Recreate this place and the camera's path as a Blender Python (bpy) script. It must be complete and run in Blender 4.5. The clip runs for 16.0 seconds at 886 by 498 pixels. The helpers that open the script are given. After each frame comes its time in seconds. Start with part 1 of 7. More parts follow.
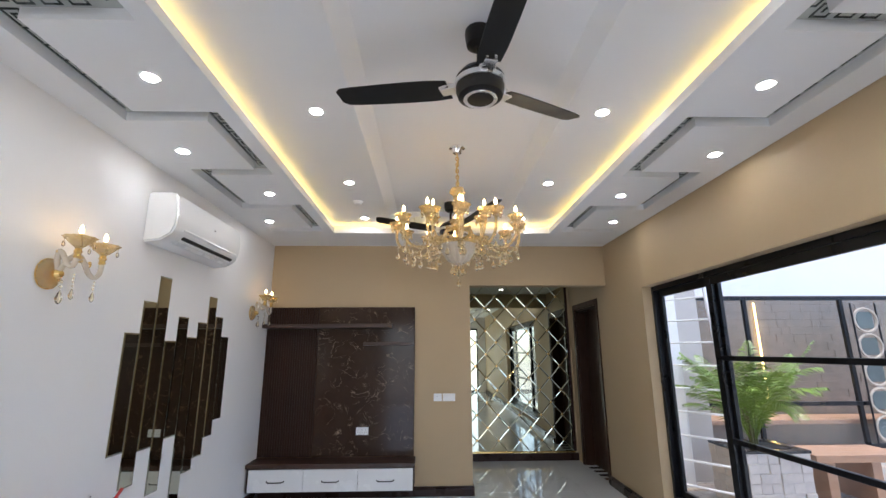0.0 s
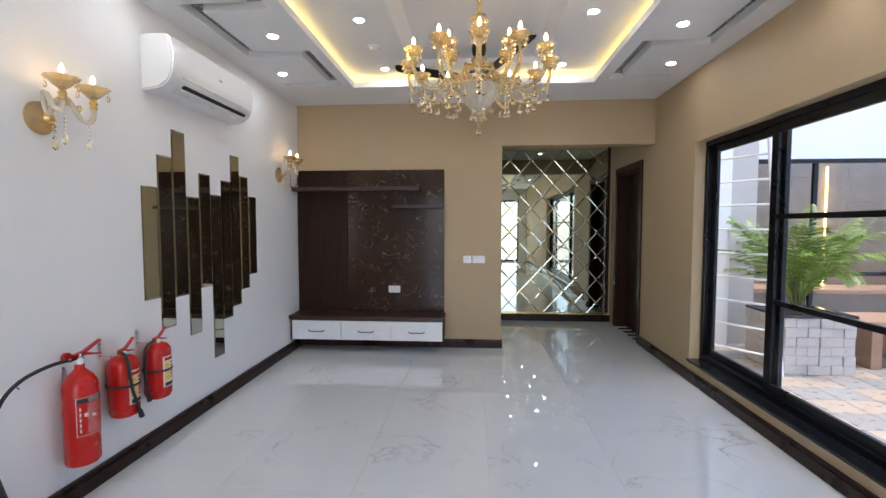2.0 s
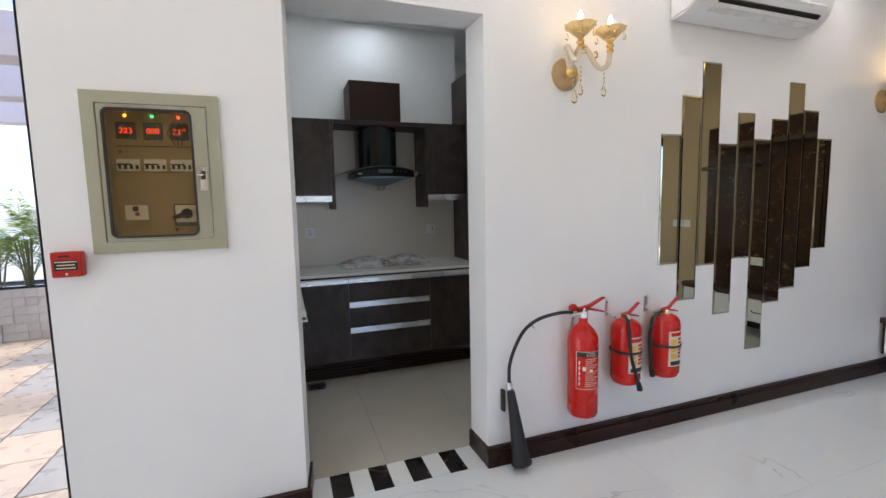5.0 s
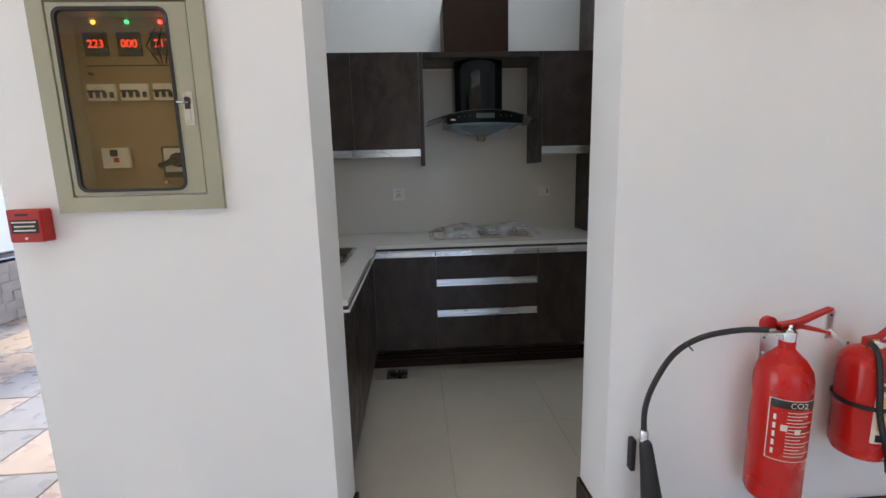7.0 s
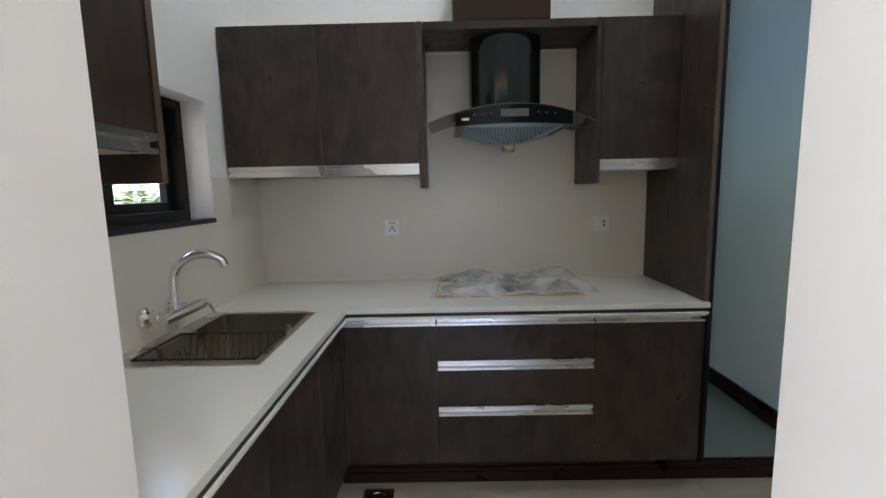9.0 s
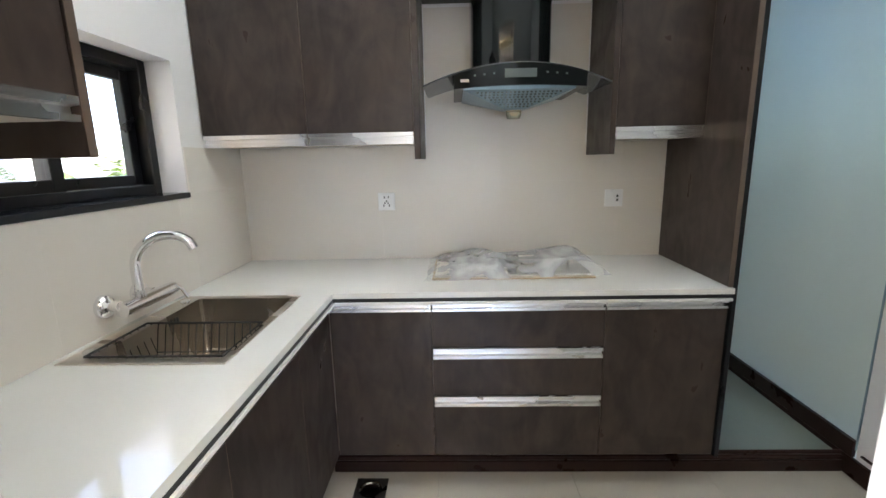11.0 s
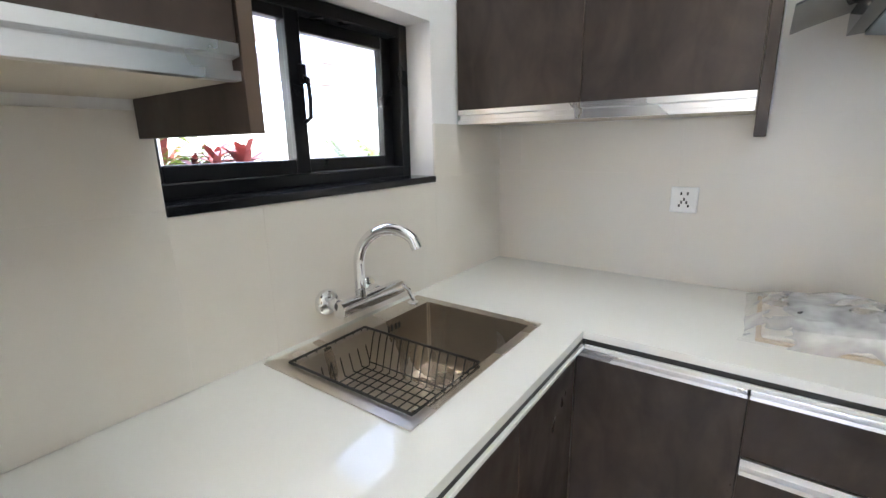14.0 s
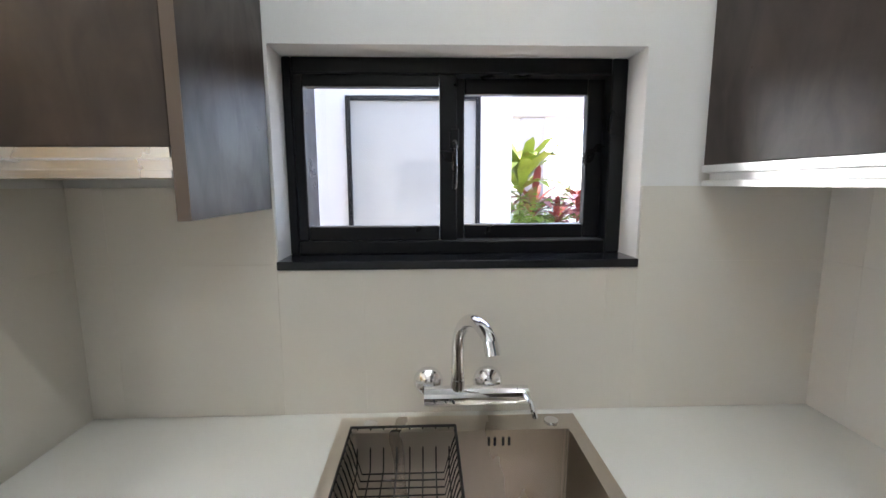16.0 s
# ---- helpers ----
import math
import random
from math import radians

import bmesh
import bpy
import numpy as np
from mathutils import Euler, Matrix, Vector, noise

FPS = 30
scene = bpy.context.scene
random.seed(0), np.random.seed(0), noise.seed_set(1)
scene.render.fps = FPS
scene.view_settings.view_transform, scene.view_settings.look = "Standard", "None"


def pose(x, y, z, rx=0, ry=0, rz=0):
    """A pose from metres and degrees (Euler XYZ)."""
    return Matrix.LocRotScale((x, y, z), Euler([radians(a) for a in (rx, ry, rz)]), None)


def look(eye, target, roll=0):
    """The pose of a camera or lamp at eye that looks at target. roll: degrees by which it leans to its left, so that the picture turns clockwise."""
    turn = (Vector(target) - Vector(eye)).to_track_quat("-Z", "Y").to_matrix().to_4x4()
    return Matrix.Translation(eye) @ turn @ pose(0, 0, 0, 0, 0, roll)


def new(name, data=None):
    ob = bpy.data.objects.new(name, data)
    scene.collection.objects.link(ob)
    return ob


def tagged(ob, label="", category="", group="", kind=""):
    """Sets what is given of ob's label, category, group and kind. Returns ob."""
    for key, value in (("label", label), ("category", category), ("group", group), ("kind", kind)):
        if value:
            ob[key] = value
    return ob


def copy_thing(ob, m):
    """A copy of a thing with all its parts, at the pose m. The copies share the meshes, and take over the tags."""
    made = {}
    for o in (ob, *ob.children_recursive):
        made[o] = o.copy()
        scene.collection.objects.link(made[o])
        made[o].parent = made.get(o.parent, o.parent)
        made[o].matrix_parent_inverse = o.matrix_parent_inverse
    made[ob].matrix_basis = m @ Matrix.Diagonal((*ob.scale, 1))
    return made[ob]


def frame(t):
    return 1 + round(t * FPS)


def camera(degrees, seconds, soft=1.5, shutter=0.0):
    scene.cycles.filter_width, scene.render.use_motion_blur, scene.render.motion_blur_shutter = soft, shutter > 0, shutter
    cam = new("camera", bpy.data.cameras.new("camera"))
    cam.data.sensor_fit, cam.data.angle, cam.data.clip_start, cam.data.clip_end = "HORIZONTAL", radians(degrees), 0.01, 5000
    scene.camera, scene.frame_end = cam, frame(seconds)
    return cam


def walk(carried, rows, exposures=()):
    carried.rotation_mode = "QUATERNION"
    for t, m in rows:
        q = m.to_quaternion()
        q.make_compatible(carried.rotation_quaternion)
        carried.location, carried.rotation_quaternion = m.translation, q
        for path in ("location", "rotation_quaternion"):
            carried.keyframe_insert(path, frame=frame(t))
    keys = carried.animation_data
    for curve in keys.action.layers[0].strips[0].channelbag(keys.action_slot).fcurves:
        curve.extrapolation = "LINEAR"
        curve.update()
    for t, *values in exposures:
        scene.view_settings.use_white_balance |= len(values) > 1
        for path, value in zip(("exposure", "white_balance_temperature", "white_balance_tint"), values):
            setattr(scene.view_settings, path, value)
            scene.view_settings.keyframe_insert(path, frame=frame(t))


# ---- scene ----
cam = camera(90.2, 16.0)
PATH = [
    (0, (2.081, -1.954, 1.695), (2.138, -0.005, 2.143), -0.3),
    (0.5, (2.193, -1.889, 1.668), (2.237, 0.089, 1.957), 0.3),
    (1, (2.235, -1.868, 1.61), (2.262, 0.127, 1.743), 0.3),
    (1.5, (2.261, -1.831, 1.588), (2.247, 0.169, 1.58), 0.4),
    (2, (2.271, -1.701, 1.556), (2.126, 0.291, 1.447), 0.0),
    (2.5, (2.287, -1.518, 1.539), (1.842, 0.427, 1.39), -0.9),
    (3, (2.319, -1.332, 1.533), (1.564, 0.512, 1.362), -1.6),
    (3.5, (2.423, -1.158, 1.522), (1.348, 0.52, 1.361), -1.8),
    (4, (2.434, -1.1, 1.511), (1.103, 0.383, 1.341), -1.7),
    (4.5, (2.332, -1.072, 1.485), (0.686, 0.049, 1.296), -2.1),
    (5, (2.092, -0.993, 1.434), (0.219, -0.321, 1.231), -1.2),
    (5.2, (2.024, -0.944, 1.433), (0.109, -0.413, 1.21), -1.5),
    (7.5, (1.107, -0.564, 1.345), (-0.870, -0.506, 1.047), -1.4),
    (8.0, (0.778, -0.488, 1.383), (-1.207, -0.502, 1.135), -1.35),
    (10.3, (0.226, -0.465, 1.398), (-1.749, -0.492, 1.084), -1.0),
    (10.5, (0.212, -0.462, 1.411), (-1.757, -0.474, 1.062), -0.9),
    (11, (0.196, -0.432, 1.406), (-1.763, -0.486, 1.006), -1.2),
    (11.5, (0.18, -0.392, 1.414), (-1.726, -0.82, 0.983), -1.3),
    (12, (0.162, -0.395, 1.415), (-1.638, -1.149, 0.977), -1.6),
    (12.5, (0.065, -0.432, 1.41), (-1.703, -1.258, 0.97), -0.9),
    (13, (-0.12, -0.495, 1.402), (-1.871, -1.355, 0.961), -0.0),
    (13.5, (-0.207, -0.557, 1.413), (-1.917, -1.492, 0.962), -0.4),
    (14, (-0.313, -0.566, 1.404), (-1.892, -1.702, 0.941), -1.1),
    (14.5, (-0.526, -0.563, 1.397), (-1.764, -2.064, 0.936), -0.6),
    (15, (-0.745, -0.552, 1.398), (-1.453, -2.369, 0.952), -0.7),
    (15.5, (-0.936, -0.542, 1.462), (-1.206, -2.481, 1.055), -1.0),
    (16, (-1.056, -0.442, 1.479), (-1.126, -2.42, 1.188), -0.2),
]
EXPOSURES = [(0, 1.86, 5850, 10), (2, 1.9, 5850, 10), (3.5, 2.3, 6050, 10), (5, 2.1, 6150, 10), (8, 2.1, 6250, 10), (10.3, 3.72, 6550, 10), (11.5, 3.66, 6500, 10), (12.5, 3.42, 6450, 10), (13.5, 3.68, 6450, 10), (14.3, 3.76, 6450, 10), (15, 3.42, 6450, 10), (16, 3.44, 6550, 10)]
walk(cam, [(t, look(eye, target, roll)) for t, eye, target, roll in PATH], EXPOSURES)

# ---- world, sun, exposure ----
world = bpy.data.worlds.new("world")
scene.world = world
world.use_nodes = True
wn = world.node_tree
sky = wn.nodes.new("ShaderNodeTexSky")
sky.sky_type, sky.sun_disc = "NISHITA", False
sky.sun_elevation, sky.sun_rotation = radians(80), radians(157)
sky.air_density, sky.dust_density, sky.ozone_density = 0.6, 1.5, 0.5
wn.links.new(sky.outputs[0], wn.nodes["Background"].inputs[0])
wn.nodes["Background"].inputs[1].default_value = 0.15
sun = new("sun", bpy.data.lights.new("sun", "SUN"))
sun.data.energy, sun.data.angle, sun.data.color = 1.3, radians(12), (1.0, 0.96, 0.9)
sun.matrix_world = look((0.5, -1.2, 7.5), (0, 0, 0))
# fill lamp in the made-up end window, added to brighten the room
south_fill = new("south_fill_light", bpy.data.lights.new("south_fill_light", "AREA"))
south_fill.data.shape, south_fill.data.size, south_fill.data.size_y = "RECTANGLE", 3.5, 2.45
south_fill.data.energy, south_fill.data.color = 17, (1.0, 0.96, 0.90)
south_fill.matrix_world = look((2.3, -6.24, 1.3), (2.3, 0.0, 1.0))


# ---- materials ----
def mat(name, color, rough=0.5, metal=0.0, vary=0.12, scale=6.0, fine=60.0, bump=0.0, spec=0.5, stretch=(1, 1, 1), coat=0.0, pieces=0.0):
    """A node material with variation at two scales, and a fine relief."""
    m = bpy.data.materials.new(name)
    m.use_nodes = True
    nt = m.node_tree
    b = nt.nodes["Principled BSDF"]
    tc, mp = nt.nodes.new("ShaderNodeTexCoord"), nt.nodes.new("ShaderNodeMapping")
    mp.inputs["Scale"].default_value = stretch
    nt.links.new(tc.outputs["Object"], mp.inputs[0])
    n1, n2 = nt.nodes.new("ShaderNodeTexNoise"), nt.nodes.new("ShaderNodeTexNoise")
    n1.inputs["Scale"].default_value, n2.inputs["Scale"].default_value = scale, fine
    n1.inputs["Detail"].default_value, n2.inputs["Detail"].default_value = 5, 4
    for n in (n1, n2):
        nt.links.new(mp.outputs[0], n.inputs["Vector"])
    add = nt.nodes.new("ShaderNodeMath")
    add.operation = "MULTIPLY_ADD"
    nt.links.new(n2.outputs[0], add.inputs[0])
    add.inputs[1].default_value = 0.4
    nt.links.new(n1.outputs[0], add.inputs[2])
    last = add.outputs[0]
    if pieces:
        oi, mad = nt.nodes.new("ShaderNodeObjectInfo"), nt.nodes.new("ShaderNodeMath")
        mad.operation = "MULTIPLY_ADD"
        nt.links.new(oi.outputs["Random"], mad.inputs[0])
        mad.inputs[1].default_value = pieces
        nt.links.new(last, mad.inputs[2])
        last = mad.outputs[0]
    ramp = nt.nodes.new("ShaderNodeMapRange")
    ramp.inputs["From Min"].default_value, ramp.inputs["From Max"].default_value = 0.35, 1.05 + pieces
    ramp.inputs["To Min"].default_value, ramp.inputs["To Max"].default_value = 1 - vary, 1 + vary
    nt.links.new(last, ramp.inputs[0])
    mul = nt.nodes.new("ShaderNodeVectorMath")
    mul.operation = "SCALE"
    mul.inputs[0].default_value = color
    nt.links.new(ramp.outputs[0], mul.inputs["Scale"])
    nt.links.new(mul.outputs[0], b.inputs["Base Color"])
    rr = nt.nodes.new("ShaderNodeMapRange")
    rr.inputs["From Min"].default_value, rr.inputs["From Max"].default_value = 0.35, 0.65
    rr.inputs["To Min"].default_value, rr.inputs["To Max"].default_value = max(rough * 0.85, 0.0), min(rough * 1.15, 1)
    nt.links.new(n1.outputs[0], rr.inputs[0])
    nt.links.new(rr.outputs[0], b.inputs["Roughness"])
    b.inputs["Metallic"].default_value = metal
    b.inputs["Specular IOR Level"].default_value = spec
    b.inputs["Coat Weight"].default_value = coat
    b.inputs["Coat Roughness"].default_value = 0.08
    if bump:
        bp = nt.nodes.new("ShaderNodeBump")
        bp.inputs["Strength"].default_value, bp.inputs["Distance"].default_value = bump, 0.003
        nt.links.new(add.outputs[0], bp.inputs["Height"])
        nt.links.new(bp.outputs[0], b.inputs["Normal"])
    return m


def glow(name, color, strength):
    m = mat(name, color, 0.4)
    b = m.node_tree.nodes["Principled BSDF"]
    b.inputs["Emission Color"].default_value = (*color, 1)
    b.inputs["Emission Strength"].default_value = strength
    return m


def glass(name, color=(1, 1, 1), rough=0.0, ior=1.45):
    m = bpy.data.materials.new(name)
    m.use_nodes = True
    b = m.node_tree.nodes["Principled BSDF"]
    b.inputs["Base Color"].default_value = (*color, 1)
    b.inputs["Transmission Weight"].default_value = 1
    b.inputs["Roughness"].default_value, b.inputs["IOR"].default_value = rough, ior
    return m


def marble(name, base, vein, scale, width, rough, warp=1.2, vein2=None, coat=0.0):
    """Polished stone: cloudy ground with thin wandering veins; each piece takes its own cut of it."""
    m = bpy.data.materials.new(name)
    m.use_nodes = True
    nt = m.node_tree
    b = nt.nodes["Principled BSDF"]
    tc, oi = nt.nodes.new("ShaderNodeTexCoord"), nt.nodes.new("ShaderNodeObjectInfo")
    off = nt.nodes.new("ShaderNodeVectorMath")
    off.operation = "MULTIPLY_ADD"
    nt.links.new(oi.outputs["Random"], off.inputs[0])
    off.inputs[1].default_value = (7, 11, 5)
    nt.links.new(tc.outputs["Object"], off.inputs[2])
    n = nt.nodes.new("ShaderNodeTexNoise")
    n.inputs["Scale"].default_value, n.inputs["Detail"].default_value = scale, 7
    n.inputs["Distortion"].default_value = warp
    nt.links.new(off.outputs[0], n.inputs["Vector"])
    dist = nt.nodes.new("ShaderNodeMath")
    dist.operation = "SUBTRACT"
    nt.links.new(n.outputs[0], dist.inputs[0])
    dist.inputs[1].default_value = 0.5
    ab = nt.nodes.new("ShaderNodeMath")
    ab.operation = "ABSOLUTE"
    nt.links.new(dist.outputs[0], ab.inputs[0])
    mr = nt.nodes.new("ShaderNodeMapRange")
    mr.inputs["From Max"].default_value = width
    mr.inputs["To Min"].default_value, mr.inputs["To Max"].default_value = 1, 0
    nt.links.new(ab.outputs[0], mr.inputs[0])
    gate = nt.nodes.new("ShaderNodeTexNoise")
    gate.inputs["Scale"].default_value, gate.inputs["Detail"].default_value = scale * 1.7, 4
    nt.links.new(off.outputs[0], gate.inputs["Vector"])
    gm = nt.nodes.new("ShaderNodeMapRange")
    gm.inputs["From Min"].default_value, gm.inputs["From Max"].default_value = 0.45, 0.65
    nt.links.new(gate.outputs[0], gm.inputs[0])
    f = nt.nodes.new("ShaderNodeMath")
    f.operation = "MULTIPLY"
    nt.links.new(mr.outputs[0], f.inputs[0])
    nt.links.new(gm.outputs[0], f.inputs[1])
    cloud = nt.nodes.new("ShaderNodeMix")
    cloud.data_type = "RGBA"
    cloud.inputs[6].default_value = (*base, 1)
    cloud.inputs[7].default_value = (*(vein2 or [c * 0.9 for c in base]), 1)
    nt.links.new(gate.outputs[0], cloud.inputs[0])
    mix = nt.nodes.new("ShaderNodeMix")
    mix.data_type = "RGBA"
    nt.links.new(f.outputs[0], mix.inputs[0])
    nt.links.new(cloud.outputs[2], mix.inputs[6])
    mix.inputs[7].default_value = (*vein, 1)
    nt.links.new(mix.outputs[2], b.inputs["Base Color"])
    b.inputs["Roughness"].default_value = rough
    b.inputs["Coat Weight"].default_value = coat
    b.inputs["Coat Roughness"].default_value = 0.03
    return m


def laminate(name, dark, light):
    """A mottled slate-look board: cloudy patches with slanting brushed streaks."""
    m = mat(name, light, 0.36, bump=0.0, spec=0.3)
    nt = m.node_tree
    b = nt.nodes["Principled BSDF"]
    tc, oi, mp = nt.nodes.new("ShaderNodeTexCoord"), nt.nodes.new("ShaderNodeObjectInfo"), nt.nodes.new("ShaderNodeMapping")
    off = nt.nodes.new("ShaderNodeVectorMath")
    off.operation = "MULTIPLY_ADD"
    nt.links.new(oi.outputs["Random"], off.inputs[0])
    off.inputs[1].default_value = (3, 5, 4)
    nt.links.new(tc.outputs["Object"], off.inputs[2])
    mp.inputs["Rotation"].default_value = (radians(38), radians(38), 0)
    mp.inputs["Scale"].default_value = (1, 1, 0.38)
    nt.links.new(off.outputs[0], mp.inputs[0])
    cloud, streak = nt.nodes.new("ShaderNodeTexNoise"), nt.nodes.new("ShaderNodeTexNoise")
    cloud.inputs["Scale"].default_value, cloud.inputs["Detail"].default_value, cloud.inputs["Distortion"].default_value = 4.0, 6, 1.4
    streak.inputs["Scale"].default_value, streak.inputs["Detail"].default_value, streak.inputs["Distortion"].default_value = 17.0, 7, 0.8
    nt.links.new(off.outputs[0], cloud.inputs["Vector"])
    nt.links.new(mp.outputs[0], streak.inputs["Vector"])
    add = nt.nodes.new("ShaderNodeMath")
    add.operation = "MULTIPLY_ADD"
    nt.links.new(streak.outputs[0], add.inputs[0])
    add.inputs[1].default_value = 0.75
    nt.links.new(cloud.outputs[0], add.inputs[2])
    mr = nt.nodes.new("ShaderNodeMapRange")
    mr.inputs["From Min"].default_value, mr.inputs["From Max"].default_value = 0.62, 1.14
    nt.links.new(add.outputs[0], mr.inputs[0])
    mix = nt.nodes.new("ShaderNodeMix")
    mix.data_type = "RGBA"
    nt.links.new(mr.outputs[0], mix.inputs[0])
    mix.inputs[6].default_value, mix.inputs[7].default_value = (*dark, 1), (*light, 1)
    nt.links.new(mix.outputs[2], b.inputs["Base Color"])
    rr = nt.nodes.new("ShaderNodeMapRange")
    rr.inputs["To Min"].default_value, rr.inputs["To Max"].default_value = 0.44, 0.27
    nt.links.new(mr.outputs[0], rr.inputs[0])
    nt.links.new(rr.outputs[0], b.inputs["Roughness"])
    bp = nt.nodes.new("ShaderNodeBump")
    bp.inputs["Strength"].default_value, bp.inputs["Distance"].default_value = 0.22, 0.002
    nt.links.new(streak.outputs[0], bp.inputs["Height"])
    nt.links.new(bp.outputs[0], b.inputs["Normal"])
    return m


M_WHITE = mat("white_wall_paint", (0.80, 0.79, 0.78), 0.6, vary=0.03, scale=1.2, fine=220, bump=0.06)
M_BEIGE = mat("beige_wall_paint", (0.47, 0.355, 0.21), 0.6, vary=0.05, scale=1.5, fine=180, bump=0.08)
M_CEIL = mat("white_ceiling_paint", (0.82, 0.82, 0.82), 0.65, vary=0.02, scale=1.0, fine=150, bump=0.04)
M_FLOOR = marble("white_marble_tile", (0.78, 0.80, 0.815), (0.50, 0.52, 0.54), 0.75, 0.0085, 0.022, 1.5, (0.70, 0.72, 0.74), 0.55)
M_GROUT = mat("pale_grout", (0.66, 0.65, 0.62), 0.7)
M_KFLOOR = mat("beige_floor_tile", (0.50, 0.455, 0.38), 0.2, vary=0.04, scale=3, fine=60, pieces=0.1)
# niche floor: the glass panel's greenish reflection is put into this colour
M_NICHE = mat("niche_tile_green_reflection", (0.27, 0.31, 0.27), 0.12, vary=0.05, scale=2, fine=40)
M_KTILE = mat("ivory_wall_tile", (0.69, 0.65, 0.585), 0.34, vary=0.015, scale=1, fine=30)
M_SKIRT = mat("dark_brown_skirting", (0.026, 0.012, 0.010), 0.30, vary=0.12, scale=4, fine=40, spec=0.2)
M_WOOD = mat("dark_walnut_wood", (0.036, 0.0165, 0.0095), 0.45, spec=0.2, vary=0.35, scale=8, fine=90, stretch=(1, 1, 0.15), bump=0.08)
M_WOODH = mat("walnut_shelf_wood", (0.044, 0.020, 0.012), 0.35, vary=0.3, scale=8, fine=90, stretch=(0.15, 1, 1))
M_TVM = marble("brown_marble", (0.052, 0.029, 0.018), (0.40, 0.28, 0.19), 4.2, 0.012, 0.12, 1.9, (0.028, 0.015, 0.010), 0.0)
M_TVM.node_tree.nodes["Principled BSDF"].inputs["Specular IOR Level"].default_value = 0.22
M_LACQ = mat("white_lacquer", (0.82, 0.82, 0.82), 0.25, vary=0.02)
M_BLACK = mat("black_powder_coat", (0.0045, 0.005, 0.007), 0.32, vary=0.2, fine=200, spec=0.3)
M_GRAN = mat("black_granite", (0.008, 0.009, 0.012), 0.16, vary=0.4, scale=40, fine=300)
M_LAM = laminate("slate_brown_laminate", (0.027, 0.0195, 0.0165), (0.062, 0.0455, 0.038))
M_EDGE = mat("brown_edge_band", (0.105, 0.075, 0.055), 0.4, vary=0.2, scale=10, fine=70, stretch=(1, 1, 0.1))
M_CARC = mat("beige_carcass_board", (0.55, 0.49, 0.40), 0.5, vary=0.05)
M_ALU = mat("brushed_aluminium", (0.80, 0.80, 0.80), 0.28, 1.0, vary=0.03, scale=2, fine=12)
M_CHROME = mat("chrome", (0.85, 0.85, 0.86), 0.04, 1.0, vary=0.02)
M_STEEL = mat("brushed_steel", (0.62, 0.565, 0.50), 0.27, 1.0, vary=0.05, scale=1.5, fine=14, stretch=(4, 1, 1))
M_QUARTZ = mat("white_quartz", (0.72, 0.71, 0.67), 0.035, vary=0.03, scale=4, fine=250)
M_GOLD = mat("polished_gold", (0.83, 0.58, 0.22), 0.18, 1.0, vary=0.1)
M_AMBER = mat("amber_crystal", (1.0, 0.78, 0.40), 0.08, 0.0, vary=0.25, scale=30, fine=120, coat=0.6)
M_AMBER.node_tree.nodes["Principled BSDF"].inputs["Transmission Weight"].default_value = 0.72
M_CREAM = mat("cream_enamel_glass", (0.86, 0.76, 0.60), 0.14, vary=0.1, scale=30, coat=0.5)
M_CREAM.node_tree.nodes["Principled BSDF"].inputs["Transmission Weight"].default_value = 0.35
M_CRYS = glass("clear_crystal", (1.0, 0.90, 0.68), 0.0, 1.5)
M_BULB = glow("lit_candle_bulb", (1.0, 0.64, 0.26), 11)
M_DOWN = glow("lit_downlight", (1.0, 0.96, 0.91), 38)
M_DOWNK = glow("lit_cool_downlight", (0.90, 0.97, 1.0), 40)
M_LED = glow("warm_led_strip", (1.0, 0.68, 0.20), 3.0)
M_RED = mat("red_enamel", (0.50, 0.010, 0.006), 0.26, vary=0.08, scale=6, coat=0.15, spec=0.35)
M_REDP = mat("red_plastic", (0.42, 0.010, 0.008), 0.35, vary=0.06)
M_RUB = mat("black_rubber", (0.014, 0.014, 0.015), 0.55, vary=0.2)
M_LABEL = mat("cream_label", (0.72, 0.62, 0.50), 0.4, vary=0.05)
M_YEL = mat("yellow_print", (0.75, 0.45, 0.06), 0.4, vary=0.05)
M_PLAST = mat("white_plastic", (0.80, 0.80, 0.79), 0.28, vary=0.02)
M_ACW = mat("glossy_white_plastic", (0.80, 0.80, 0.79), 0.10, vary=0.01, scale=0.5, fine=8)
M_DARK = mat("dark_slot", (0.010, 0.010, 0.011), 0.5)
M_PANEL = mat("olive_grey_enamel", (0.36, 0.345, 0.25), 0.4, vary=0.05, fine=200, bump=0.04)
M_PANIN = mat("tan_panel_plate", (0.36, 0.27, 0.15), 0.45, vary=0.08)
M_BMIRR = mat("bronze_mirror", (0.47, 0.465, 0.38), 0.012, 1.0, vary=0.02)
M_GMIRR = mat("greenish_mirror", (0.53, 0.55, 0.43), 0.012, 1.0, vary=0.02)
M_PANE = glass("window_glass", (1, 1, 1), 0.0, 1.25)
M_HGLASS = mat("black_hood_glass", (0.006, 0.0075, 0.0075), 0.09, spec=0.10, vary=0.1)
M_HCHIM = mat("black_chimney_glass", (0.006, 0.0085, 0.0085), 0.06, spec=0.4, vary=0.1)
M_HBLUE = mat("blue_grey_film_steel", (0.20, 0.28, 0.33), 0.35, 0.6, vary=0.1)
M_HSMOKE = mat("smoked_glass", (0.10, 0.105, 0.105), 0.06, vary=0.05)
M_HSMOKE.node_tree.nodes["Principled BSDF"].inputs["Alpha"].default_value = 0.82
M_TINT = glass("tinted_panel_glass", (0.62, 0.54, 0.38), 0.0, 1.5)
M_BLUEP = mat("blue_print", (0.03, 0.08, 0.22), 0.4)
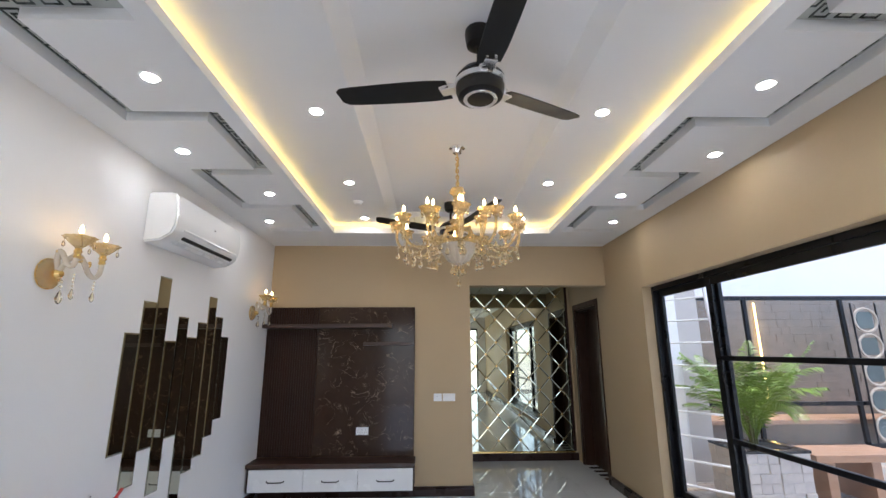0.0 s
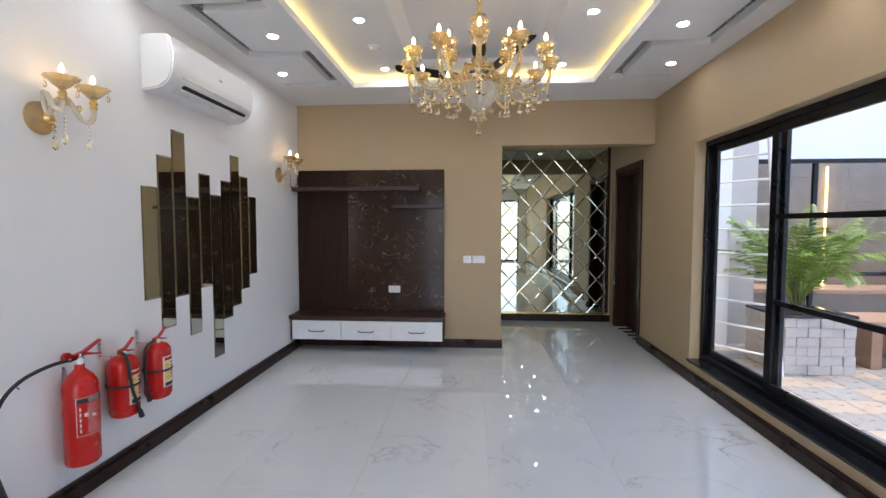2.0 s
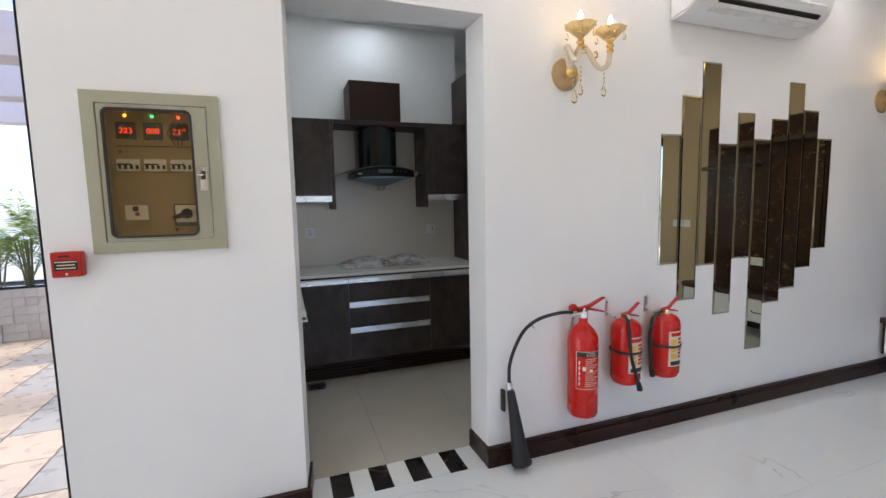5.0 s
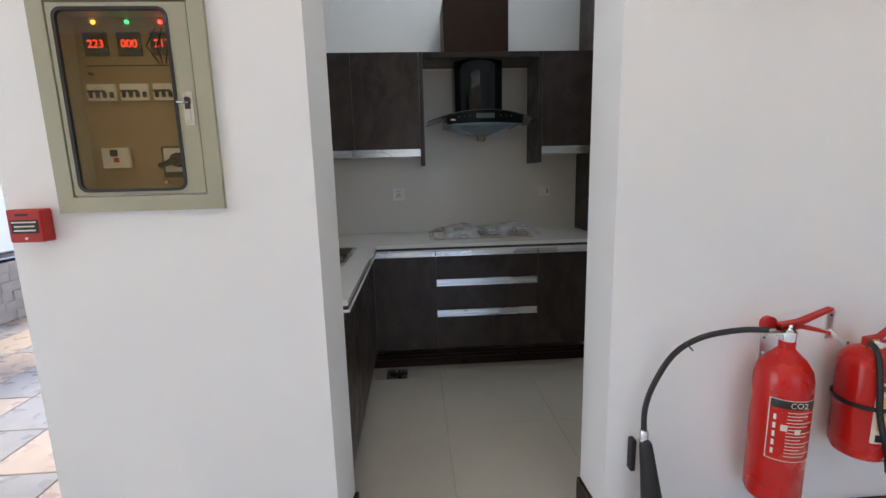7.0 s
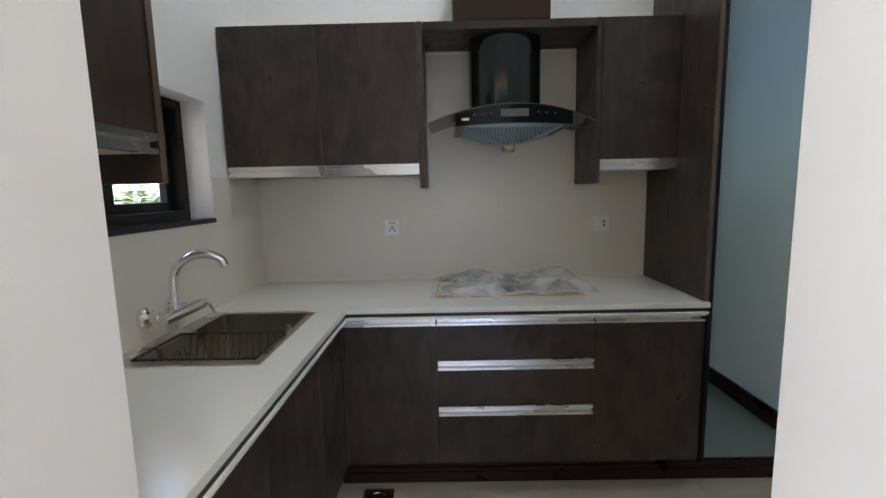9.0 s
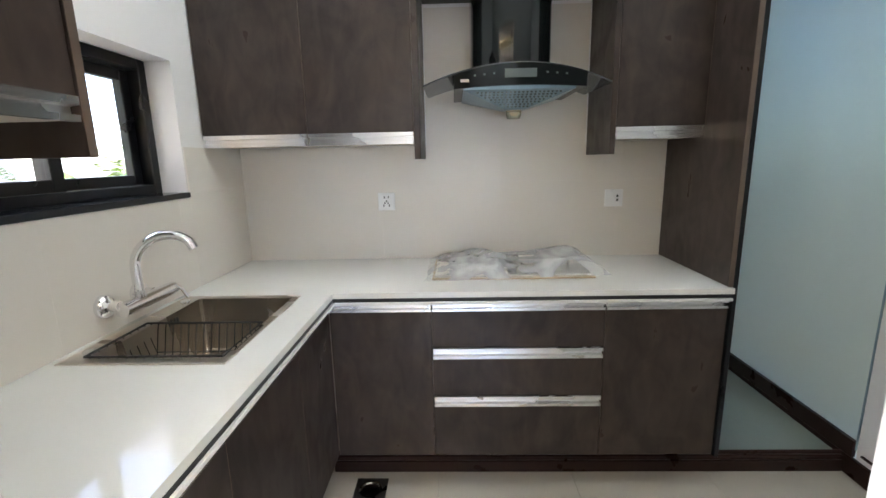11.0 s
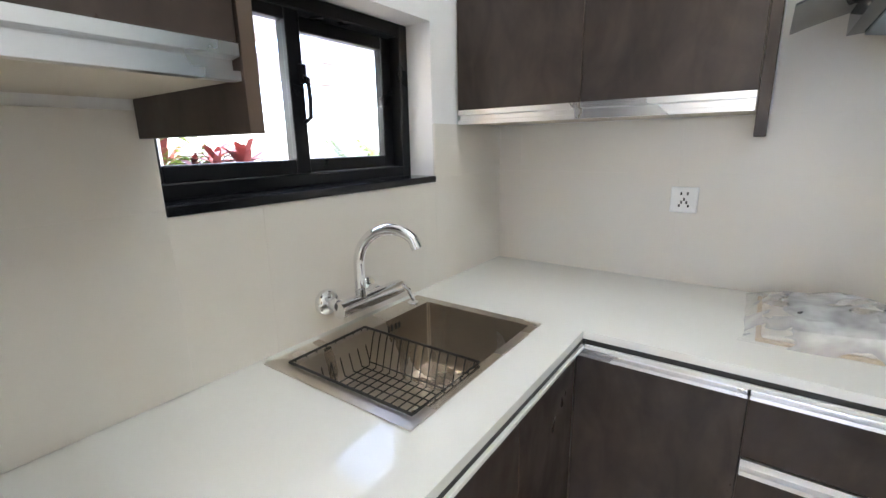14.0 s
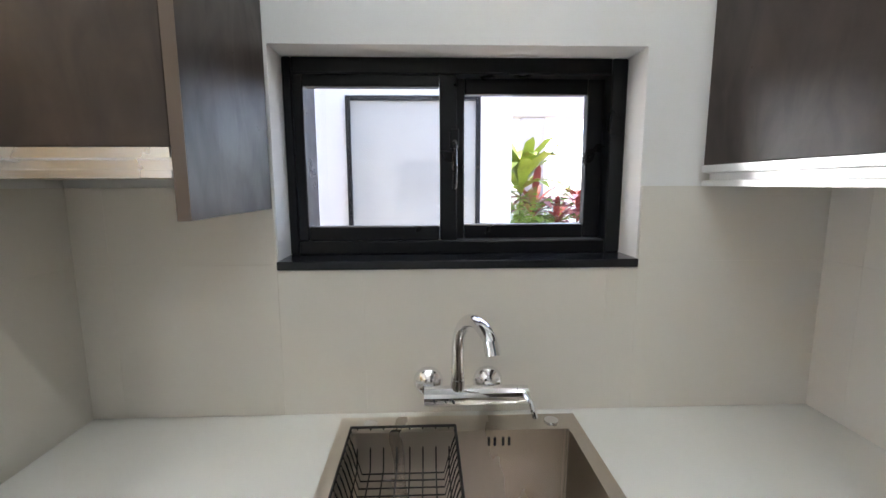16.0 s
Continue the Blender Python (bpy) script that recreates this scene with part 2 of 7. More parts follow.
M_LCD = mat("dark_display", (0.09, 0.11, 0.105), 0.12)
M_FROST = mat("blue_frosted_glass", (0.52, 0.60, 0.55), 0.35, spec=0.4, vary=0.012, scale=2)
M_FROST.node_tree.nodes["Principled BSDF"].inputs["Transmission Weight"].default_value = 0.30
M_WIRE = mat("black_coated_wire", (0.010, 0.010, 0.010), 0.4)
M_STOW = mat("cream_split_stone", (0.50, 0.455, 0.40), 0.85, vary=0.18, scale=14, fine=80, bump=0.7, pieces=0.25)
M_STOB = mat("brown_stone_cladding", (0.21, 0.165, 0.125), 0.8, vary=0.3, scale=6, fine=50, bump=0.6)
M_PAVA = mat("tan_paving_tile", (0.37, 0.29, 0.22), 0.3, vary=0.22, scale=9, fine=60, bump=0.2, pieces=0.3)
M_PAVB = mat("grey_paving_tile", (0.26, 0.24, 0.22), 0.3, vary=0.22, scale=9, fine=60, bump=0.2, pieces=0.3)
M_LEAF = mat("palm_leaf", (0.15, 0.23, 0.030), 0.42, vary=0.4, scale=4, fine=30)
M_LEAFR = mat("red_cordyline_leaf", (0.28, 0.060, 0.055), 0.4, vary=0.4, scale=6, fine=40)
M_LEAFY = mat("yellow_green_leaf", (0.30, 0.36, 0.06), 0.42, vary=0.35, scale=6, fine=40)
M_STEM = mat("green_brown_stem", (0.12, 0.12, 0.045), 0.6, vary=0.3, scale=20)
M_SOIL = mat("dark_soil", (0.035, 0.025, 0.018), 0.95, vary=0.4, scale=30, bump=0.8)
M_TEAK = mat("teak_wood", (0.33, 0.19, 0.11), 0.45, vary=0.3, scale=5, fine=60, stretch=(0.2, 1, 1))
M_WPAINT = mat("white_metal_paint", (0.80, 0.80, 0.80), 0.35, vary=0.04)
M_MBLK = marble("black_gold_marble", (0.012, 0.010, 0.009), (0.34, 0.19, 0.09), 4.0, 0.02, 0.08, 1.6)
M_MWHT = mat("white_marble_strip", (0.76, 0.76, 0.75), 0.08, vary=0.03)
M_FANB = mat("black_fan_enamel", (0.010, 0.0095, 0.009), 0.40, spec=0.3, vary=0.15)
M_FILM = mat("thin_plastic_film", (0.82, 0.83, 0.84), 0.22, vary=0.1, scale=14)
nt_film = M_FILM.node_tree
film_noise, film_range, film_tc = nt_film.nodes.new("ShaderNodeTexNoise"), nt_film.nodes.new("ShaderNodeMapRange"), nt_film.nodes.new("ShaderNodeTexCoord")
film_noise.inputs["Scale"].default_value, film_noise.inputs["Detail"].default_value, film_noise.inputs["Distortion"].default_value = 5, 3, 1.0
film_range.inputs["From Min"].default_value, film_range.inputs["From Max"].default_value = 0.38, 0.62
film_range.inputs["To Min"].default_value, film_range.inputs["To Max"].default_value = 0.24, 0.62
nt_film.links.new(film_tc.outputs["Object"], film_noise.inputs["Vector"])
nt_film.links.new(film_noise.outputs[0], film_range.inputs["Value"])
nt_film.links.new(film_range.outputs[0], nt_film.nodes["Principled BSDF"].inputs["Alpha"])
M_PINK = mat("pinkish_plaster", (0.60, 0.53, 0.52), 0.8, vary=0.06, fine=120, bump=0.1)
M_GROUND = mat("grey_ground", (0.24, 0.22, 0.20), 0.9, vary=0.2, scale=2, fine=30)
M_REDLED = glow("red_led_digits", (1.0, 0.05, 0.02), 0.55)


# ---- mesh helpers ----
def box(bm, x0, y0, z0, x1, y1, z1, bev=0.0):
    """A box between two corners, with edges chamfered by bev."""
    x0, x1, y0, y1, z0, z1 = min(x0, x1), max(x0, x1), min(y0, y1), max(y0, y1), min(z0, z1), max(z0, z1)
    if not bev:
        v = [bm.verts.new((x, y, z)) for x in (x0, x1) for y in (y0, y1) for z in (z0, z1)]
        for a in ((0, 1, 3, 2), (4, 6, 7, 5), (0, 4, 5, 1), (2, 3, 7, 6), (0, 2, 6, 4), (1, 5, 7, 3)):
            bm.faces.new([v[i] for i in a])
        return bm
    b = min(bev, (x1 - x0) / 2.1, (y1 - y0) / 2.1, (z1 - z0) / 2.1)
    c, h = ((x0 + x1) / 2, (y0 + y1) / 2, (z0 + z1) / 2), ((x1 - x0) / 2, (y1 - y0) / 2, (z1 - z0) / 2)
    vs = {}
    for sx in (-1, 1):
        for sy in (-1, 1):
            for sz in (-1, 1):
                s = (sx, sy, sz)
                for ax in range(3):
                    vs[s, ax] = bm.verts.new([c[i] + s[i] * (h[i] if i == ax else h[i] - b) for i in range(3)])
    for ax in range(3):
        u, w = [i for i in range(3) if i != ax]
        for sg in (-1, 1):
            ring = []
            for su, sw in ((-1, -1), (1, -1), (1, 1), (-1, 1)):
                s = [0, 0, 0]
                s[ax], s[u], s[w] = sg, su, sw
                ring.append(vs[tuple(s), ax])
            bm.faces.new(ring)
        for su in (-1, 1):
            for sw in (-1, 1):
                lo, hi = [0, 0, 0], [0, 0, 0]
                lo[u], lo[w], lo[ax] = su, sw, -1
                hi[u], hi[w], hi[ax] = su, sw, 1
                lo, hi = tuple(lo), tuple(hi)
                bm.faces.new([vs[lo, u], vs[hi, u], vs[hi, w], vs[lo, w]])
    for sx in (-1, 1):
        for sy in (-1, 1):
            for sz in (-1, 1):
                bm.faces.new([vs[(sx, sy, sz), i] for i in range(3)])
    return bm


def ring_frame(d):
    d = Vector(d).normalized()
    a = d.cross(Vector((0, 0, 1)) if abs(d.z) < 0.95 else Vector((1, 0, 0))).normalized()
    return a, d.cross(a)


def tube(bm, pts, r, seg=8, r2=None, caps=True):
    """A round bar along points; r2: the radius at the end."""
    pts = [Vector(p) for p in pts]
    rings = []
    for i, p in enumerate(pts):
        d = pts[min(i + 1, len(pts) - 1)] - pts[max(i - 1, 0)]
        a, b = ring_frame(d)
        if rings:
            a = (a0 - d.normalized() * a0.dot(d.normalized())).normalized()
            b = d.normalized().cross(a)
        a0 = a
        q = r if r2 is None else r + (r2 - r) * i / (len(pts) - 1)
        rings.append([bm.verts.new(p + q * (a * math.cos(2 * math.pi * k / seg) + b * math.sin(2 * math.pi * k / seg))) for k in range(seg)])
    for u, w in zip(rings, rings[1:]):
        for k in range(seg):
            bm.faces.new((u[k], u[(k + 1) % seg], w[(k + 1) % seg], w[k]))
    if caps:
        bm.faces.new(rings[0])
        bm.faces.new(rings[-1])
    return bm


def curve(pts, n=4):
    """Points on a smooth line through the points given."""
    pts = [Vector(q) for q in pts]
    out = []
    for i in range(len(pts) - 1):
        p0, p1, p2, p3 = pts[max(i - 1, 0)], pts[i], pts[i + 1], pts[min(i + 2, len(pts) - 1)]
        for k in range(n):
            u = k / n
            out.append(0.5 * (2 * p1 + (p2 - p0) * u + (2 * p0 - 5 * p1 + 4 * p2 - p3) * u * u + (3 * p1 - p0 - 3 * p2 + p3) * u ** 3))
    return out + [pts[-1]]


def lathe(bm, profile, seg=16, at=(0, 0, 0), axis="z", flute=0.0, n=0):
    """A turned body: profile of (radius, height). flute: how far its rim waves, n times round."""
    rings = []
    for r, h in profile:
        ring = []
        for k in range(seg):
            a = 2 * math.pi * k / seg
            q = r * (1 + flute * math.cos(n * a))
            c = {"z": (q * math.cos(a), q * math.sin(a), h), "x": (h, q * math.cos(a), q * math.sin(a)), "y": (q * math.sin(a), h, q * math.cos(a))}[axis]
            ring.append(bm.verts.new([c[i] + at[i] for i in range(3)]))
        rings.append(ring)
    for u, w in zip(rings, rings[1:]):
        for k in range(seg):
            bm.faces.new((u[k], u[(k + 1) % seg], w[(k + 1) % seg], w[k]))
    if profile[0][0] > 1e-4:
        bm.faces.new(rings[0])
    if profile[-1][0] > 1e-4:
        bm.faces.new(rings[-1])
    return bm


def prism(bm, pts, lo, hi, axis="x"):
    """An outline swept along an axis."""
    put = {"x": lambda p, h: (h, p[0], p[1]), "y": lambda p, h: (p[0], h, p[1]), "z": lambda p, h: (p[0], p[1], h)}[axis]
    a, b = [bm.verts.new(put(p, lo)) for p in pts], [bm.verts.new(put(p, hi)) for p in pts]
    bm.faces.new(a)
    bm.faces.new(b)
    for i in range(len(pts)):
        j = (i + 1) % len(pts)
        bm.faces.new((a[i], a[j], b[j], b[i]))
    return bm


def nb():
    return bmesh.new()


def mesh(name, bm, material, smooth=None):
    bmesh.ops.remove_doubles(bm, verts=bm.verts, dist=1e-6)
    bmesh.ops.recalc_face_normals(bm, faces=bm.faces)
    me = bpy.data.meshes.new(name)
    bm.to_mesh(me)
    bm.free()
    me.materials.append(material)
    if smooth:
        me.shade_smooth()
        me.set_sharp_from_angle(angle=radians(smooth))
    return me


def thing(name, at, label="", category="", group="", kind=""):
    ob = new(name)
    ob.empty_display_size = 0.05
    ob.location = at
    return tagged(ob, label, category, group, kind)


def part(name, bm, material, parent, label="", smooth=35, world_space=True):
    """One mesh under a thing or a part. Its bmesh is in the world's metres, or, if not world_space, in its thing's."""
    base = Vector((0, 0, 0))
    if world_space:
        p = parent
        while p:
            base = base + p.location
            p = p.parent
        for v in bm.verts:
            v.co -= base
    ob = new(name, mesh(name, bm, material, smooth))
    ob.parent = parent
    return tagged(ob, label)


def solid(name, bm, material, label="", category="", kind="", smooth=35):
    """A top-level thing of one mesh, in the world's metres."""
    return tagged(new(name, mesh(name, bm, material, smooth)), label, category, "", kind)


def structure(name, bm, material, label, category, smooth=None):
    return solid(name, bm, material, label, category, "structure", smooth)


def pieces(name, parent, cells, material, z0, z1, gap=0.0005, bev=0.0006):
    """Tiles as objects of their own, on shared meshes: cells of (x0, y0, x1, y1)."""
    cache = {}
    for x0, y0, x1, y1 in cells:
        k = (round(x1 - x0, 4), round(y1 - y0, 4), z0, z1)
        if k not in cache:
            bm = nb()
            hx, hy = (x1 - x0) / 2 - gap, (y1 - y0) / 2 - gap
            box(bm, -hx, -hy, z0, hx, hy, z1, bev)
            cache[k] = mesh(name, bm, material)
        ob = new(name, cache[k])
        ob.location = ((x0 + x1) / 2, (y0 + y1) / 2, 0)
        ob.parent = parent


def grid_cells(x0, x1, y0, y1, dx, dy, ox=0.0, oy=0.0):
    def cuts(a, b, d, o):
        c = [a]
        k = math.floor((a - o) / d) + 1
        while o + k * d < b - 1e-4:
            if o + k * d - c[-1] > 0.02:
                c.append(o + k * d)
            k += 1
        return c + [b]
    xs, ys = cuts(x0, x1, dx, ox), cuts(y0, y1, dy, oy)
    return [(a, c, b, d) for a, b in zip(xs, xs[1:]) for c, d in zip(ys, ys[1:])]


# ---- the large structure ----
ROOM_E, ROOM_N, ROOM_S, CEIL = 4.43, 3.86, -6.2, 3.07
KD0, KD1, KDH, KW = -0.955, -0.004, 2.37, -0.21      # kitchen doorway: its sides, its height, the wall's far face
KB, KS, KN, KC = -2.06, -1.51, 1.30, 3.07          # kitchen: back wall, window wall, far wall, ceiling
ALC_N = 5.52

bm = nb()
box(bm, -0.2, ROOM_S - 0.2, -0.25, ROOM_E + 0.2, ALC_N + 0.2, -0.012)
floor = structure("floor", bm, M_GROUT, "glossy white marble-look tiled living room floor", "floor")
bm = nb()
box(bm, -2.95, KS - 0.2, -0.25, -0.2, KN + 0.2, -0.012)
floor_kitchen = structure("floor_kitchen", bm, M_GROUT, "beige porcelain tiled kitchen floor", "floor")

# west wall, with the kitchen doorway and a garden window further on
bm = nb()
KI0, KI1 = KD0 + 0.024, KD1 - 0.007                  # the doorway narrows a little towards the kitchen
RY0, RY1, RZ0, RZ1, RX = -1.640, -1.280, 1.318, 1.840, -0.082   # recess of the electrical panel
prism(bm, [(KW, KI1), (0, KD1), (0, ROOM_N + 0.2), (KW, ROOM_N + 0.2)], 0, 3.4, "z")
box(bm, KW, KD0, KDH, 0, KD1, 3.4)
prism(bm, [(KW, RY1), (0, RY1), (0, KD0), (KW, KI0)], 0, 3.4, "z")
box(bm, KW, RY0, 0, 0, RY1, RZ0)
box(bm, KW, RY0, RZ1, 0, RY1, 3.4)
box(bm, KW, RY0, RZ0, RX, RY1, RZ1)
box(bm, KW, -1.86, 0, 0, RY0, 3.4)
box(bm, KW, -3.93, 2.55, 0, -1.86, 3.4)
box(bm, KW, ROOM_S, 0, 0, -3.93, 3.4)
structure("wall_west", bm, M_WHITE, "white painted wall with an open kitchen doorway", "wall")
# north wall, open to the mirrored passage
bm = nb()
box(bm, 0, ROOM_N, 0, 2.6, ROOM_N + 0.2, 3.4)
box(bm, 2.6, ROOM_N, 2.535, ROOM_E, ROOM_N + 0.2, 3.4)
structure("wall_north", bm, M_BEIGE, "beige painted wall with a wide passage opening", "wall")
# east wall, with the sliding window and the passage door
W0, W1, WZ0, WZ1 = -0.9, 2.862, 0.185, 2.37
D0, D1, DH = 4.27, 5.21, 2.33
bm = nb()
box(bm, ROOM_E, W1, 0, ROOM_E + 0.2, D0, 3.4)
box(bm, ROOM_E, W0, 0, ROOM_E + 0.2, W1, WZ0)
box(bm, ROOM_E, W0, WZ1, ROOM_E + 0.2, W1, 3.4)
box(bm, ROOM_E, ROOM_S, 0, ROOM_E + 0.2, W0, 3.4)
box(bm, ROOM_E, D0, DH, ROOM_E + 0.2, D1, 3.4)
box(bm, ROOM_E, D1, 0, ROOM_E + 0.2, ALC_N + 0.2, 3.4)
structure("wall_east", bm, M_BEIGE, "beige painted wall around a wide sliding window", "wall")
# end wall out of view; its wide opening is added to admit light
bm = nb()
box(bm, KW, ROOM_S - 0.2, 0, 0.5, ROOM_S, 3.4)
box(bm, 4.1, ROOM_S - 0.2, 0, ROOM_E + 0.2, ROOM_S, 3.4)
box(bm, 0.5, ROOM_S - 0.2, 2.6, 4.1, ROOM_S, 3.4)
structure("wall_south", bm, M_WHITE, "white painted end wall around an added unseen window", "wall")
bm = nb()
box(bm, 1.7, ALC_N, 0, ROOM_E, ALC_N + 0.2, 3.4)
structure("wall_passage", bm, M_BEIGE, "beige wall behind the mirror panels", "wall")
bm = nb()
box(bm, 1.5, ROOM_N + 0.2, 0, 1.7, ALC_N + 0.2, 3.4)
structure("wall_passage_west", bm, M_BEIGE, "beige painted side wall of the passage", "wall")
bm = nb()
box(bm, 1.7, ROOM_N + 0.2, 2.80, ROOM_E, ALC_N, 2.9)
structure("ceiling_passage", bm, M_CEIL, "white ceiling of the mirrored passage", "ceiling")
# room beyond the passage door, closed and dim
bm = nb()
box(bm, ROOM_E + 0.2, D0 - 0.25, 0, ROOM_E + 0.9, D0 - 0.15, 2.6)
box(bm, ROOM_E + 0.2, D1 + 0.25, 0, ROOM_E + 0.9, D1 + 0.35, 2.6)
box(bm, ROOM_E + 0.9, D0 - 0.25, 0, ROOM_E + 1.0, D1 + 0.35, 2.6)
box(bm, ROOM_E + 0.2, D0 - 0.15, 2.5, ROOM_E + 0.9, D1 + 0.25, 2.6)
box(bm, ROOM_E + 0.2, D0 - 0.15, -0.1, ROOM_E + 0.9, D1 + 0.25, -0.004)
structure("wall_side_room", bm, M_WHITE, "white walls of the room behind the door", "wall")

# kitchen walls
NB = -2.75                                          # back of the appliance niche
WX0, WX1, KZ0, KZ1 = -1.575, -0.695, 1.295, 1.795
bm = nb()
box(bm, KB, KS - 0.2, 0, WX0, KS, 3.2)
box(bm, WX1, KS - 0.2, 0, KW, KS, 3.2)
box(bm, WX0, KS - 0.2, 0, WX1, KS, KZ0 - 0.022)
box(bm, WX0, KS - 0.2, KZ1, WX1, KS, 3.2)
structure("wall_kitchen_south", bm, M_WHITE, "white kitchen wall with a small window opening", "wall")
bm = nb()
box(bm, KB - 0.2, KS - 0.2, 0, KB, 0.66, 3.2)
box(bm, NB - 0.2, 0.46, 0, NB, KN + 0.2, 3.2)
box(bm, NB, 0.46, 0, KB - 0.2, 0.66, 3.2)
structure("wall_kitchen_west", bm, M_WHITE, "white kitchen wall behind hood and cabinets", "wall")
bm = nb()
box(bm, -1.548, KN, 0, KW, KN + 0.2, 3.2)
box(bm, NB, KN, 0, -1.548, KN + 0.2, 0.088)
box(bm, NB, KN, 2.56, -1.548, KN + 0.2, 3.2)
structure("wall_kitchen_north", bm, M_WHITE, "plain white kitchen end wall", "wall")
bm = nb()
box(bm, NB, KS, KC, KW, KN, KC + 0.1)
structure("ceiling_kitchen", bm, M_CEIL, "flat white kitchen ceiling", "ceiling")

# living room ceiling: a lower border with key-pattern grooves round a raised tray
TX0, TX1, TY0, TY1, TZ = 0.93, 3.52, -5.2, 3.18, 3.20
CX0, CX1, CY0, CY1, CZ = 1.60, 2.95, -4.4, 2.93, 3.26
GROOVE, GD = 0.055, 0.06
cross = [-4.61 + 0.85 * k for k in range(10)]       # 0.49, 1.34, 2.19 among them


def groove_cells(x_out, x_in):
    """Rectangles of the stepped groove: runs along the wall at x_out and x_in in turn, joined by short crossings."""
    cells = []
    for i, (a, b) in enumerate(zip(cross, cross[1:] + [3.0])):
        b = min(b, 3.0)
        x = x_out if i % 2 == 1 else x_in
        cells.append((x - GROOVE, a - GROOVE, x + GROOVE, b + GROOVE))
        cells.append((min(x_out, x_in) - GROOVE, a - GROOVE, max(x_out, x_in) + GROOVE, a + GROOVE))
    return cells


def border(bm, x0, x1, grooves):
    """The border's lower skin, left open over the grooves."""
    xs = sorted({x0, x1, *[c for g in grooves for c in (g[0], g[2])]})
    ys = sorted({TY0, TY1, *[min(max(c, TY0), TY1) for g in grooves for c in (g[1], g[3])]})
    for a, b in zip(xs, xs[1:]):
        run = None
        for c, d in zip(ys, ys[1:]):
            mx, my = (a + b) / 2, (c + d) / 2
            cut = any(g[0] < mx < g[2] and g[1] < my < g[3] for g in grooves)
            if not cut:
                run = (run[0], d) if run else (c, d)
            if run and (cut or d == ys[-1]):
                box(bm, a, run[0], CEIL, b, run[1], CEIL + GD)
                run = None


left, right = groove_cells(0.28, 0.77), groove_cells(4.18, 3.70)
bm = nb()
border(bm, 0, TX0, left)
border(bm, TX1, ROOM_E, right)
box(bm, 0, TY1, CEIL, ROOM_E, ROOM_N, CEIL + GD)
box(bm, 0, ROOM_S, CEIL, ROOM_E, TY0, CEIL + GD)
box(bm, 0, ROOM_S, CEIL + GD, TX0 - 0.16, ROOM_N, 3.4)
box(bm, TX1 + 0.16, ROOM_S, CEIL + GD, ROOM_E, ROOM_N, 3.4)
box(bm, TX0 - 0.16, TY1 + 0.16, CEIL + GD, TX1 + 0.16, ROOM_N, 3.4)
box(bm, TX0 - 0.16, ROOM_S, CEIL + GD, TX1 + 0.16, TY0 - 0.16, 3.4)
box(bm, TX0 - 0.16, TY0 - 0.16, TZ, CX0, TY1 + 0.16, 3.4)
box(bm, CX1, TY0 - 0.16, TZ, TX1 + 0.16, TY1 + 0.16, 3.4)
box(bm, CX0, CY1, TZ, CX1, TY1 + 0.16, 3.4)
box(bm, CX0, TY0 - 0.16, TZ, CX1, CY0, 3.4)
box(bm, CX0, CY0, CZ, CX1, CY1, 3.4)
prism(bm, [(CX0, TZ), (CX0 + 0.10, CZ), (CX0, CZ)], CY0, CY1, "y")
prism(bm, [(CX1, TZ), (CX1 - 0.10, CZ), (CX1, CZ)], CY0, CY1, "y")
structure("ceiling", bm, M_CEIL, "white tray ceiling with cove light and stepped grooves", "ceiling")

# the key pattern inlaid in the grooves
M_KEY = mat("dark_key_inlay", (0.035, 0.045, 0.040), 0.25, vary=0.3)
M_KEYB = mat("silver_grey_inlay", (0.46, 0.48, 0.45), 0.2, vary=0.1)
bm, back = nb(), nb()


def key_unit(bm, x, y, along, w, z):
    """One meander of thin dark bars, 0.11 m long."""
    t = 0.011
    bars = [(0.0, 0, 0.11, t), (0, 0, t, w), (0, w - t, 0.08, w), (0.08 - t, 0.025, 0.08, w), (0.03, 0.025, 0.08, 0.025 + t), (0.03, 0.025, 0.03 + t, 0.055)]
    for a, b, c, d in bars:
        if along == "y":
            box(bm, x + b, y + a, z - 0.003, x + d, y + c, z - 0.001)
        else:
            box(bm, x + a, y + b, z - 0.003, x + c, y + d, z - 0.001)


for cells in (left, right):
    for i, (x0, y0, x1, y1) in enumerate(cells):
        box(back, x0 + 0.001, max(y0, TY0) + 0.001, CEIL + GD - 0.001 + 0.0001 * (i % 2), x1 - 0.001, y1 - 0.001, CEIL + GD + 0.004)
        if x1 - x0 < y1 - y0:
            y = y0
            while y < y1 - 0.1 and y1 > -1.6:
                key_unit(bm, x0 + 0.01, y, "y", 0.085, CEIL + GD)
                y += 0.115
        elif y0 > -1.6:
            x = x0 + 0.11
            while x < x1 - 0.2:
                key_unit(bm, x, y0 + 0.01, "x", 0.085, CEIL + GD)
                x += 0.115
structure("trim_key_back", back, M_KEYB, "silver grey strip inlaid in the ceiling grooves", "trim")
structure("trim_key", bm, M_KEY, "dark green key pattern inlaid in the ceiling", "trim")

# warm light strips hidden on the tray's ledge
bm = nb()
z = CEIL + GD + 0.002
box(bm, TX0 - 0.10, TY0, z, TX0 - 0.085, TY1 + 0.09, z + 0.008)
box(bm, TX1 + 0.085, TY0, z, TX1 + 0.10, TY1 + 0.09, z + 0.008)
box(bm, TX0 - 0.08, TY1 + 0.085, z, TX1 + 0.08, TY1 + 0.10, z + 0.008)
solid("cove_light_strip", bm, M_LED, "warm yellow led strip hidden in the ceiling cove", "light strip")

# skirting
bm = nb()
SK = 0.105


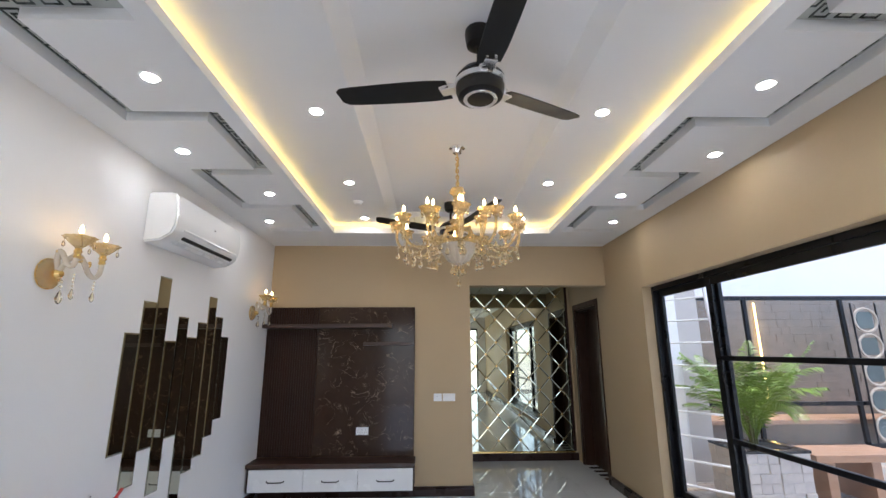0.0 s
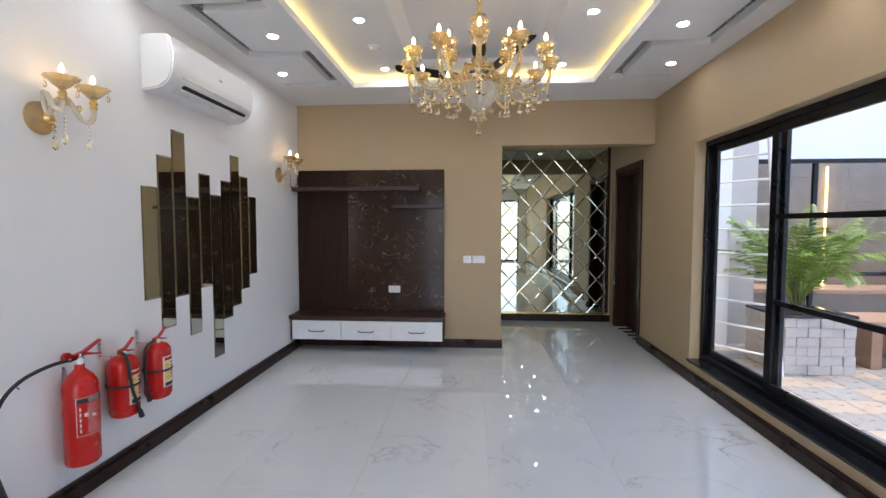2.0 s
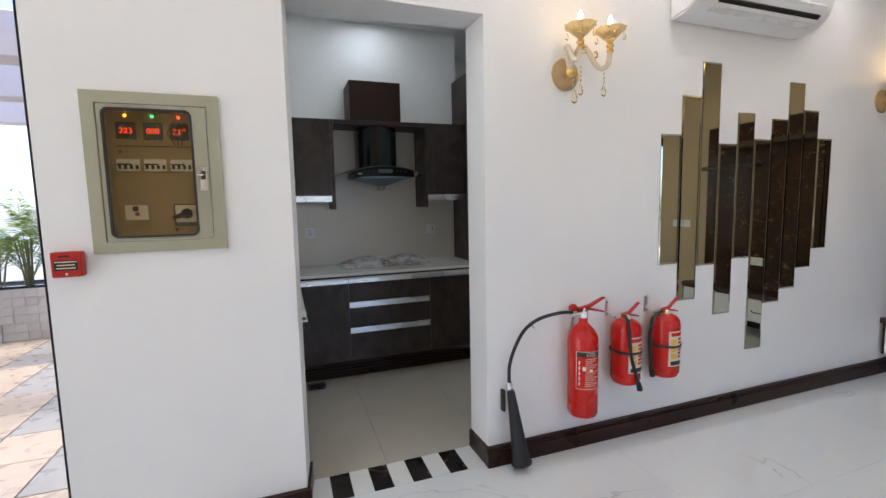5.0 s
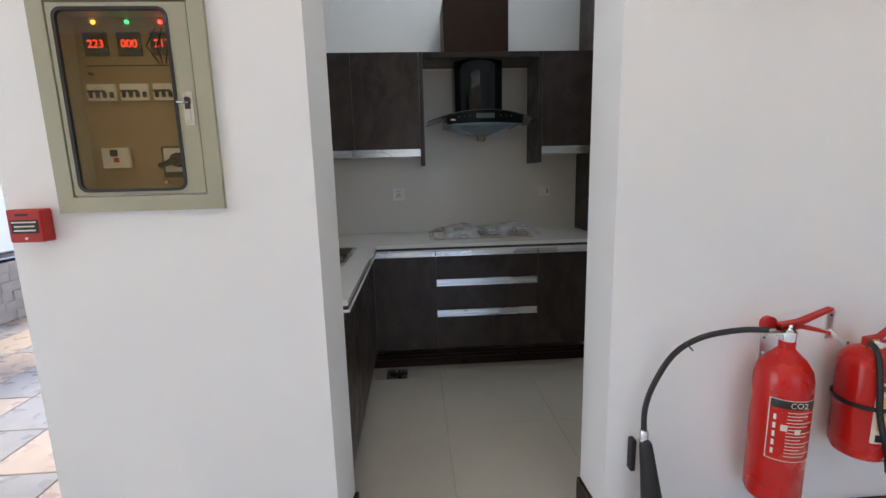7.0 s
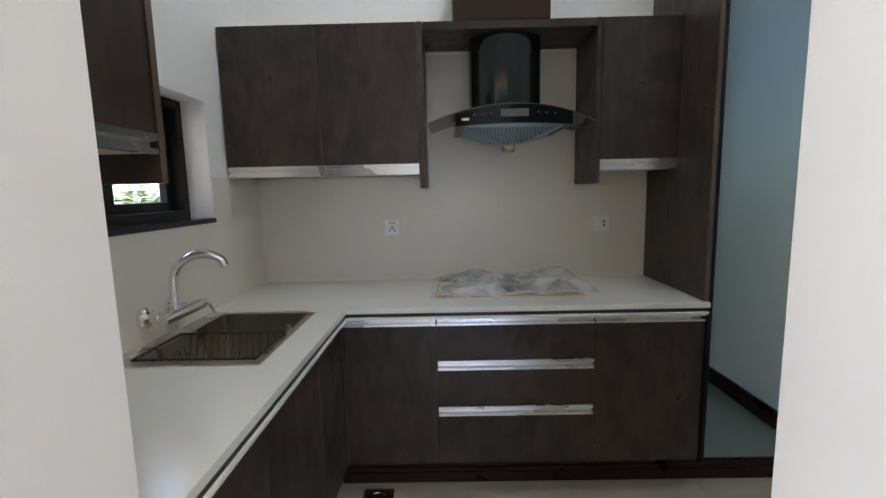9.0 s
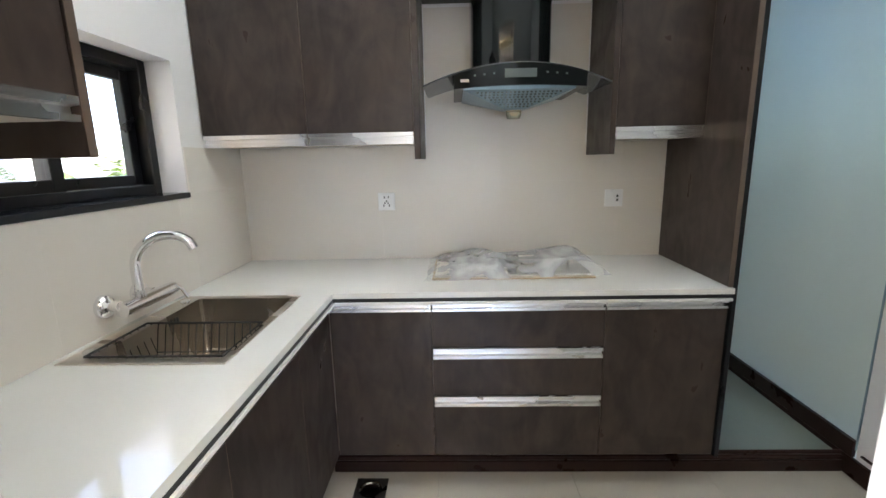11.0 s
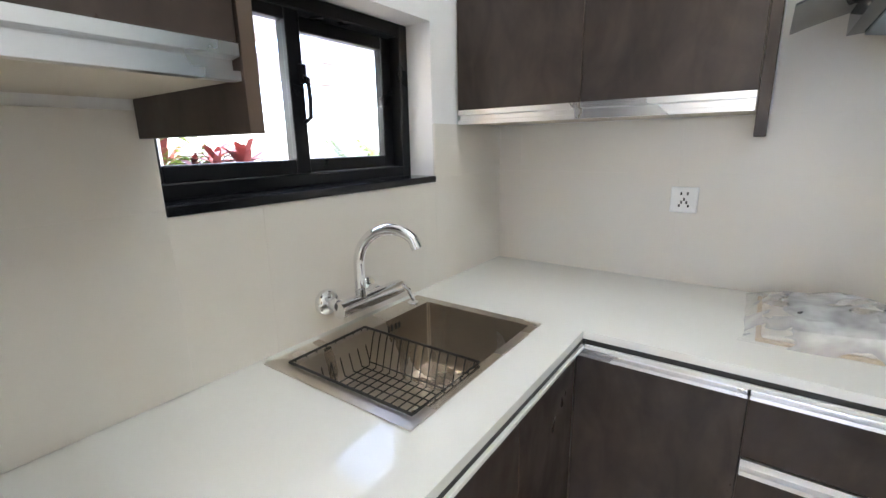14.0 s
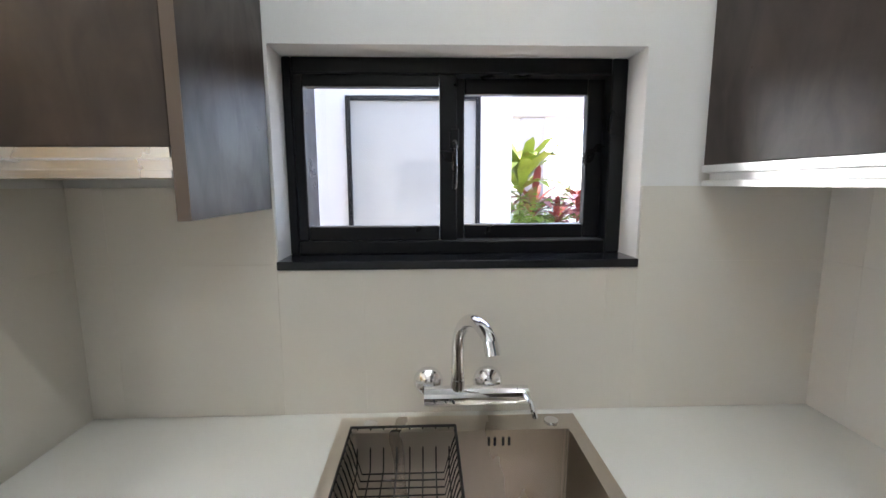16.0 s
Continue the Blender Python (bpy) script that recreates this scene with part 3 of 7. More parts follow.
def skirt(bm, x0, y0, x1, y1):
    box(bm, x0, y0, 0.0, x1, y1, SK - 0.02, 0.002)
    ax = 0.012
    if abs(x1 - x0) < abs(y1 - y0):
        s = 1 if x0 >= 0 and x0 < 1 or x0 == KW else 0
        box(bm, x0 if s else x0 + ax, y0, SK - 0.02, x1 - ax if s else x1, y1, SK, 0.003)
    else:
        box(bm, x0, y0 + ax, SK - 0.02, x1, y1, SK, 0.003)


skirt(bm, 0, KD1 - 0.018, 0.044, ROOM_N)
skirt(bm, 0, -1.86, 0.044, KD0 + 0.018)
skirt(bm, 0.044, ROOM_N - 0.034, 2.615, ROOM_N)
skirt(bm, ROOM_E - 0.040, ROOM_S, ROOM_E, ROOM_N)
skirt(bm, ROOM_E - 0.040, ROOM_N, ROOM_E, D0 - 0.07)
prism(bm, [(KW, KI1 - 0.015), (0, KD1 - 0.015), (0, KD1), (KW, KI1)], 0, SK, "z")
prism(bm, [(KW, KI0), (0, KD0), (0, KD0 + 0.015), (KW, KI0 + 0.015)], 0, SK, "z")
box(bm, 2.6, ROOM_N, 0, 2.615, ROOM_N + 0.2, SK, 0.003)
box(bm, 1.7, ALC_N - 0.03, 0, ROOM_E, ALC_N, 0.11, 0.003)
structure("baseboard", bm, M_SKIRT, "dark brown moulded skirting along the walls", "baseboard", 35)
bm = nb()
box(bm, NB, KN - 0.020, 0, KW, KN, 0.089, 0.004)
box(bm, -1.52, KN - 0.012, 0.115, KW, KN, 0.125, 0.003)
structure("baseboard_kitchen", bm, M_SKIRT, "dark brown skirting of the kitchen", "baseboard", 35)


# ---- windows ----
def pane(bm, x0, y0, z0, x1, y1, z1, parent, name="pane"):
    ob = part(name, box(bm, x0, y0, z0, x1, y1, z1), M_PANE, parent)
    ob.visible_shadow = False
    return ob


def bar(parent, x0, y0, z0, x1, y1, z1, name="frame_bar", b=0.003):
    return part(name, box(nb(), x0, y0, z0, x1, y1, z1, b), M_BLACK, parent)


win = thing("window_1", (ROOM_E + 0.05, W1, WZ0), "wide sliding window in a black aluminium frame", "window", kind="structure")
FX0, FX1 = ROOM_E + 0.10, ROOM_E + 0.19
part("window_sill", box(nb(), ROOM_E - 0.03, W0, WZ0 + 0.001, ROOM_E + 0.2, W1, WZ0 + 0.026, 0.004), M_GRAN, win, "black granite sill")
ZB = WZ0 + 0.027
bar(win, FX0, W1 - 0.045, ZB, FX1, W1, WZ1)
bar(win, FX0, W0, ZB, FX1, W0 + 0.045, WZ1)
bar(win, FX0, W0 + 0.046, ZB, FX1, W1 - 0.046, ZB + 0.05)
bar(win, FX0, W0 + 0.046, WZ1 - 0.05, FX1, W1 - 0.046, WZ1)


def sash(win, x, y0, y1, rails):
    """One framed glass leaf of the sliding window; the rails cross it at the heights given."""
    s = part("sash", box(nb(), x, y1 - 0.075, ZB + 0.051, x + 0.035, y1, WZ1 - 0.051, 0.003), M_BLACK, win)
    for a, b, c, d in ((y0, ZB + 0.051, y0 + 0.075, WZ1 - 0.051), (y0 + 0.076, ZB + 0.051, y1 - 0.076, ZB + 0.12), (y0 + 0.076, WZ1 - 0.12, y1 - 0.076, WZ1 - 0.051)):
        part("rail", box(nb(), x, a, b, x + 0.035, c, d, 0.003), M_BLACK, s)
    for z in rails:
        part("rail", box(nb(), x + 0.001, y0 + 0.076, z - 0.02, x + 0.034, y1 - 0.076, z + 0.02, 0.003), M_BLACK, s)
    pane(nb(), x + 0.014, y0 + 0.07, ZB + 0.115, x + 0.02, y1 - 0.07, WZ1 - 0.115, s)
    return s


sash(win, FX0 + 0.050, 1.79, W1 - 0.046, ())
s2 = sash(win, FX0 + 0.010, 0.02, 1.90, (0.965, 1.62))
sash(win, FX0 + 0.050, W0 + 0.046, 0.10, (0.965, 1.62))
part("pull", box(nb(), FX0, 1.845, 1.05, FX0 + 0.010, 1.875, 1.25, 0.004), M_BLACK, s2)

win2 = thing("window_2", (-0.1, -1.86, 0.0), "tall garden window in a black aluminium frame", "window", kind="structure")
for a, b, c, d in ((-1.92, 0.0, -1.86, 2.55), (-3.93, 0.0, -3.60, 2.55), (-3.599, 0.0, -1.921, 0.07), (-3.599, 2.48, -1.921, 2.55), (-3.20, 0.071, -3.13, 2.479)):
    bar(win2, -0.215, a, b, -0.12, c, d)
pane(nb(), -0.165, -3.13, 0.07, -0.159, -1.92, 2.48, win2)
pane(nb(), -0.165, -3.60, 0.07, -0.159, -3.20, 2.48, win2)

# end window made up out of view so that more light gets in
win5 = thing("window_5", (2.3, ROOM_S, 0.0), "unseen end window added to let in light, black frame", "window", kind="structure")
for a, b, c, d in ((0.5, 0.0, 0.56, 2.6), (4.04, 0.0, 4.1, 2.6), (2.27, 0.0, 2.33, 2.6), (0.561, 0.0, 2.269, 0.07), (2.331, 0.0, 4.039, 0.07), (0.561, 2.53, 2.269, 2.6), (2.331, 2.53, 4.039, 2.6)):
    bar(win5, a, ROOM_S - 0.13, b, c, ROOM_S - 0.05, d)
pane(nb(), 0.56, ROOM_S - 0.095, 0.07, 2.27, ROOM_S - 0.089, 2.53, win5)
pane(nb(), 2.33, ROOM_S - 0.095, 0.07, 4.04, ROOM_S - 0.089, 2.53, win5)

win3 = thing("window_3", (-1.13, KS - 0.15, KZ0), "small black sliding kitchen window over the sink", "window", kind="structure")
part("window_sill", box(nb(), WX0 - 0.002, KS - 0.19, KZ0 - 0.021, WX1 + 0.002, KS + 0.012, KZ0, 0.002), M_GRAN, win3, "black granite sill")
YF0, YF1 = KS - 0.19, KS - 0.10
for a, b, c, d in ((WX0, KZ0, WX0 + 0.04, KZ1), (WX1 - 0.022, KZ0, WX1, KZ1), (WX0 + 0.041, KZ0, WX1 - 0.023, KZ0 + 0.035), (WX0 + 0.041, KZ1 - 0.04, WX1 - 0.023, KZ1)):
    bar(win3, a, YF0, b, c, YF1, d)


def kitchen_sash(x0, x1, y, inset, stile):
    s = part("sash", box(nb(), x0, y, KZ0 + 0.036, x0 + 0.045, y + 0.035, KZ1 - 0.041, 0.003), M_BLACK, win3)
    for a, b, c, d in ((x1 - stile, KZ0 + 0.036, x1, KZ1 - 0.041), (x0 + 0.046, KZ0 + 0.036, x1 - stile - 0.001, KZ0 + 0.074), (x0 + 0.046, KZ1 - 0.041 - inset, x1 - stile - 0.001, KZ1 - 0.041)):
        part("rail", box(nb(), a, y, b, c, y + 0.035, d, 0.003), M_BLACK, s)
    pane(nb(), x0 + 0.04, y + 0.014, KZ0 + 0.07, x1 - stile + 0.005, y + 0.019, KZ1 - 0.05, s)
    return s


s3 = kitchen_sash(-1.135, WX1 - 0.023, YF1 - 0.037, 0.030, 0.026)
kitchen_sash(WX0 + 0.041, -1.112, YF0 + 0.012, 0.040, 0.045)
hb = nb()
tube(hb, [(-1.128, YF1 - 0.002, 1.47), (-1.128, YF1 + 0.022, 1.48), (-1.128, YF1 + 0.026, 1.53), (-1.128, YF1 + 0.022, 1.58), (-1.128, YF1 - 0.002, 1.59)], 0.006, 8)
box(hb, -1.14, YF1 - 0.003, 1.57, -1.116, YF1 + 0.006, 1.62, 0.003)
part("handle", hb, M_BLACK, s3)

# passage door
door = thing("door_1", (ROOM_E, (D0 + D1) / 2, 0), "dark brown wooden door in a wide frame", "door", kind="structure")
for a, b, c, d in ((D0 - 0.07, 0, D0 + 0.012, DH + 0.07), (D1 - 0.012, 0, D1 + 0.07, DH + 0.07), (D0 + 0.013, DH - 0.012, D1 - 0.013, DH + 0.07)):
    part("frame", box(nb(), ROOM_E - 0.02, a, b, ROOM_E - 0.001, c, d, 0.004), M_WOOD, door)
for a, b, c, d in ((D0 + 0.001, 0.001, D0 + 0.03, DH - 0.014), (D1 - 0.03, 0.001, D1 - 0.001, DH - 0.014), (D0 + 0.031, DH - 0.04, D1 - 0.031, DH - 0.014)):
    part("jamb", box(nb(), ROOM_E + 0.001, a, b, ROOM_E + 0.199, c, d, 0.003), M_WOOD, door)
leaf = part("leaf", box(nb(), ROOM_E + 0.14, D0 + 0.075, 0.012, ROOM_E + 0.18, D1 - 0.031, DH - 0.041, 0.004), M_WOOD, door)
part("handle", tube(nb(), [(ROOM_E + 0.14, D0 + 0.14, 1.02), (ROOM_E + 0.09, D0 + 0.14, 1.02), (ROOM_E + 0.085, D0 + 0.24, 1.02)], 0.009), M_CHROME, leaf)

# ---- outdoors ----
bm = nb()
box(bm, -60, -60, -0.6, 60, 60, -0.3)
structure("ground", bm, M_GROUND, "grey ground beyond the house", "ground")
bm = nb()
box(bm, ROOM_E + 0.2, -3.0, -0.3, 12.0, 8.0, -0.02)
court = structure("pavement_east", bm, M_GROUT, "courtyard paved with tan and grey tiles", "pavement")
bm = nb()
box(bm, -6.5, -6.4, -0.3, -0.22, KS - 0.2, -0.02)
court2 = structure("pavement_west", bm, M_GROUT, "garden court paved with tan and grey tiles", "pavement")

# ---- the living room ----
# downlights
def downlight(name, x, y, z, label, group, lens=M_DOWN):
    t = thing(name, (x, y, z), label, "ceiling light", group)
    part("trim_ring", lathe(nb(), [(0.036, -0.001), (0.048, -0.005), (0.053, -0.001), (0.053, 0.0)], 24), M_LACQ, t, world_space=False)
    part("lens", lathe(nb(), [(0.0, -0.003), (0.036, -0.003), (0.036, -0.0005)], 24), lens, t, "lit white lens", world_space=False)
    return t


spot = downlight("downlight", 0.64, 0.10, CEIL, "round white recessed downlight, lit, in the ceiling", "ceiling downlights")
for x, y, z in ((0.34, 0.97, CEIL), (0.64, 1.83, CEIL), (0.335, 2.70, CEIL), (3.87, 0.10, CEIL), (4.14, 0.96, CEIL), (3.83, 1.84, CEIL), (4.10, 2.68, CEIL),
                (0.335, -0.75, CEIL), (0.64, -1.6, CEIL), (0.335, -2.45, CEIL), (4.10, -0.75, CEIL), (3.85, -1.6, CEIL), (4.10, -2.45, CEIL),
                (1.345, 0.64, TZ), (1.335, 1.885, TZ), (1.315, 3.0, TZ), (3.20, 0.62, TZ), (3.175, 1.875, TZ), (3.15, 3.0, TZ),
                (1.345, -0.6, TZ), (3.2, -0.6, TZ), (1.345, -1.9, TZ), (3.2, -1.9, TZ)):
    copy_thing(spot, pose(x, y, z))
kspot = downlight("downlight", -1.74, -0.22, KC, "round cool white downlight, lit, seen over the cooktop, copies added", "kitchen downlights", M_DOWNK)
# three more copies, unseen and added to brighten the kitchen
copy_thing(kspot, pose(-0.75, -0.25, KC))
copy_thing(kspot, pose(-0.75, 0.75, KC))
copy_thing(kspot, pose(-1.3, -0.95, KC))
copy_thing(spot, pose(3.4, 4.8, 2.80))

smoke = thing("smoke_detector", (1.33, 2.42, TZ), "white round smoke detector on the ceiling", "smoke detector")
part("base", lathe(nb(), [(0.055, 0.0), (0.055, -0.012), (0.045, -0.014)], 20), M_PLAST, smoke, world_space=False)
part("dome", lathe(nb(), [(0.040, -0.014), (0.040, -0.026), (0.026, -0.036), (0.0, -0.038)], 20), M_PLAST, smoke, world_space=False)
hatch = thing("access_hatch", (1.74, 3.03, TZ), "white ceiling access hatch, flush with the tray", "hatch")
part("frame", box(nb(), 1.58, 2.955, TZ - 0.006, 1.90, 3.135, TZ - 0.0005, 0.002), M_LACQ, hatch)
part("cover", box(nb(), 1.595, 2.97, TZ - 0.010, 1.885, 3.12, TZ - 0.0065, 0.002), M_CEIL, hatch)


# ceiling fans
def fan(x, y, z0, turn):
    """A black three-blade fan that hangs from z0."""
    t = thing("ceiling_fan", (x, y, z0), "black three-blade ceiling fan with silver trim, at rest", "ceiling fan", "ceiling fans")
    loc = dict(world_space=False)
    part("canopy", lathe(nb(), [(0.0, -0.001), (0.068, -0.001), (0.070, -0.03), (0.062, -0.085), (0.034, -0.105), (0.0, -0.105)], 24), M_FANB, t, **loc)
    part("rod", tube(nb(), [(0, 0, -0.1), (0, 0, -0.23)], 0.013, 12), M_FANB, t, **loc)
    m = part("motor", lathe(nb(), [(0.0, -0.16), (0.05, -0.16), (0.095, -0.185), (0.118, -0.215), (0.118, -0.232)], 32), M_FANB, t, **loc)
    part("silver_ring", lathe(nb(), [(0.113, -0.232), (0.124, -0.234), (0.124, -0.258), (0.113, -0.260)], 32), M_ALU, m, "silver band", **loc)
    part("lower_shell", lathe(nb(), [(0.118, -0.258), (0.118, -0.285), (0.108, -0.315), (0.085, -0.328), (0.0, -0.330)], 32), M_FANB, t, **loc)
    part("trim_ring", lathe(nb(), [(0.070, -0.3285), (0.074, -0.332), (0.080, -0.332), (0.083, -0.3275)], 32), M_ALU, t, "thin silver ring", **loc)
    for k in range(3):
        a = radians(turn + 120 * k)
        rot = Matrix.Rotation(a, 4, "Z")
        bm = nb()
        box(bm, 0.105, -0.030, -0.252, 0.20, 0.030, -0.244, 0.002)
        box(bm, 0.120, -0.040, -0.246, 0.150, 0.040, -0.236, 0.004)
        for s in (-1, 1):
            tube(bm, [(0.12, s * 0.02, -0.236), (0.16, s * 0.028, -0.226), (0.205, s * 0.02, -0.236)], 0.008, 6)
        bm.transform(rot)
        part("blade_iron", bm, M_ALU, t, "cast silver bracket", **loc)
        bm = nb()
        xs = [0.16, 0.25, 0.38, 0.54, 0.70, 0.77, 0.80]
        ws = [0.062, 0.072, 0.074, 0.072, 0.068, 0.062, 0.040]
        top, bot = [], []
        for xx, w in zip(xs, ws):
            pitch = radians(12)
            for lst, dz in ((top, 0.003), (bot, -0.003)):
                lst.append([bm.verts.new((xx, v * math.cos(pitch), -0.236 + 0.15 * (xx - 0.16) + v * math.sin(pitch) + dz - 0.35 * (v * v))) for v in (-w, -w * 0.4, w * 0.4, w * 0.92)])
        for L in (top, bot):
            for r0, r1 in zip(L, L[1:]):
                for i in range(3):
                    bm.faces.new((r0[i], r0[i + 1], r1[i + 1], r1[i]))
        for i in (0, 3):
            for j in range(len(xs) - 1):
                bm.faces.new((top[j][i], top[j + 1][i], bot[j + 1][i], bot[j][i]))
        for j in (0, -1):
            for i in range(3):
                bm.faces.new((top[j][i], top[j][i + 1], bot[j][i + 1], bot[j][i]))
        bm.transform(rot)
        part("blade", bm, M_FANB, t, **loc)
    for o in t.children:
        if o.name.split(".")[0] not in ("canopy", "rod"):
            o.location.z = -0.055
    return t


fan(2.322, -0.04, CZ, -81.5)
fan(2.30, 2.62, CZ, 62)


# crystal chandelier and wall lights
def drop(bm, x, y, z, s=1.0, beads=2):
    """A hanging crystal: small beads and a faceted pear under them."""
    for k in range(beads):
        lathe(bm, [(0.0, 0.0), (0.007 * s, -0.008 * s), (0.0, -0.016 * s)], 6, (x, y, z - 0.018 * s * k))
    zz = z - 0.018 * s * beads
    lathe(bm, [(0.0, 0.0), (0.006 * s, -0.012 * s), (0.014 * s, -0.034 * s), (0.009 * s, -0.048 * s), (0.0, -0.055 * s)], 6, (x, y, zz))


def candle(parent_name, x, y, z, t, cup=0.055):
    """A fluted cup, a candle tube and a lit flame bulb; the bulb is a part of the cup."""
    c = part("candle_cup", lathe(nb(), [(0.012, -0.055), (0.018, -0.045), (cup * 0.52, -0.028), (cup * 0.78, -0.006), (cup, 0.008), (cup * 1.06, 0.012), (cup * 0.97, 0.008), (cup * 0.72, -0.006), (0.02, -0.022), (0.0, -0.022)], 40, (x, y, z), flute=0.07, n=10), M_AMBER, t, "amber fluted glass cup", world_space=False)
    part("candle_sleeve", lathe(nb(), [(0.010, -0.022), (0.010, 0.030), (0.008, 0.034)], 10, (x, y, z)), M_GOLD, c, world_space=False)
    part("bulb", lathe(nb(), [(0.005, 0.034), (0.0105, 0.044), (0.0115, 0.053), (0.0075, 0.068), (0.0025, 0.079), (0.0, 0.084)], 12, (x, y, z)), M_BULB, c, "lit flame-shaped bulb", world_space=False)
    bm = nb()
    for k in range(4):
        a = math.pi / 4 + k * math.pi / 2
        drop(bm, x + cup * 0.9 * math.cos(a), y + cup * 0.9 * math.sin(a), z + 0.002, 0.75, 1)
    tagged(part("cup_crystal", bm, M_CRYS, c, world_space=False), kind="stuff")


def chandelier(x, y, ztop):
    t = thing("chandelier", (x, y, ztop), "gold and amber crystal chandelier with lit candle bulbs", "chandelier")
    loc = dict(world_space=False)
    part("canopy", lathe(nb(), [(0.0, -0.001), (0.060, -0.001), (0.062, -0.012), (0.045, -0.022), (0.034, -0.05), (0.014, -0.062), (0.0, -0.062)], 20, flute=0.04, n=10), M_CHROME, t, "silver fluted canopy", **loc)
    bm = nb()
    for k in range(10):
        z = -0.07 - 0.026 * k
        pts = [(0.011 * math.cos(a) * (k % 2), 0.011 * math.cos(a) * ((k + 1) % 2), z - 0.017 * math.sin(a)) for a in [2 * math.pi * i / 10 for i in range(11)]]
        tube(bm, pts, 0.0045, 5, caps=False)
    tube(bm, [(0, 0, -0.06), (0.008, 0.004, -0.12), (-0.008, -0.004, -0.19), (0.006, 0, -0.25), (0, 0, -0.33)], 0.007, 6)
    part("chain", bm, M_GOLD, t, **loc)
    part("crown", lathe(nb(), [(0.0, -0.325), (0.020, -0.327), (0.052, -0.345), (0.062, -0.38), (0.032, -0.405), (0.030, -0.44)], 24, flute=0.05, n=8), M_AMBER, t, "amber crystal crown", **loc)
    part("stem", lathe(nb(), [(0.022, -0.42), (0.018, -0.47), (0.036, -0.50), (0.018, -0.53), (0.018, -0.61), (0.040, -0.64), (0.018, -0.68), (0.022, -0.77), (0.034, -0.80)], 18), M_AMBER, t, **loc)
    part("bowl", lathe(nb(), [(0.150, -0.800), (0.136, -0.812), (0.112, -0.86), (0.078, -0.915), (0.030, -0.945), (0.0, -0.947)], 48, flute=0.06, n=12), M_CREAM, t, "cream fluted glass bowl", **loc)
    bm = nb()
    lathe(bm, [(0.0, -0.945), (0.018, -0.955), (0.020, -0.975), (0.0, -0.995)], 8)
    for k in range(8):
        a = 2 * math.pi * k / 8
        drop(bm, 0.045 * math.cos(a), 0.045 * math.sin(a), -0.935, 1.2, 1)
    drop(bm, 0, 0, -0.985, 1.2, 3)
    tagged(part("finial_crystal", bm, M_CRYS, t, **loc), kind="stuff")
    strands = nb()
    for tier, (n, R, zc, ph) in enumerate(((12, 0.46, -0.640, 0.0), (6, 0.22, -0.550, -math.pi / 2))):
        for k in range(n):
            a = ph + 2 * math.pi * k / n
            r_out, zz = R, zc
            bm = nb()
            ctrl = [(0.02, -0.76 if tier == 0 else -0.66), (0.10, zz - 0.12), (r_out * 0.42, zz - 0.115), (r_out * 0.62, zz - 0.20), (r_out * 0.86, zz - 0.20), (r_out * 0.99, zz - 0.13), (r_out, zz - 0.05)]
            pts = []
            for i in range(len(ctrl) - 1):
                p0, p1, p2, p3 = ctrl[max(i - 1, 0)], ctrl[i], ctrl[i + 1], ctrl[min(i + 2, len(ctrl) - 1)]
                for u in (0, 0.33, 0.67):
                    q = [0.5 * (2 * p1[j] + (p2[j] - p0[j]) * u + (2 * p0[j] - 5 * p1[j] + 4 * p2[j] - p3[j]) * u * u + (3 * p1[j] - p0[j] - 3 * p2[j] + p3[j]) * u ** 3) for j in (0, 1)]
                    pts.append((q[0] * math.cos(a), q[0] * math.sin(a), q[1]))
            pts.append((r_out * math.cos(a), r_out * math.sin(a), zz - 0.05))
            tube(bm, pts, 0.0105, 7)
            part("arm", bm, M_AMBER, t, "curved amber glass arm", **loc)
            candle("candle", r_out * math.cos(a), r_out * math.sin(a), zz, t, 0.056)
            drop(strands, r_out * 0.72 * math.cos(a), r_out * 0.72 * math.sin(a), zz - 0.205, 1.35, 1)
            drop(strands, r_out * 0.98 * math.cos(a), r_out * 0.98 * math.sin(a), zz - 0.15, 1.1, 3)
            drop(strands, r_out * 0.50 * math.cos(a + 0.12), r_out * 0.50 * math.sin(a + 0.12), zz - 0.17, 1.2, 2)
            drop(strands, r_out * 0.86 * math.cos(a), r_out * 0.86 * math.sin(a), zz - 0.200, 1.2, 1)
            for j in range(1, 9):
                u = j / 9
                a2 = a + u * 2 * math.pi / n
                sag = -0.10 * 4 * u * (1 - u) * 0.6
                lathe(strands, [(0.0, 0.0), (0.0065, -0.0065), (0.0, -0.013)], 5, (r_out * 0.8 * math.cos(a2), r_out * 0.8 * math.sin(a2), zz - 0.15 + sag))
    tagged(part("hanging_crystal", strands, M_CRYS, t, "clear and smoky hanging crystals", **loc), kind="stuff")
    return t


chandelier(2.29, 1.27, CZ)


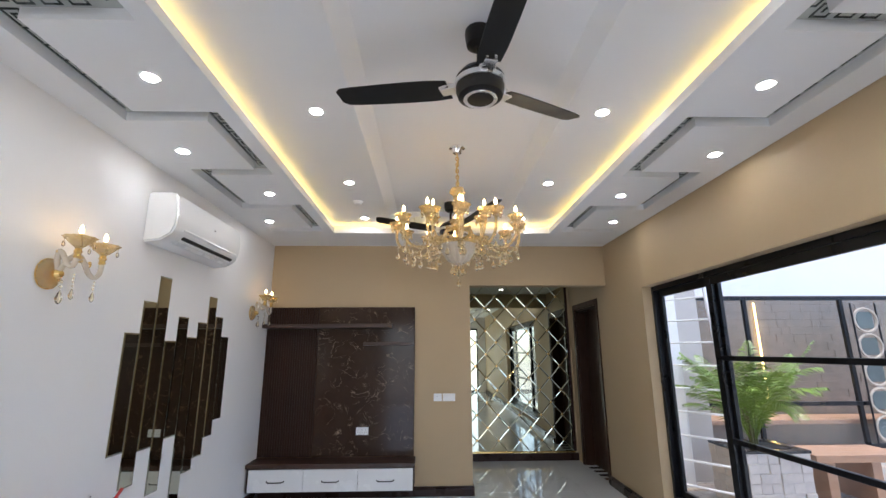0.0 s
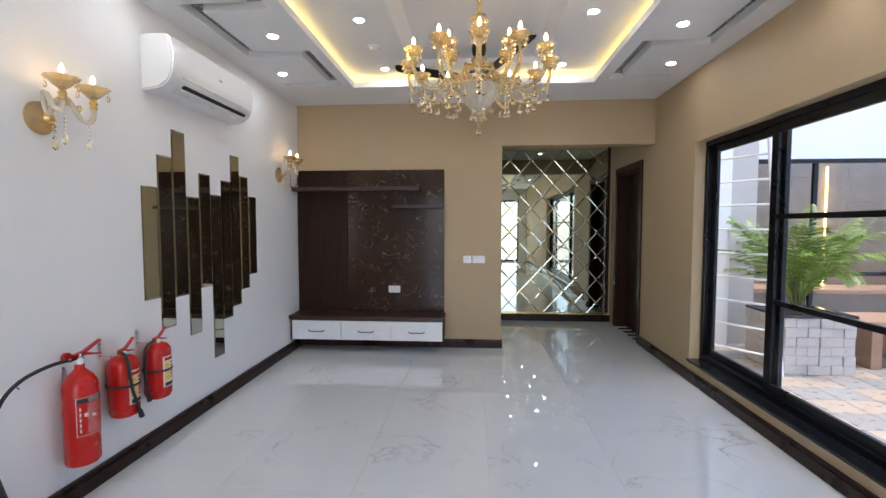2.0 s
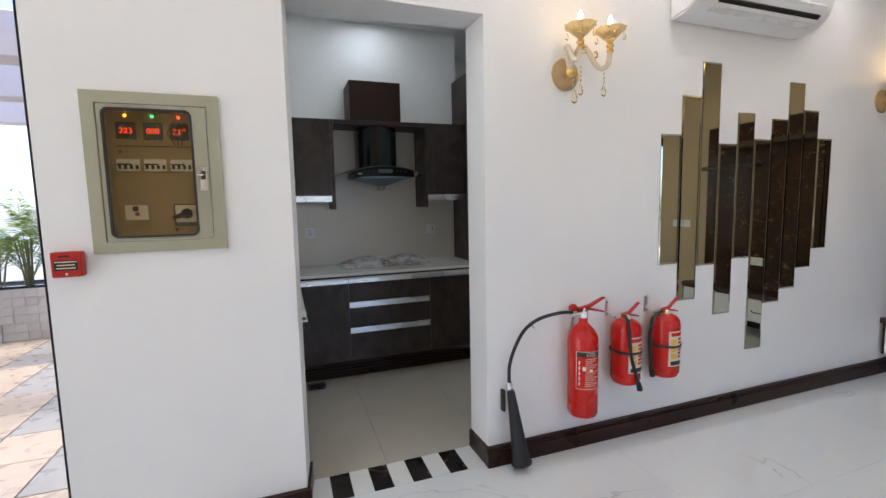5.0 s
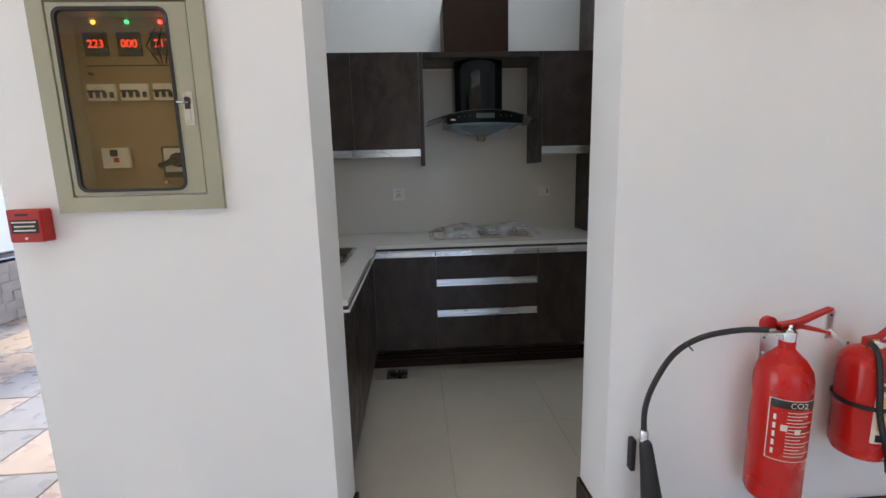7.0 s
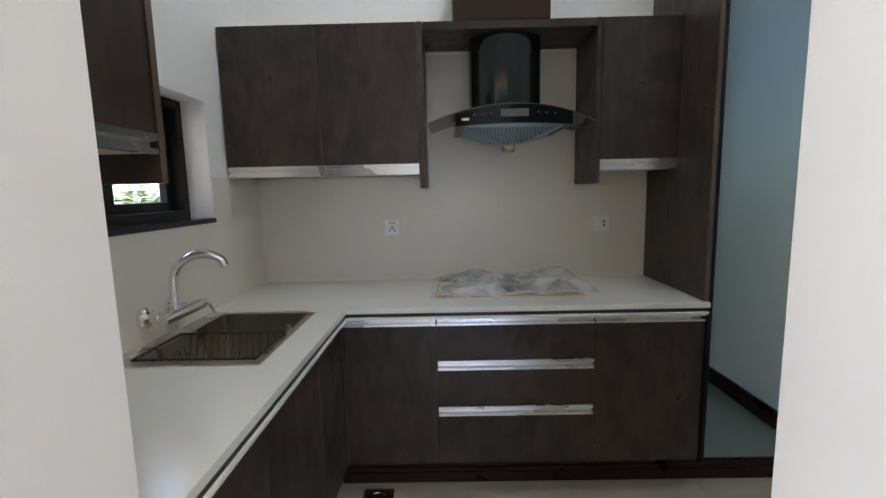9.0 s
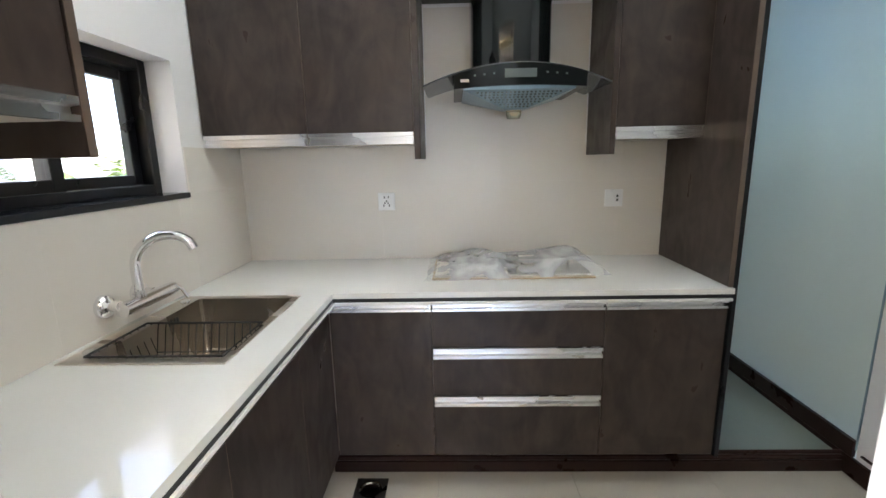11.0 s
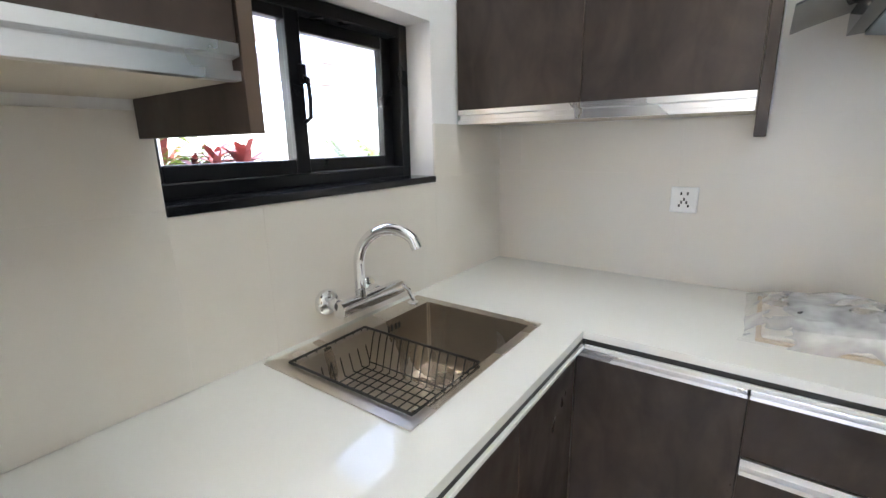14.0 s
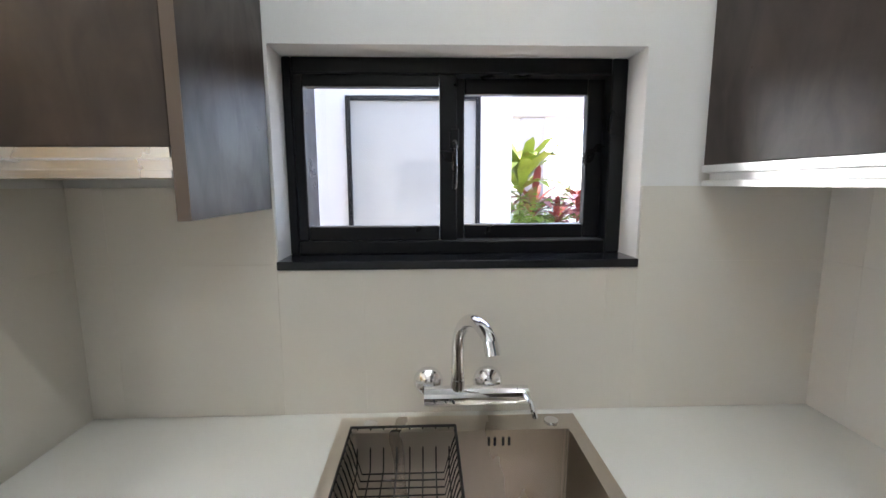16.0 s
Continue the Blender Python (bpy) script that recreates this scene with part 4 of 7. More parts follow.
def sconce(y, z):
    """A wall light with a ribbed amber glass plate and two swan-neck glass arms; it faces the room."""
    t = thing("wall_sconce", (0, y, z), "gold and amber glass wall sconce with two lit candle bulbs", "wall light", "gold wall sconces")
    loc = dict(world_space=False)
    plate = part("back_plate", lathe(nb(), [(0.080, 0.001), (0.082, 0.008), (0.070, 0.026), (0.044, 0.038), (0.0, 0.042)], 56, axis="x", flute=0.05, n=14), M_AMBER, t, "round ribbed amber glass plate", **loc)
    part("plate_rim", lathe(nb(), [(0.079, 0.0005), (0.086, 0.003), (0.085, 0.008), (0.079, 0.009)], 40, axis="x"), M_GOLD, plate, **loc)
    part("hub", lathe(nb(), [(0.0, 0.030), (0.022, 0.034), (0.028, 0.055), (0.018, 0.075), (0.0, 0.08)], 16, axis="x"), M_GOLD, t, **loc)
    for ex, ey, ez in ((0.15, -0.012, 0.190), (0.158, 0.165, 0.185)):
        lean = ey - (-0.012)
        if lean > 0.05:
            pts = [(0.055, 0.0, 0.005), (0.095, -0.012, 0.060), (0.130, 0.010, 0.108), (0.150, 0.038, 0.075), (0.158, 0.072, 0.018), (0.162, 0.112, -0.004), (0.163, 0.150, 0.022), (ex, ey, ez - 0.105)]
        else:
            pts = [(0.055, 0.0, 0.005), (0.056, -0.022, 0.070), (0.072, -0.038, 0.116), (0.098, -0.044, 0.104), (0.120, -0.034, 0.050), (0.140, -0.020, 0.040), (ex, ey, ez - 0.105)]
        arm = part("arm", tube(nb(), curve(pts), 0.0135, 10), M_CREAM, t, "curved cream glass arm", **loc)
        part("collar", lathe(nb(), [(0.0, -0.010), (0.013, -0.007), (0.016, 0.0), (0.013, 0.007), (0.0, 0.010)], 12, pts[2]), M_GOLD, arm, "gold collar", **loc)
        sy, sz = (0.075, 0.068) if lean > 0.05 else (0.012, 0.085)
        scroll = [(0.150 + 0.0006 * i, sy + (0.021 - 0.0012 * i) * math.cos(0.5 * i + 3.6), sz + (0.021 - 0.0012 * i) * math.sin(0.5 * i + 3.6)) for i in range(15)]
        part("scroll", tube(nb(), scroll, 0.0055, 6, 0.003), M_GOLD, t, "small gold leaf scroll", **loc)
        part("socket", lathe(nb(), [(0.010, -0.110), (0.020, -0.096), (0.014, -0.082), (0.021, -0.070), (0.013, -0.050)], 14, (ex, ey, ez)), M_GOLD, t, **loc)
        candle("candle", ex, ey, ez, t, 0.074)
        bm = nb()
        drop(bm, ex + 0.004, ey - lean * 0.22, 0.002, 1.15, 4)
        tagged(part("pendant_crystal", bm, M_CRYS, t, **loc), kind="stuff")
    bm = nb()
    drop(bm, 0.075, 0.01, -0.03, 1.5, 2)
    tagged(part("pendant_crystal", bm, M_CRYS, t, **loc), kind="stuff")
    return t


s1 = sconce(0.475, 2.112)
copy_thing(s1, pose(0, 3.285, 2.132))

# split air conditioner
ac = thing("air_conditioner", (0, 1.72, 2.47), "white split air conditioner unit on the wall", "air conditioner")
bm = nb()
prism(bm, [(0.0, 2.850), (0.180, 2.850), (0.215, 2.832), (0.235, 2.70), (0.226, 2.60), (0.200, 2.535), (0.130, 2.488), (0.0, 2.470)], 1.195, 2.285, "y")
bmesh.ops.bevel(bm, geom=bm.edges[:], offset=0.012, segments=2, affect="EDGES")
body = part("body", bm, M_ACW, ac, smooth=50)
bm = nb()
prism(bm, [(0.227, 2.594), (0.230, 2.588), (0.140, 2.487), (0.134, 2.489)], 1.32, 2.22, "y")
louver = part("louver", bm, M_PLAST, ac)
part("air_slot", prism(nb(), [(0.206, 2.545), (0.206, 2.536), (0.178, 2.511), (0.173, 2.519)], 1.35, 2.19, "y"), M_DARK, body, "dark open air slot")
bm = nb()
prism(bm, [(0.190, 2.522), (0.176, 2.505), (0.172, 2.508), (0.186, 2.525)], 1.34, 2.20, "y")
part("flap", bm, M_PLAST, ac)
part("badge", box(nb(), 0.2352, 1.74, 2.695, 0.2372, 1.775, 2.708, 0.0005), M_ALU, ac, "small silver badge")

# wall of upright mirror strips
mirror_rows = [(1.826, 1.030), (2.061, 0.792), (2.270, 1.004), (1.781, 0.668), (1.981, 1.030), (1.818, 0.388), (1.955, 0.700), (2.203, 0.785), (2.027, 0.927), (1.839, 1.058)]
for i, (top, bottom) in enumerate(mirror_rows):
    y0 = 1.158 + 0.1585 * i
    m = thing("mirror_strip", (0, y0 + 0.078, bottom), "tall narrow bronze-tinted mirror strip on white wall", "mirror", "wall mirror strips")
    bm = nb()
    a, b, x0, x1, x2 = 0.001, 0.012, 0.0005, 0.004, 0.007
    y1 = y0 + 0.156
    rings = [[bm.verts.new((x, *p)) for p in ((y0 + e, bottom + e), (y1 - e, bottom + e), (y1 - e, top - e), (y0 + e, top - e))] for x, e in ((x0, a), (x1, a), (x2, b))]
    bm.faces.new(rings[0])
    bm.faces.new(rings[2])
    for r0, r1 in zip(rings, rings[1:]):
        for k in range(4):
            bm.faces.new((r0[k], r0[(k + 1) % 4], r1[(k + 1) % 4], r1[k]))
    part("glass", bm, M_BMIRR, m, smooth=None)


# fire extinguishers
def wall_hook(t, y, z):
    bm = nb()
    box(bm, 0.001, y - 0.014, z - 0.05, 0.005, y + 0.014, z + 0.05, 0.001)
    tube(bm, [(0.004, y, z - 0.02), (0.05, y, z - 0.045), (0.075, y, z - 0.04)], 0.006, 6)
    part("wall_bracket", bm, M_ALU, t, "grey steel bracket")
    bm = nb()
    for dz in (-0.035, 0.035):
        lathe(bm, [(0.004, 0.005), (0.004, 0.008), (0.0, 0.009)], 8, (0, y, z + dz), "x")
    part("screw", bm, M_DARK, t)


def label_bars(t, cx, cy, r, z0, z1, a0, a1, base, rows, ink):
    """A printed label that wraps the body, with bars for its small print."""
    def patch(aa, ab, za, zb, rr):
        bm = nb()
        n = 8
        lo = [bm.verts.new((cx + rr * math.cos(aa + (ab - aa) * i / n), cy + rr * math.sin(aa + (ab - aa) * i / n), za)) for i in range(n + 1)]
        hi = [bm.verts.new((v.co.x, v.co.y, zb)) for v in lo]
        for i in range(n):
            bm.faces.new((lo[i], lo[i + 1], hi[i + 1], hi[i]))
        bmesh.ops.solidify(bm, geom=bm.faces[:], thickness=0.0006)
        return bm
    lab = part("label", patch(a0, a1, z0, z1, r + 0.0012), base, t, "printed instruction label")
    for u0, u1, v0, v1, m in rows:
        part("print", patch(a0 + (a1 - a0) * u0, a0 + (a1 - a0) * u1, z0 + (z1 - z0) * v0, z0 + (z1 - z0) * v1, r + 0.0022), m, lab)


ext = thing("fire_extinguisher", (0.10, 0.535, 0.24), "tall red carbon dioxide fire extinguisher with a black horn", "fire extinguisher")
cx, cy, r = 0.105, 0.535, 0.082
part("cylinder", lathe(nb(), [(0.0, 0.238), (0.062, 0.240), (0.076, 0.247), (r, 0.262), (r, 0.665), (0.076, 0.700), (0.058, 0.732), (0.036, 0.755), (0.024, 0.768), (0.023, 0.795), (0.0, 0.795)], 32, (cx, cy, 0)), M_RED, ext)
valve = part("valve", lathe(nb(), [(0.022, 0.79), (0.024, 0.80), (0.024, 0.825), (0.016, 0.835), (0.014, 0.85), (0.0, 0.85)], 16, (cx, cy, 0)), M_CHROME, ext, "chrome valve")
bm = nb()
tube(bm, [(cx, cy - 0.02, 0.825), (cx, cy - 0.075, 0.825)], 0.013, 10)
part("outlet", bm, M_CHROME, valve)
part("gauge_cap", lathe(nb(), [(0.0, -0.01), (0.026, -0.008), (0.026, 0.008), (0.0, 0.012)], 16, (cx - 0.03, cy - 0.045, 0.842), "x"), M_REDP, ext, "round red cap")
for dz0, dz1 in ((0.845, 0.895), (0.835, 0.815)):
    bm = nb()
    prism(bm, [(cy - 0.035, dz0 - 0.012), (cy + 0.03, dz0 + 0.0), (cy + 0.135, dz1 - 0.004), (cy + 0.135, dz1 + 0.004), (cy + 0.03, dz0 + 0.016), (cy - 0.035, dz0 + 0.008)], cx - 0.011, cx + 0.011, "x")
    part("lever", bm, M_REDP, ext, "red squeeze lever")
hose = nb()
tube(hose, curve([(cx, cy - 0.07, 0.832), (cx - 0.01, cy - 0.16, 0.832), (cx - 0.03, cy - 0.27, 0.805), (cx - 0.045, cy - 0.35, 0.745), (cx - 0.055, cy - 0.405, 0.640), (cx - 0.058, cy - 0.43, 0.55), (cx - 0.058, cy - 0.43, 0.46)]), 0.0095, 10)
part("hose", hose, M_RUB, ext, "black rubber hose")
part("cable_tie", tube(nb(), [(cx - 0.020, cy - 0.325, 0.795), (cx - 0.034, cy - 0.315, 0.784), (cx - 0.028, cy - 0.296, 0.762)], 0.0028, 6), M_DARK, ext, "black cable tie")
part("hose_ferrule", lathe(nb(), [(0.014, 0.425), (0.015, 0.43), (0.015, 0.465), (0.013, 0.47)], 12, (cx - 0.058, cy - 0.43, 0)), M_ALU, ext)
horn = part("discharge_horn", lathe(nb(), [(0.016, 0.43), (0.021, 0.42), (0.024, 0.38), (0.044, 0.10), (0.052, 0.04), (0.058, 0.035), (0.056, 0.030), (0.045, 0.034)], 24), M_RUB, ext, "black plastic discharge horn", world_space=False)
horn.matrix_local = Matrix.Translation(Vector((cx - 0.050, cy - 0.427, 0.43)) - ext.location) @ Matrix.Rotation(radians(5.0), 4, "X") @ Matrix.Rotation(radians(-8.0), 4, "Y") @ Matrix.Translation((0, 0, -0.43))
part("horn_clip", box(nb(), 0.001, cy - 0.462, 0.30, 0.032, cy - 0.444, 0.42, 0.003), M_RUB, ext)
INK = [(0.03, 0.97, 0.86, 0.985, M_DARK)] + [(0.34, 0.90 - 0.13 * (k % 3), 0.80 - 0.055 * k, 0.812 - 0.055 * k, M_LABEL) for k in range(14)] + [(0.10, 0.15, 0.10 + 0.14 * k, 0.19 + 0.14 * k, M_LABEL) for k in range(5)] + [(0.24, 0.36, 0.50, 0.60, M_LABEL), (0.50, 0.62, 0.46, 0.54, M_LABEL)]
INK += [(0.0, 1.0, 0.0, 0.012, M_LABEL), (0.0, 1.0, 0.988, 1.0, M_LABEL), (0.0, 0.02, 0.0, 1.0, M_LABEL), (0.98, 1.0, 0.0, 1.0, M_LABEL)]
label_bars(ext, cx, cy, r, 0.415, 0.625, radians(-62), radians(38), M_RED, INK, M_LABEL)
wall_hook(ext, cy + 0.005, 0.73)
def lettering(txt, size, m, parent, material):
    """Raised characters in the built-in font, as a part."""
    cu = bpy.data.curves.new("lettering", "FONT")
    cu.body, cu.size, cu.align_x, cu.extrude = txt, size, "CENTER", 0.0003
    tob = new("lettering", cu)
    me = bpy.data.meshes.new_from_object(tob)
    bpy.data.objects.remove(tob)
    me.materials.clear()
    me.materials.append(material)
    me.transform(m)
    base, q = Vector((0, 0, 0)), parent
    while q:
        base, q = base + q.location, q.parent
    me.transform(Matrix.Translation(-base))
    ob = new("lettering", me)
    ob.parent = parent
    return ob


la = radians(-8)
lettering("CO2", 0.026, pose(cx + (r + 0.0032) * math.cos(la), cy + (r + 0.0032) * math.sin(la), 0.601, 90, 0, 90 - 8), ext, M_LABEL)


def powder_extinguisher(y, hose_side):
    t = thing("fire_extinguisher", (0.10, y, 0.360), "short red powder fire extinguisher with a strapped hose", "fire extinguisher", "short fire extinguishers")
    cx, r = 0.100, 0.083
    part("cylinder", lathe(nb(), [(0.0, 0.368), (0.048, 0.370), (0.071, 0.382), (r, 0.408), (r, 0.695), (0.077, 0.722), (0.060, 0.742), (0.034, 0.754), (0.024, 0.757), (0.0, 0.757)], 28, (cx, y, 0)), M_RED, t)
    part("drain_plug", lathe(nb(), [(0.010, 0.370), (0.012, 0.361), (0.0, 0.359)], 10, (cx, y, 0)), M_RED, t)
    v = part("valve", lathe(nb(), [(0.030, 0.748), (0.031, 0.760), (0.018, 0.765), (0.016, 0.785), (0.0, 0.785)], 14, (cx, y, 0)), M_GOLD, t, "brass valve")
    part("gauge", lathe(nb(), [(0.0, 0.0), (0.015, 0.0), (0.015, 0.012), (0.0, 0.014)], 12, (cx + 0.015, y - 0.005, 0.765), "x"), M_PLAST, v)
    for za, zb in ((0.782, 0.840), (0.770, 0.762)):
        bm = nb()
        prism(bm, [(y - 0.03, za - 0.008), (y + 0.02, za), (y + 0.085, zb - 0.003), (y + 0.085, zb + 0.004), (y + 0.02, za + 0.012), (y - 0.03, za + 0.006)], cx - 0.010, cx + 0.010, "x")
        part("lever", bm, M_REDP, t)
    bm = nb()
    if hose_side == "front":
        pts = [(cx + 0.01, y - 0.02, 0.772), (cx + 0.06, y - 0.045, 0.755), (cx + 0.082, y - 0.050, 0.67), (cx + 0.088, y - 0.040, 0.56), (cx + 0.094, y - 0.012, 0.46), (cx + 0.094, y + 0.008, 0.405)]
    else:
        pts = [(cx, y - 0.02, 0.772), (cx, y - 0.08, 0.750), (cx + 0.005, y - 0.120, 0.67), (cx + 0.005, y - 0.122, 0.58), (cx + 0.01, y - 0.115, 0.48), (cx + 0.01, y - 0.110, 0.43)]
    tube(bm, curve(pts), 0.0095, 8)
    h = part("hose", bm, M_RUB, t, "black rubber hose")
    part("nozzle", tube(nb(), [pts[-1], (pts[-1][0] + 0.002, pts[-1][1] + 0.012, pts[-1][2] - 0.045)], 0.013, 10, 0.016), M_RUB, h)
    bm = nb()
    lathe(bm, [(r + 0.0035, 0.566), (r + 0.007, 0.566), (r + 0.007, 0.579), (r + 0.0035, 0.579)], 28, (cx, y, 0))
    part("strap", bm, M_RUB, t, "black strap")
    rows = [(0.1, 0.92, 0.86, 0.96, M_RED)] + [(0.10, 0.40, 0.62 - 0.20 * k, 0.78 - 0.20 * k, M_YEL) for k in range(3)] + [(0.48, 0.92, 0.74 - 0.10 * k, 0.80 - 0.10 * k, M_RED) for k in range(6)] + [(0.1, 0.92, 0.03, 0.15, M_DARK)]
    label_bars(t, cx, y, r, 0.455, 0.665, radians(-32), radians(50), M_LABEL, rows, M_RED)
    wall_hook(t, y - 0.06, 0.80)


powder_extinguisher(0.838, "front")
powder_extinguisher(1.132, "side")

# distribution board
db = thing("distribution_board", (0, -1.46, 1.265), "olive grey electrical panel with a glazed door", "electrical panel")
Y0, Y1, Z0, Z1 = -1.697, -1.224, 1.266, 1.894
bm = nb()
for a, b, c, d in ((Y0, Z0, Y1, Z0 + 0.045), (Y0, Z1 - 0.045, Y1, Z1), (Y0, Z0 + 0.045, Y0 + 0.045, Z1 - 0.045), (Y1 - 0.045, Z0 + 0.045, Y1, Z1 - 0.045)):
    box(bm, 0.001, a, b, 0.030, c, d)
part("frame", bm, M_PANEL, db)
da, dbb, dz0, dz1 = Y0 + 0.049, Y1 - 0.049, Z0 + 0.049, Z1 - 0.049
ia, ib, iz0, iz1 = -1.633, -1.325, 1.325, 1.832


def round_loop(y0, z0, y1, z1, r, n=6):
    """The outline of a rectangle with rounded corners."""
    return [(cy_ + r * math.cos(a), cz_ + r * math.sin(a)) for cy_, cz_, q in ((y1 - r, z1 - r, 0), (y0 + r, z1 - r, 1), (y0 + r, z0 + r, 2), (y1 - r, z0 + r, 3)) for a in [math.pi / 2 * (q + k / n) for k in range(n + 1)]]


def ring_plate(bm, outer, inner, x0, x1):
    """A flat ring between two outlines, from x0 to x1."""
    loops = [[bm.verts.new((x, *p)) for p in lp] for lp, x in ((outer, x0), (outer, x1), (inner, x1), (inner, x0))]
    for a, b in zip(loops, loops[1:] + loops[:1]):
        for k in range(len(a)):
            bm.faces.new((a[k], a[(k + 1) % len(a)], b[(k + 1) % len(b)], b[k]))
    return bm


hole = round_loop(ia, iz0, ib, iz1, 0.026)
leaf = part("door", ring_plate(nb(), round_loop(da, dz0, dbb, dz1, 0.003), hole, 0.001, 0.027), M_PANEL, db)
part("gasket", ring_plate(nb(), round_loop(ia - 0.001, iz0 - 0.001, ib + 0.001, iz1 + 0.001, 0.027), round_loop(ia + 0.008, iz0 + 0.008, ib - 0.008, iz1 - 0.008, 0.019), 0.020, 0.0305), M_RUB, leaf, "black rubber gasket")
pane(nb(), 0.0225, ia + 0.003, iz0 + 0.003, 0.0240, ib - 0.003, iz1 - 0.003, leaf, "door_glass").data.materials[0] = M_TINT
lt = part("latch", box(nb(), 0.0275, -1.309, 1.510, 0.0300, -1.281, 1.605, 0.001), M_ALU, leaf, "silver latch plate")
part("latch_slot", box(nb(), 0.0301, -1.304, 1.556, 0.0315, -1.288, 1.590, 0.001), M_DARK, lt)
part("latch_body", box(nb(), 0.0301, -1.303, 1.522, 0.0370, -1.288, 1.552, 0.002), M_ALU, lt)
part("latch_lever", tube(nb(), [(0.034, -1.296, 1.575), (0.050, -1.300, 1.572), (0.050, -1.316, 1.573)], 0.0040, 8), M_CHROME, lt)
bm = nb()
for a, b, c, d in ((ia - 0.004, iz0 - 0.004, ia, iz1 + 0.004), (ib, iz0 - 0.004, ib + 0.004, iz1 + 0.004), (ia, iz0 - 0.004, ib, iz0), (ia, iz1, ib, iz1 + 0.004)):
    box(bm, -0.055, a, b, 0.0005, c, d)
part("case", bm, M_PANEL, db)
part("back_plate", box(nb(), 0.0005, ia + 0.001, iz0 + 0.001, 0.0035, ib - 0.001, iz1 - 0.001), M_PANIN, db, "tan equipment plate")
for i, txt in enumerate(("223", "000", "217")):
    yy = -1.575 + 0.095 * i
    mtr = part("meter", box(nb(), 0.004, yy - 0.035, 1.722, 0.007, yy + 0.035, 1.790, 0.002), M_LCD, db, "digital meter with red digits")
    part("blue_corner", box(nb(), 0.0071, yy - 0.033, 1.772, 0.0074, yy - 0.014, 1.788, 0.0002), M_BLUEP, mtr)
    part("blue_corner", box(nb(), 0.0071, yy + 0.010, 1.724, 0.0074, yy + 0.032, 1.738, 0.0002), M_BLUEP, mtr)
    cu = bpy.data.curves.new("digits", "FONT")
    cu.body, cu.size, cu.align_x, cu.extrude = txt, 0.032, "CENTER", 0.0003
    tob = new("digits", cu)
    tob.matrix_world = pose(0.0076, yy, 1.746, 90, 0, 90)
    me = bpy.data.meshes.new_from_object(tob)
    bpy.data.objects.remove(tob)
    me.materials.clear()
    me.materials.append(M_REDLED)
    me.transform(pose(0.0076, yy, 1.746, 90, 0, 90))
    me.transform(Matrix.Translation(-db.location))
    dob = new("digits", me)
    dob.parent = mtr
    col = (glow("amber_pilot", (1.0, 0.40, 0.02), 2), glow("green_pilot", (0.03, 0.7, 0.20), 1.5), glow("red_pilot", (1.0, 0.04, 0.03), 2))[i]
    part("pilot_lamp", lathe(nb(), [(0.0, 0.009), (0.005, 0.008), (0.006, 0.004)], 12, (0, yy, 1.817), "x"), col, db)
    brk = part("breaker", box(nb(), 0.004, yy - 0.040, 1.594, 0.0150, yy + 0.040, 1.642, 0.001), M_PLAST, db, "white circuit breaker")
    part("lever_bar", box(nb(), 0.0152, yy - 0.038, 1.618, 0.0180, yy + 0.012, 1.624, 0.0005), M_DARK, brk)
    for k in range(4):
        part("switch_lever", box(nb(), 0.0152, yy - 0.034 + 0.020 * k, 1.602, 0.0200, yy - 0.024 + 0.020 * k, 1.618, 0.0005), M_DARK, brk)
big = part("breaker", box(nb(), 0.004, -1.60, 1.395, 0.0160, -1.52, 1.455, 0.001), M_PLAST, db)
part("toggle", box(nb(), 0.0162, -1.572, 1.430, 0.0230, -1.552, 1.450, 0.001), M_DARK, big)
part("switch_lever", box(nb(), 0.0162, -1.566, 1.412, 0.0180, -1.550, 1.426, 0.0005), M_REDP, big)
big = part("rotary_switch", box(nb(), 0.004, -1.430, 1.362, 0.0055, -1.335, 1.458, 0.001), M_LCD, db, "rotary selector switch")
part("face_plate", box(nb(), 0.0056, -1.422, 1.380, 0.0080, -1.340, 1.452, 0.001), M_PLAST, big, "white face plate")
bm = nb()
lathe(bm, [(0.022, 0.0082), (0.020, 0.022), (0.0, 0.022)], 18, (0, -1.380, 1.416), "x")
tube(bm, [(0.018, -1.380, 1.416), (0.020, -1.432, 1.398)], 0.011, 8, 0.008)
part("knob", bm, M_RUB, big)
bm = nb()
for k in range(3):
    tube(bm, [(0.009, -1.40 + 0.02 * k, 1.80), (0.010, -1.43 + 0.03 * k, 1.75), (0.009, -1.40 + 0.01 * k, 1.70)], 0.002, 5)
part("wires", bm, M_RUB, db, "loose thin wires")
part("divider", box(nb(), 0.0036, ia + 0.02, 1.694, 0.0042, ib - 0.002, 1.697), M_DARK, db, "dark seam between the plates")
for y_, z_ in ((-1.600, 1.672), (-1.420, 1.350)):
    part("thumb_screw", lathe(nb(), [(0.006, 0.0036), (0.005, 0.016), (0.0, 0.017)], 10, (0, y_, z_), "x"), M_STEEL, db)
for o in db.children:
    if o.name.split(".")[0] in ("back_plate", "meter", "pilot_lamp", "breaker", "rotary_switch", "wires", "divider", "thumb_screw"):
        o.location.x -= 0.055
db.location.x = -0.014

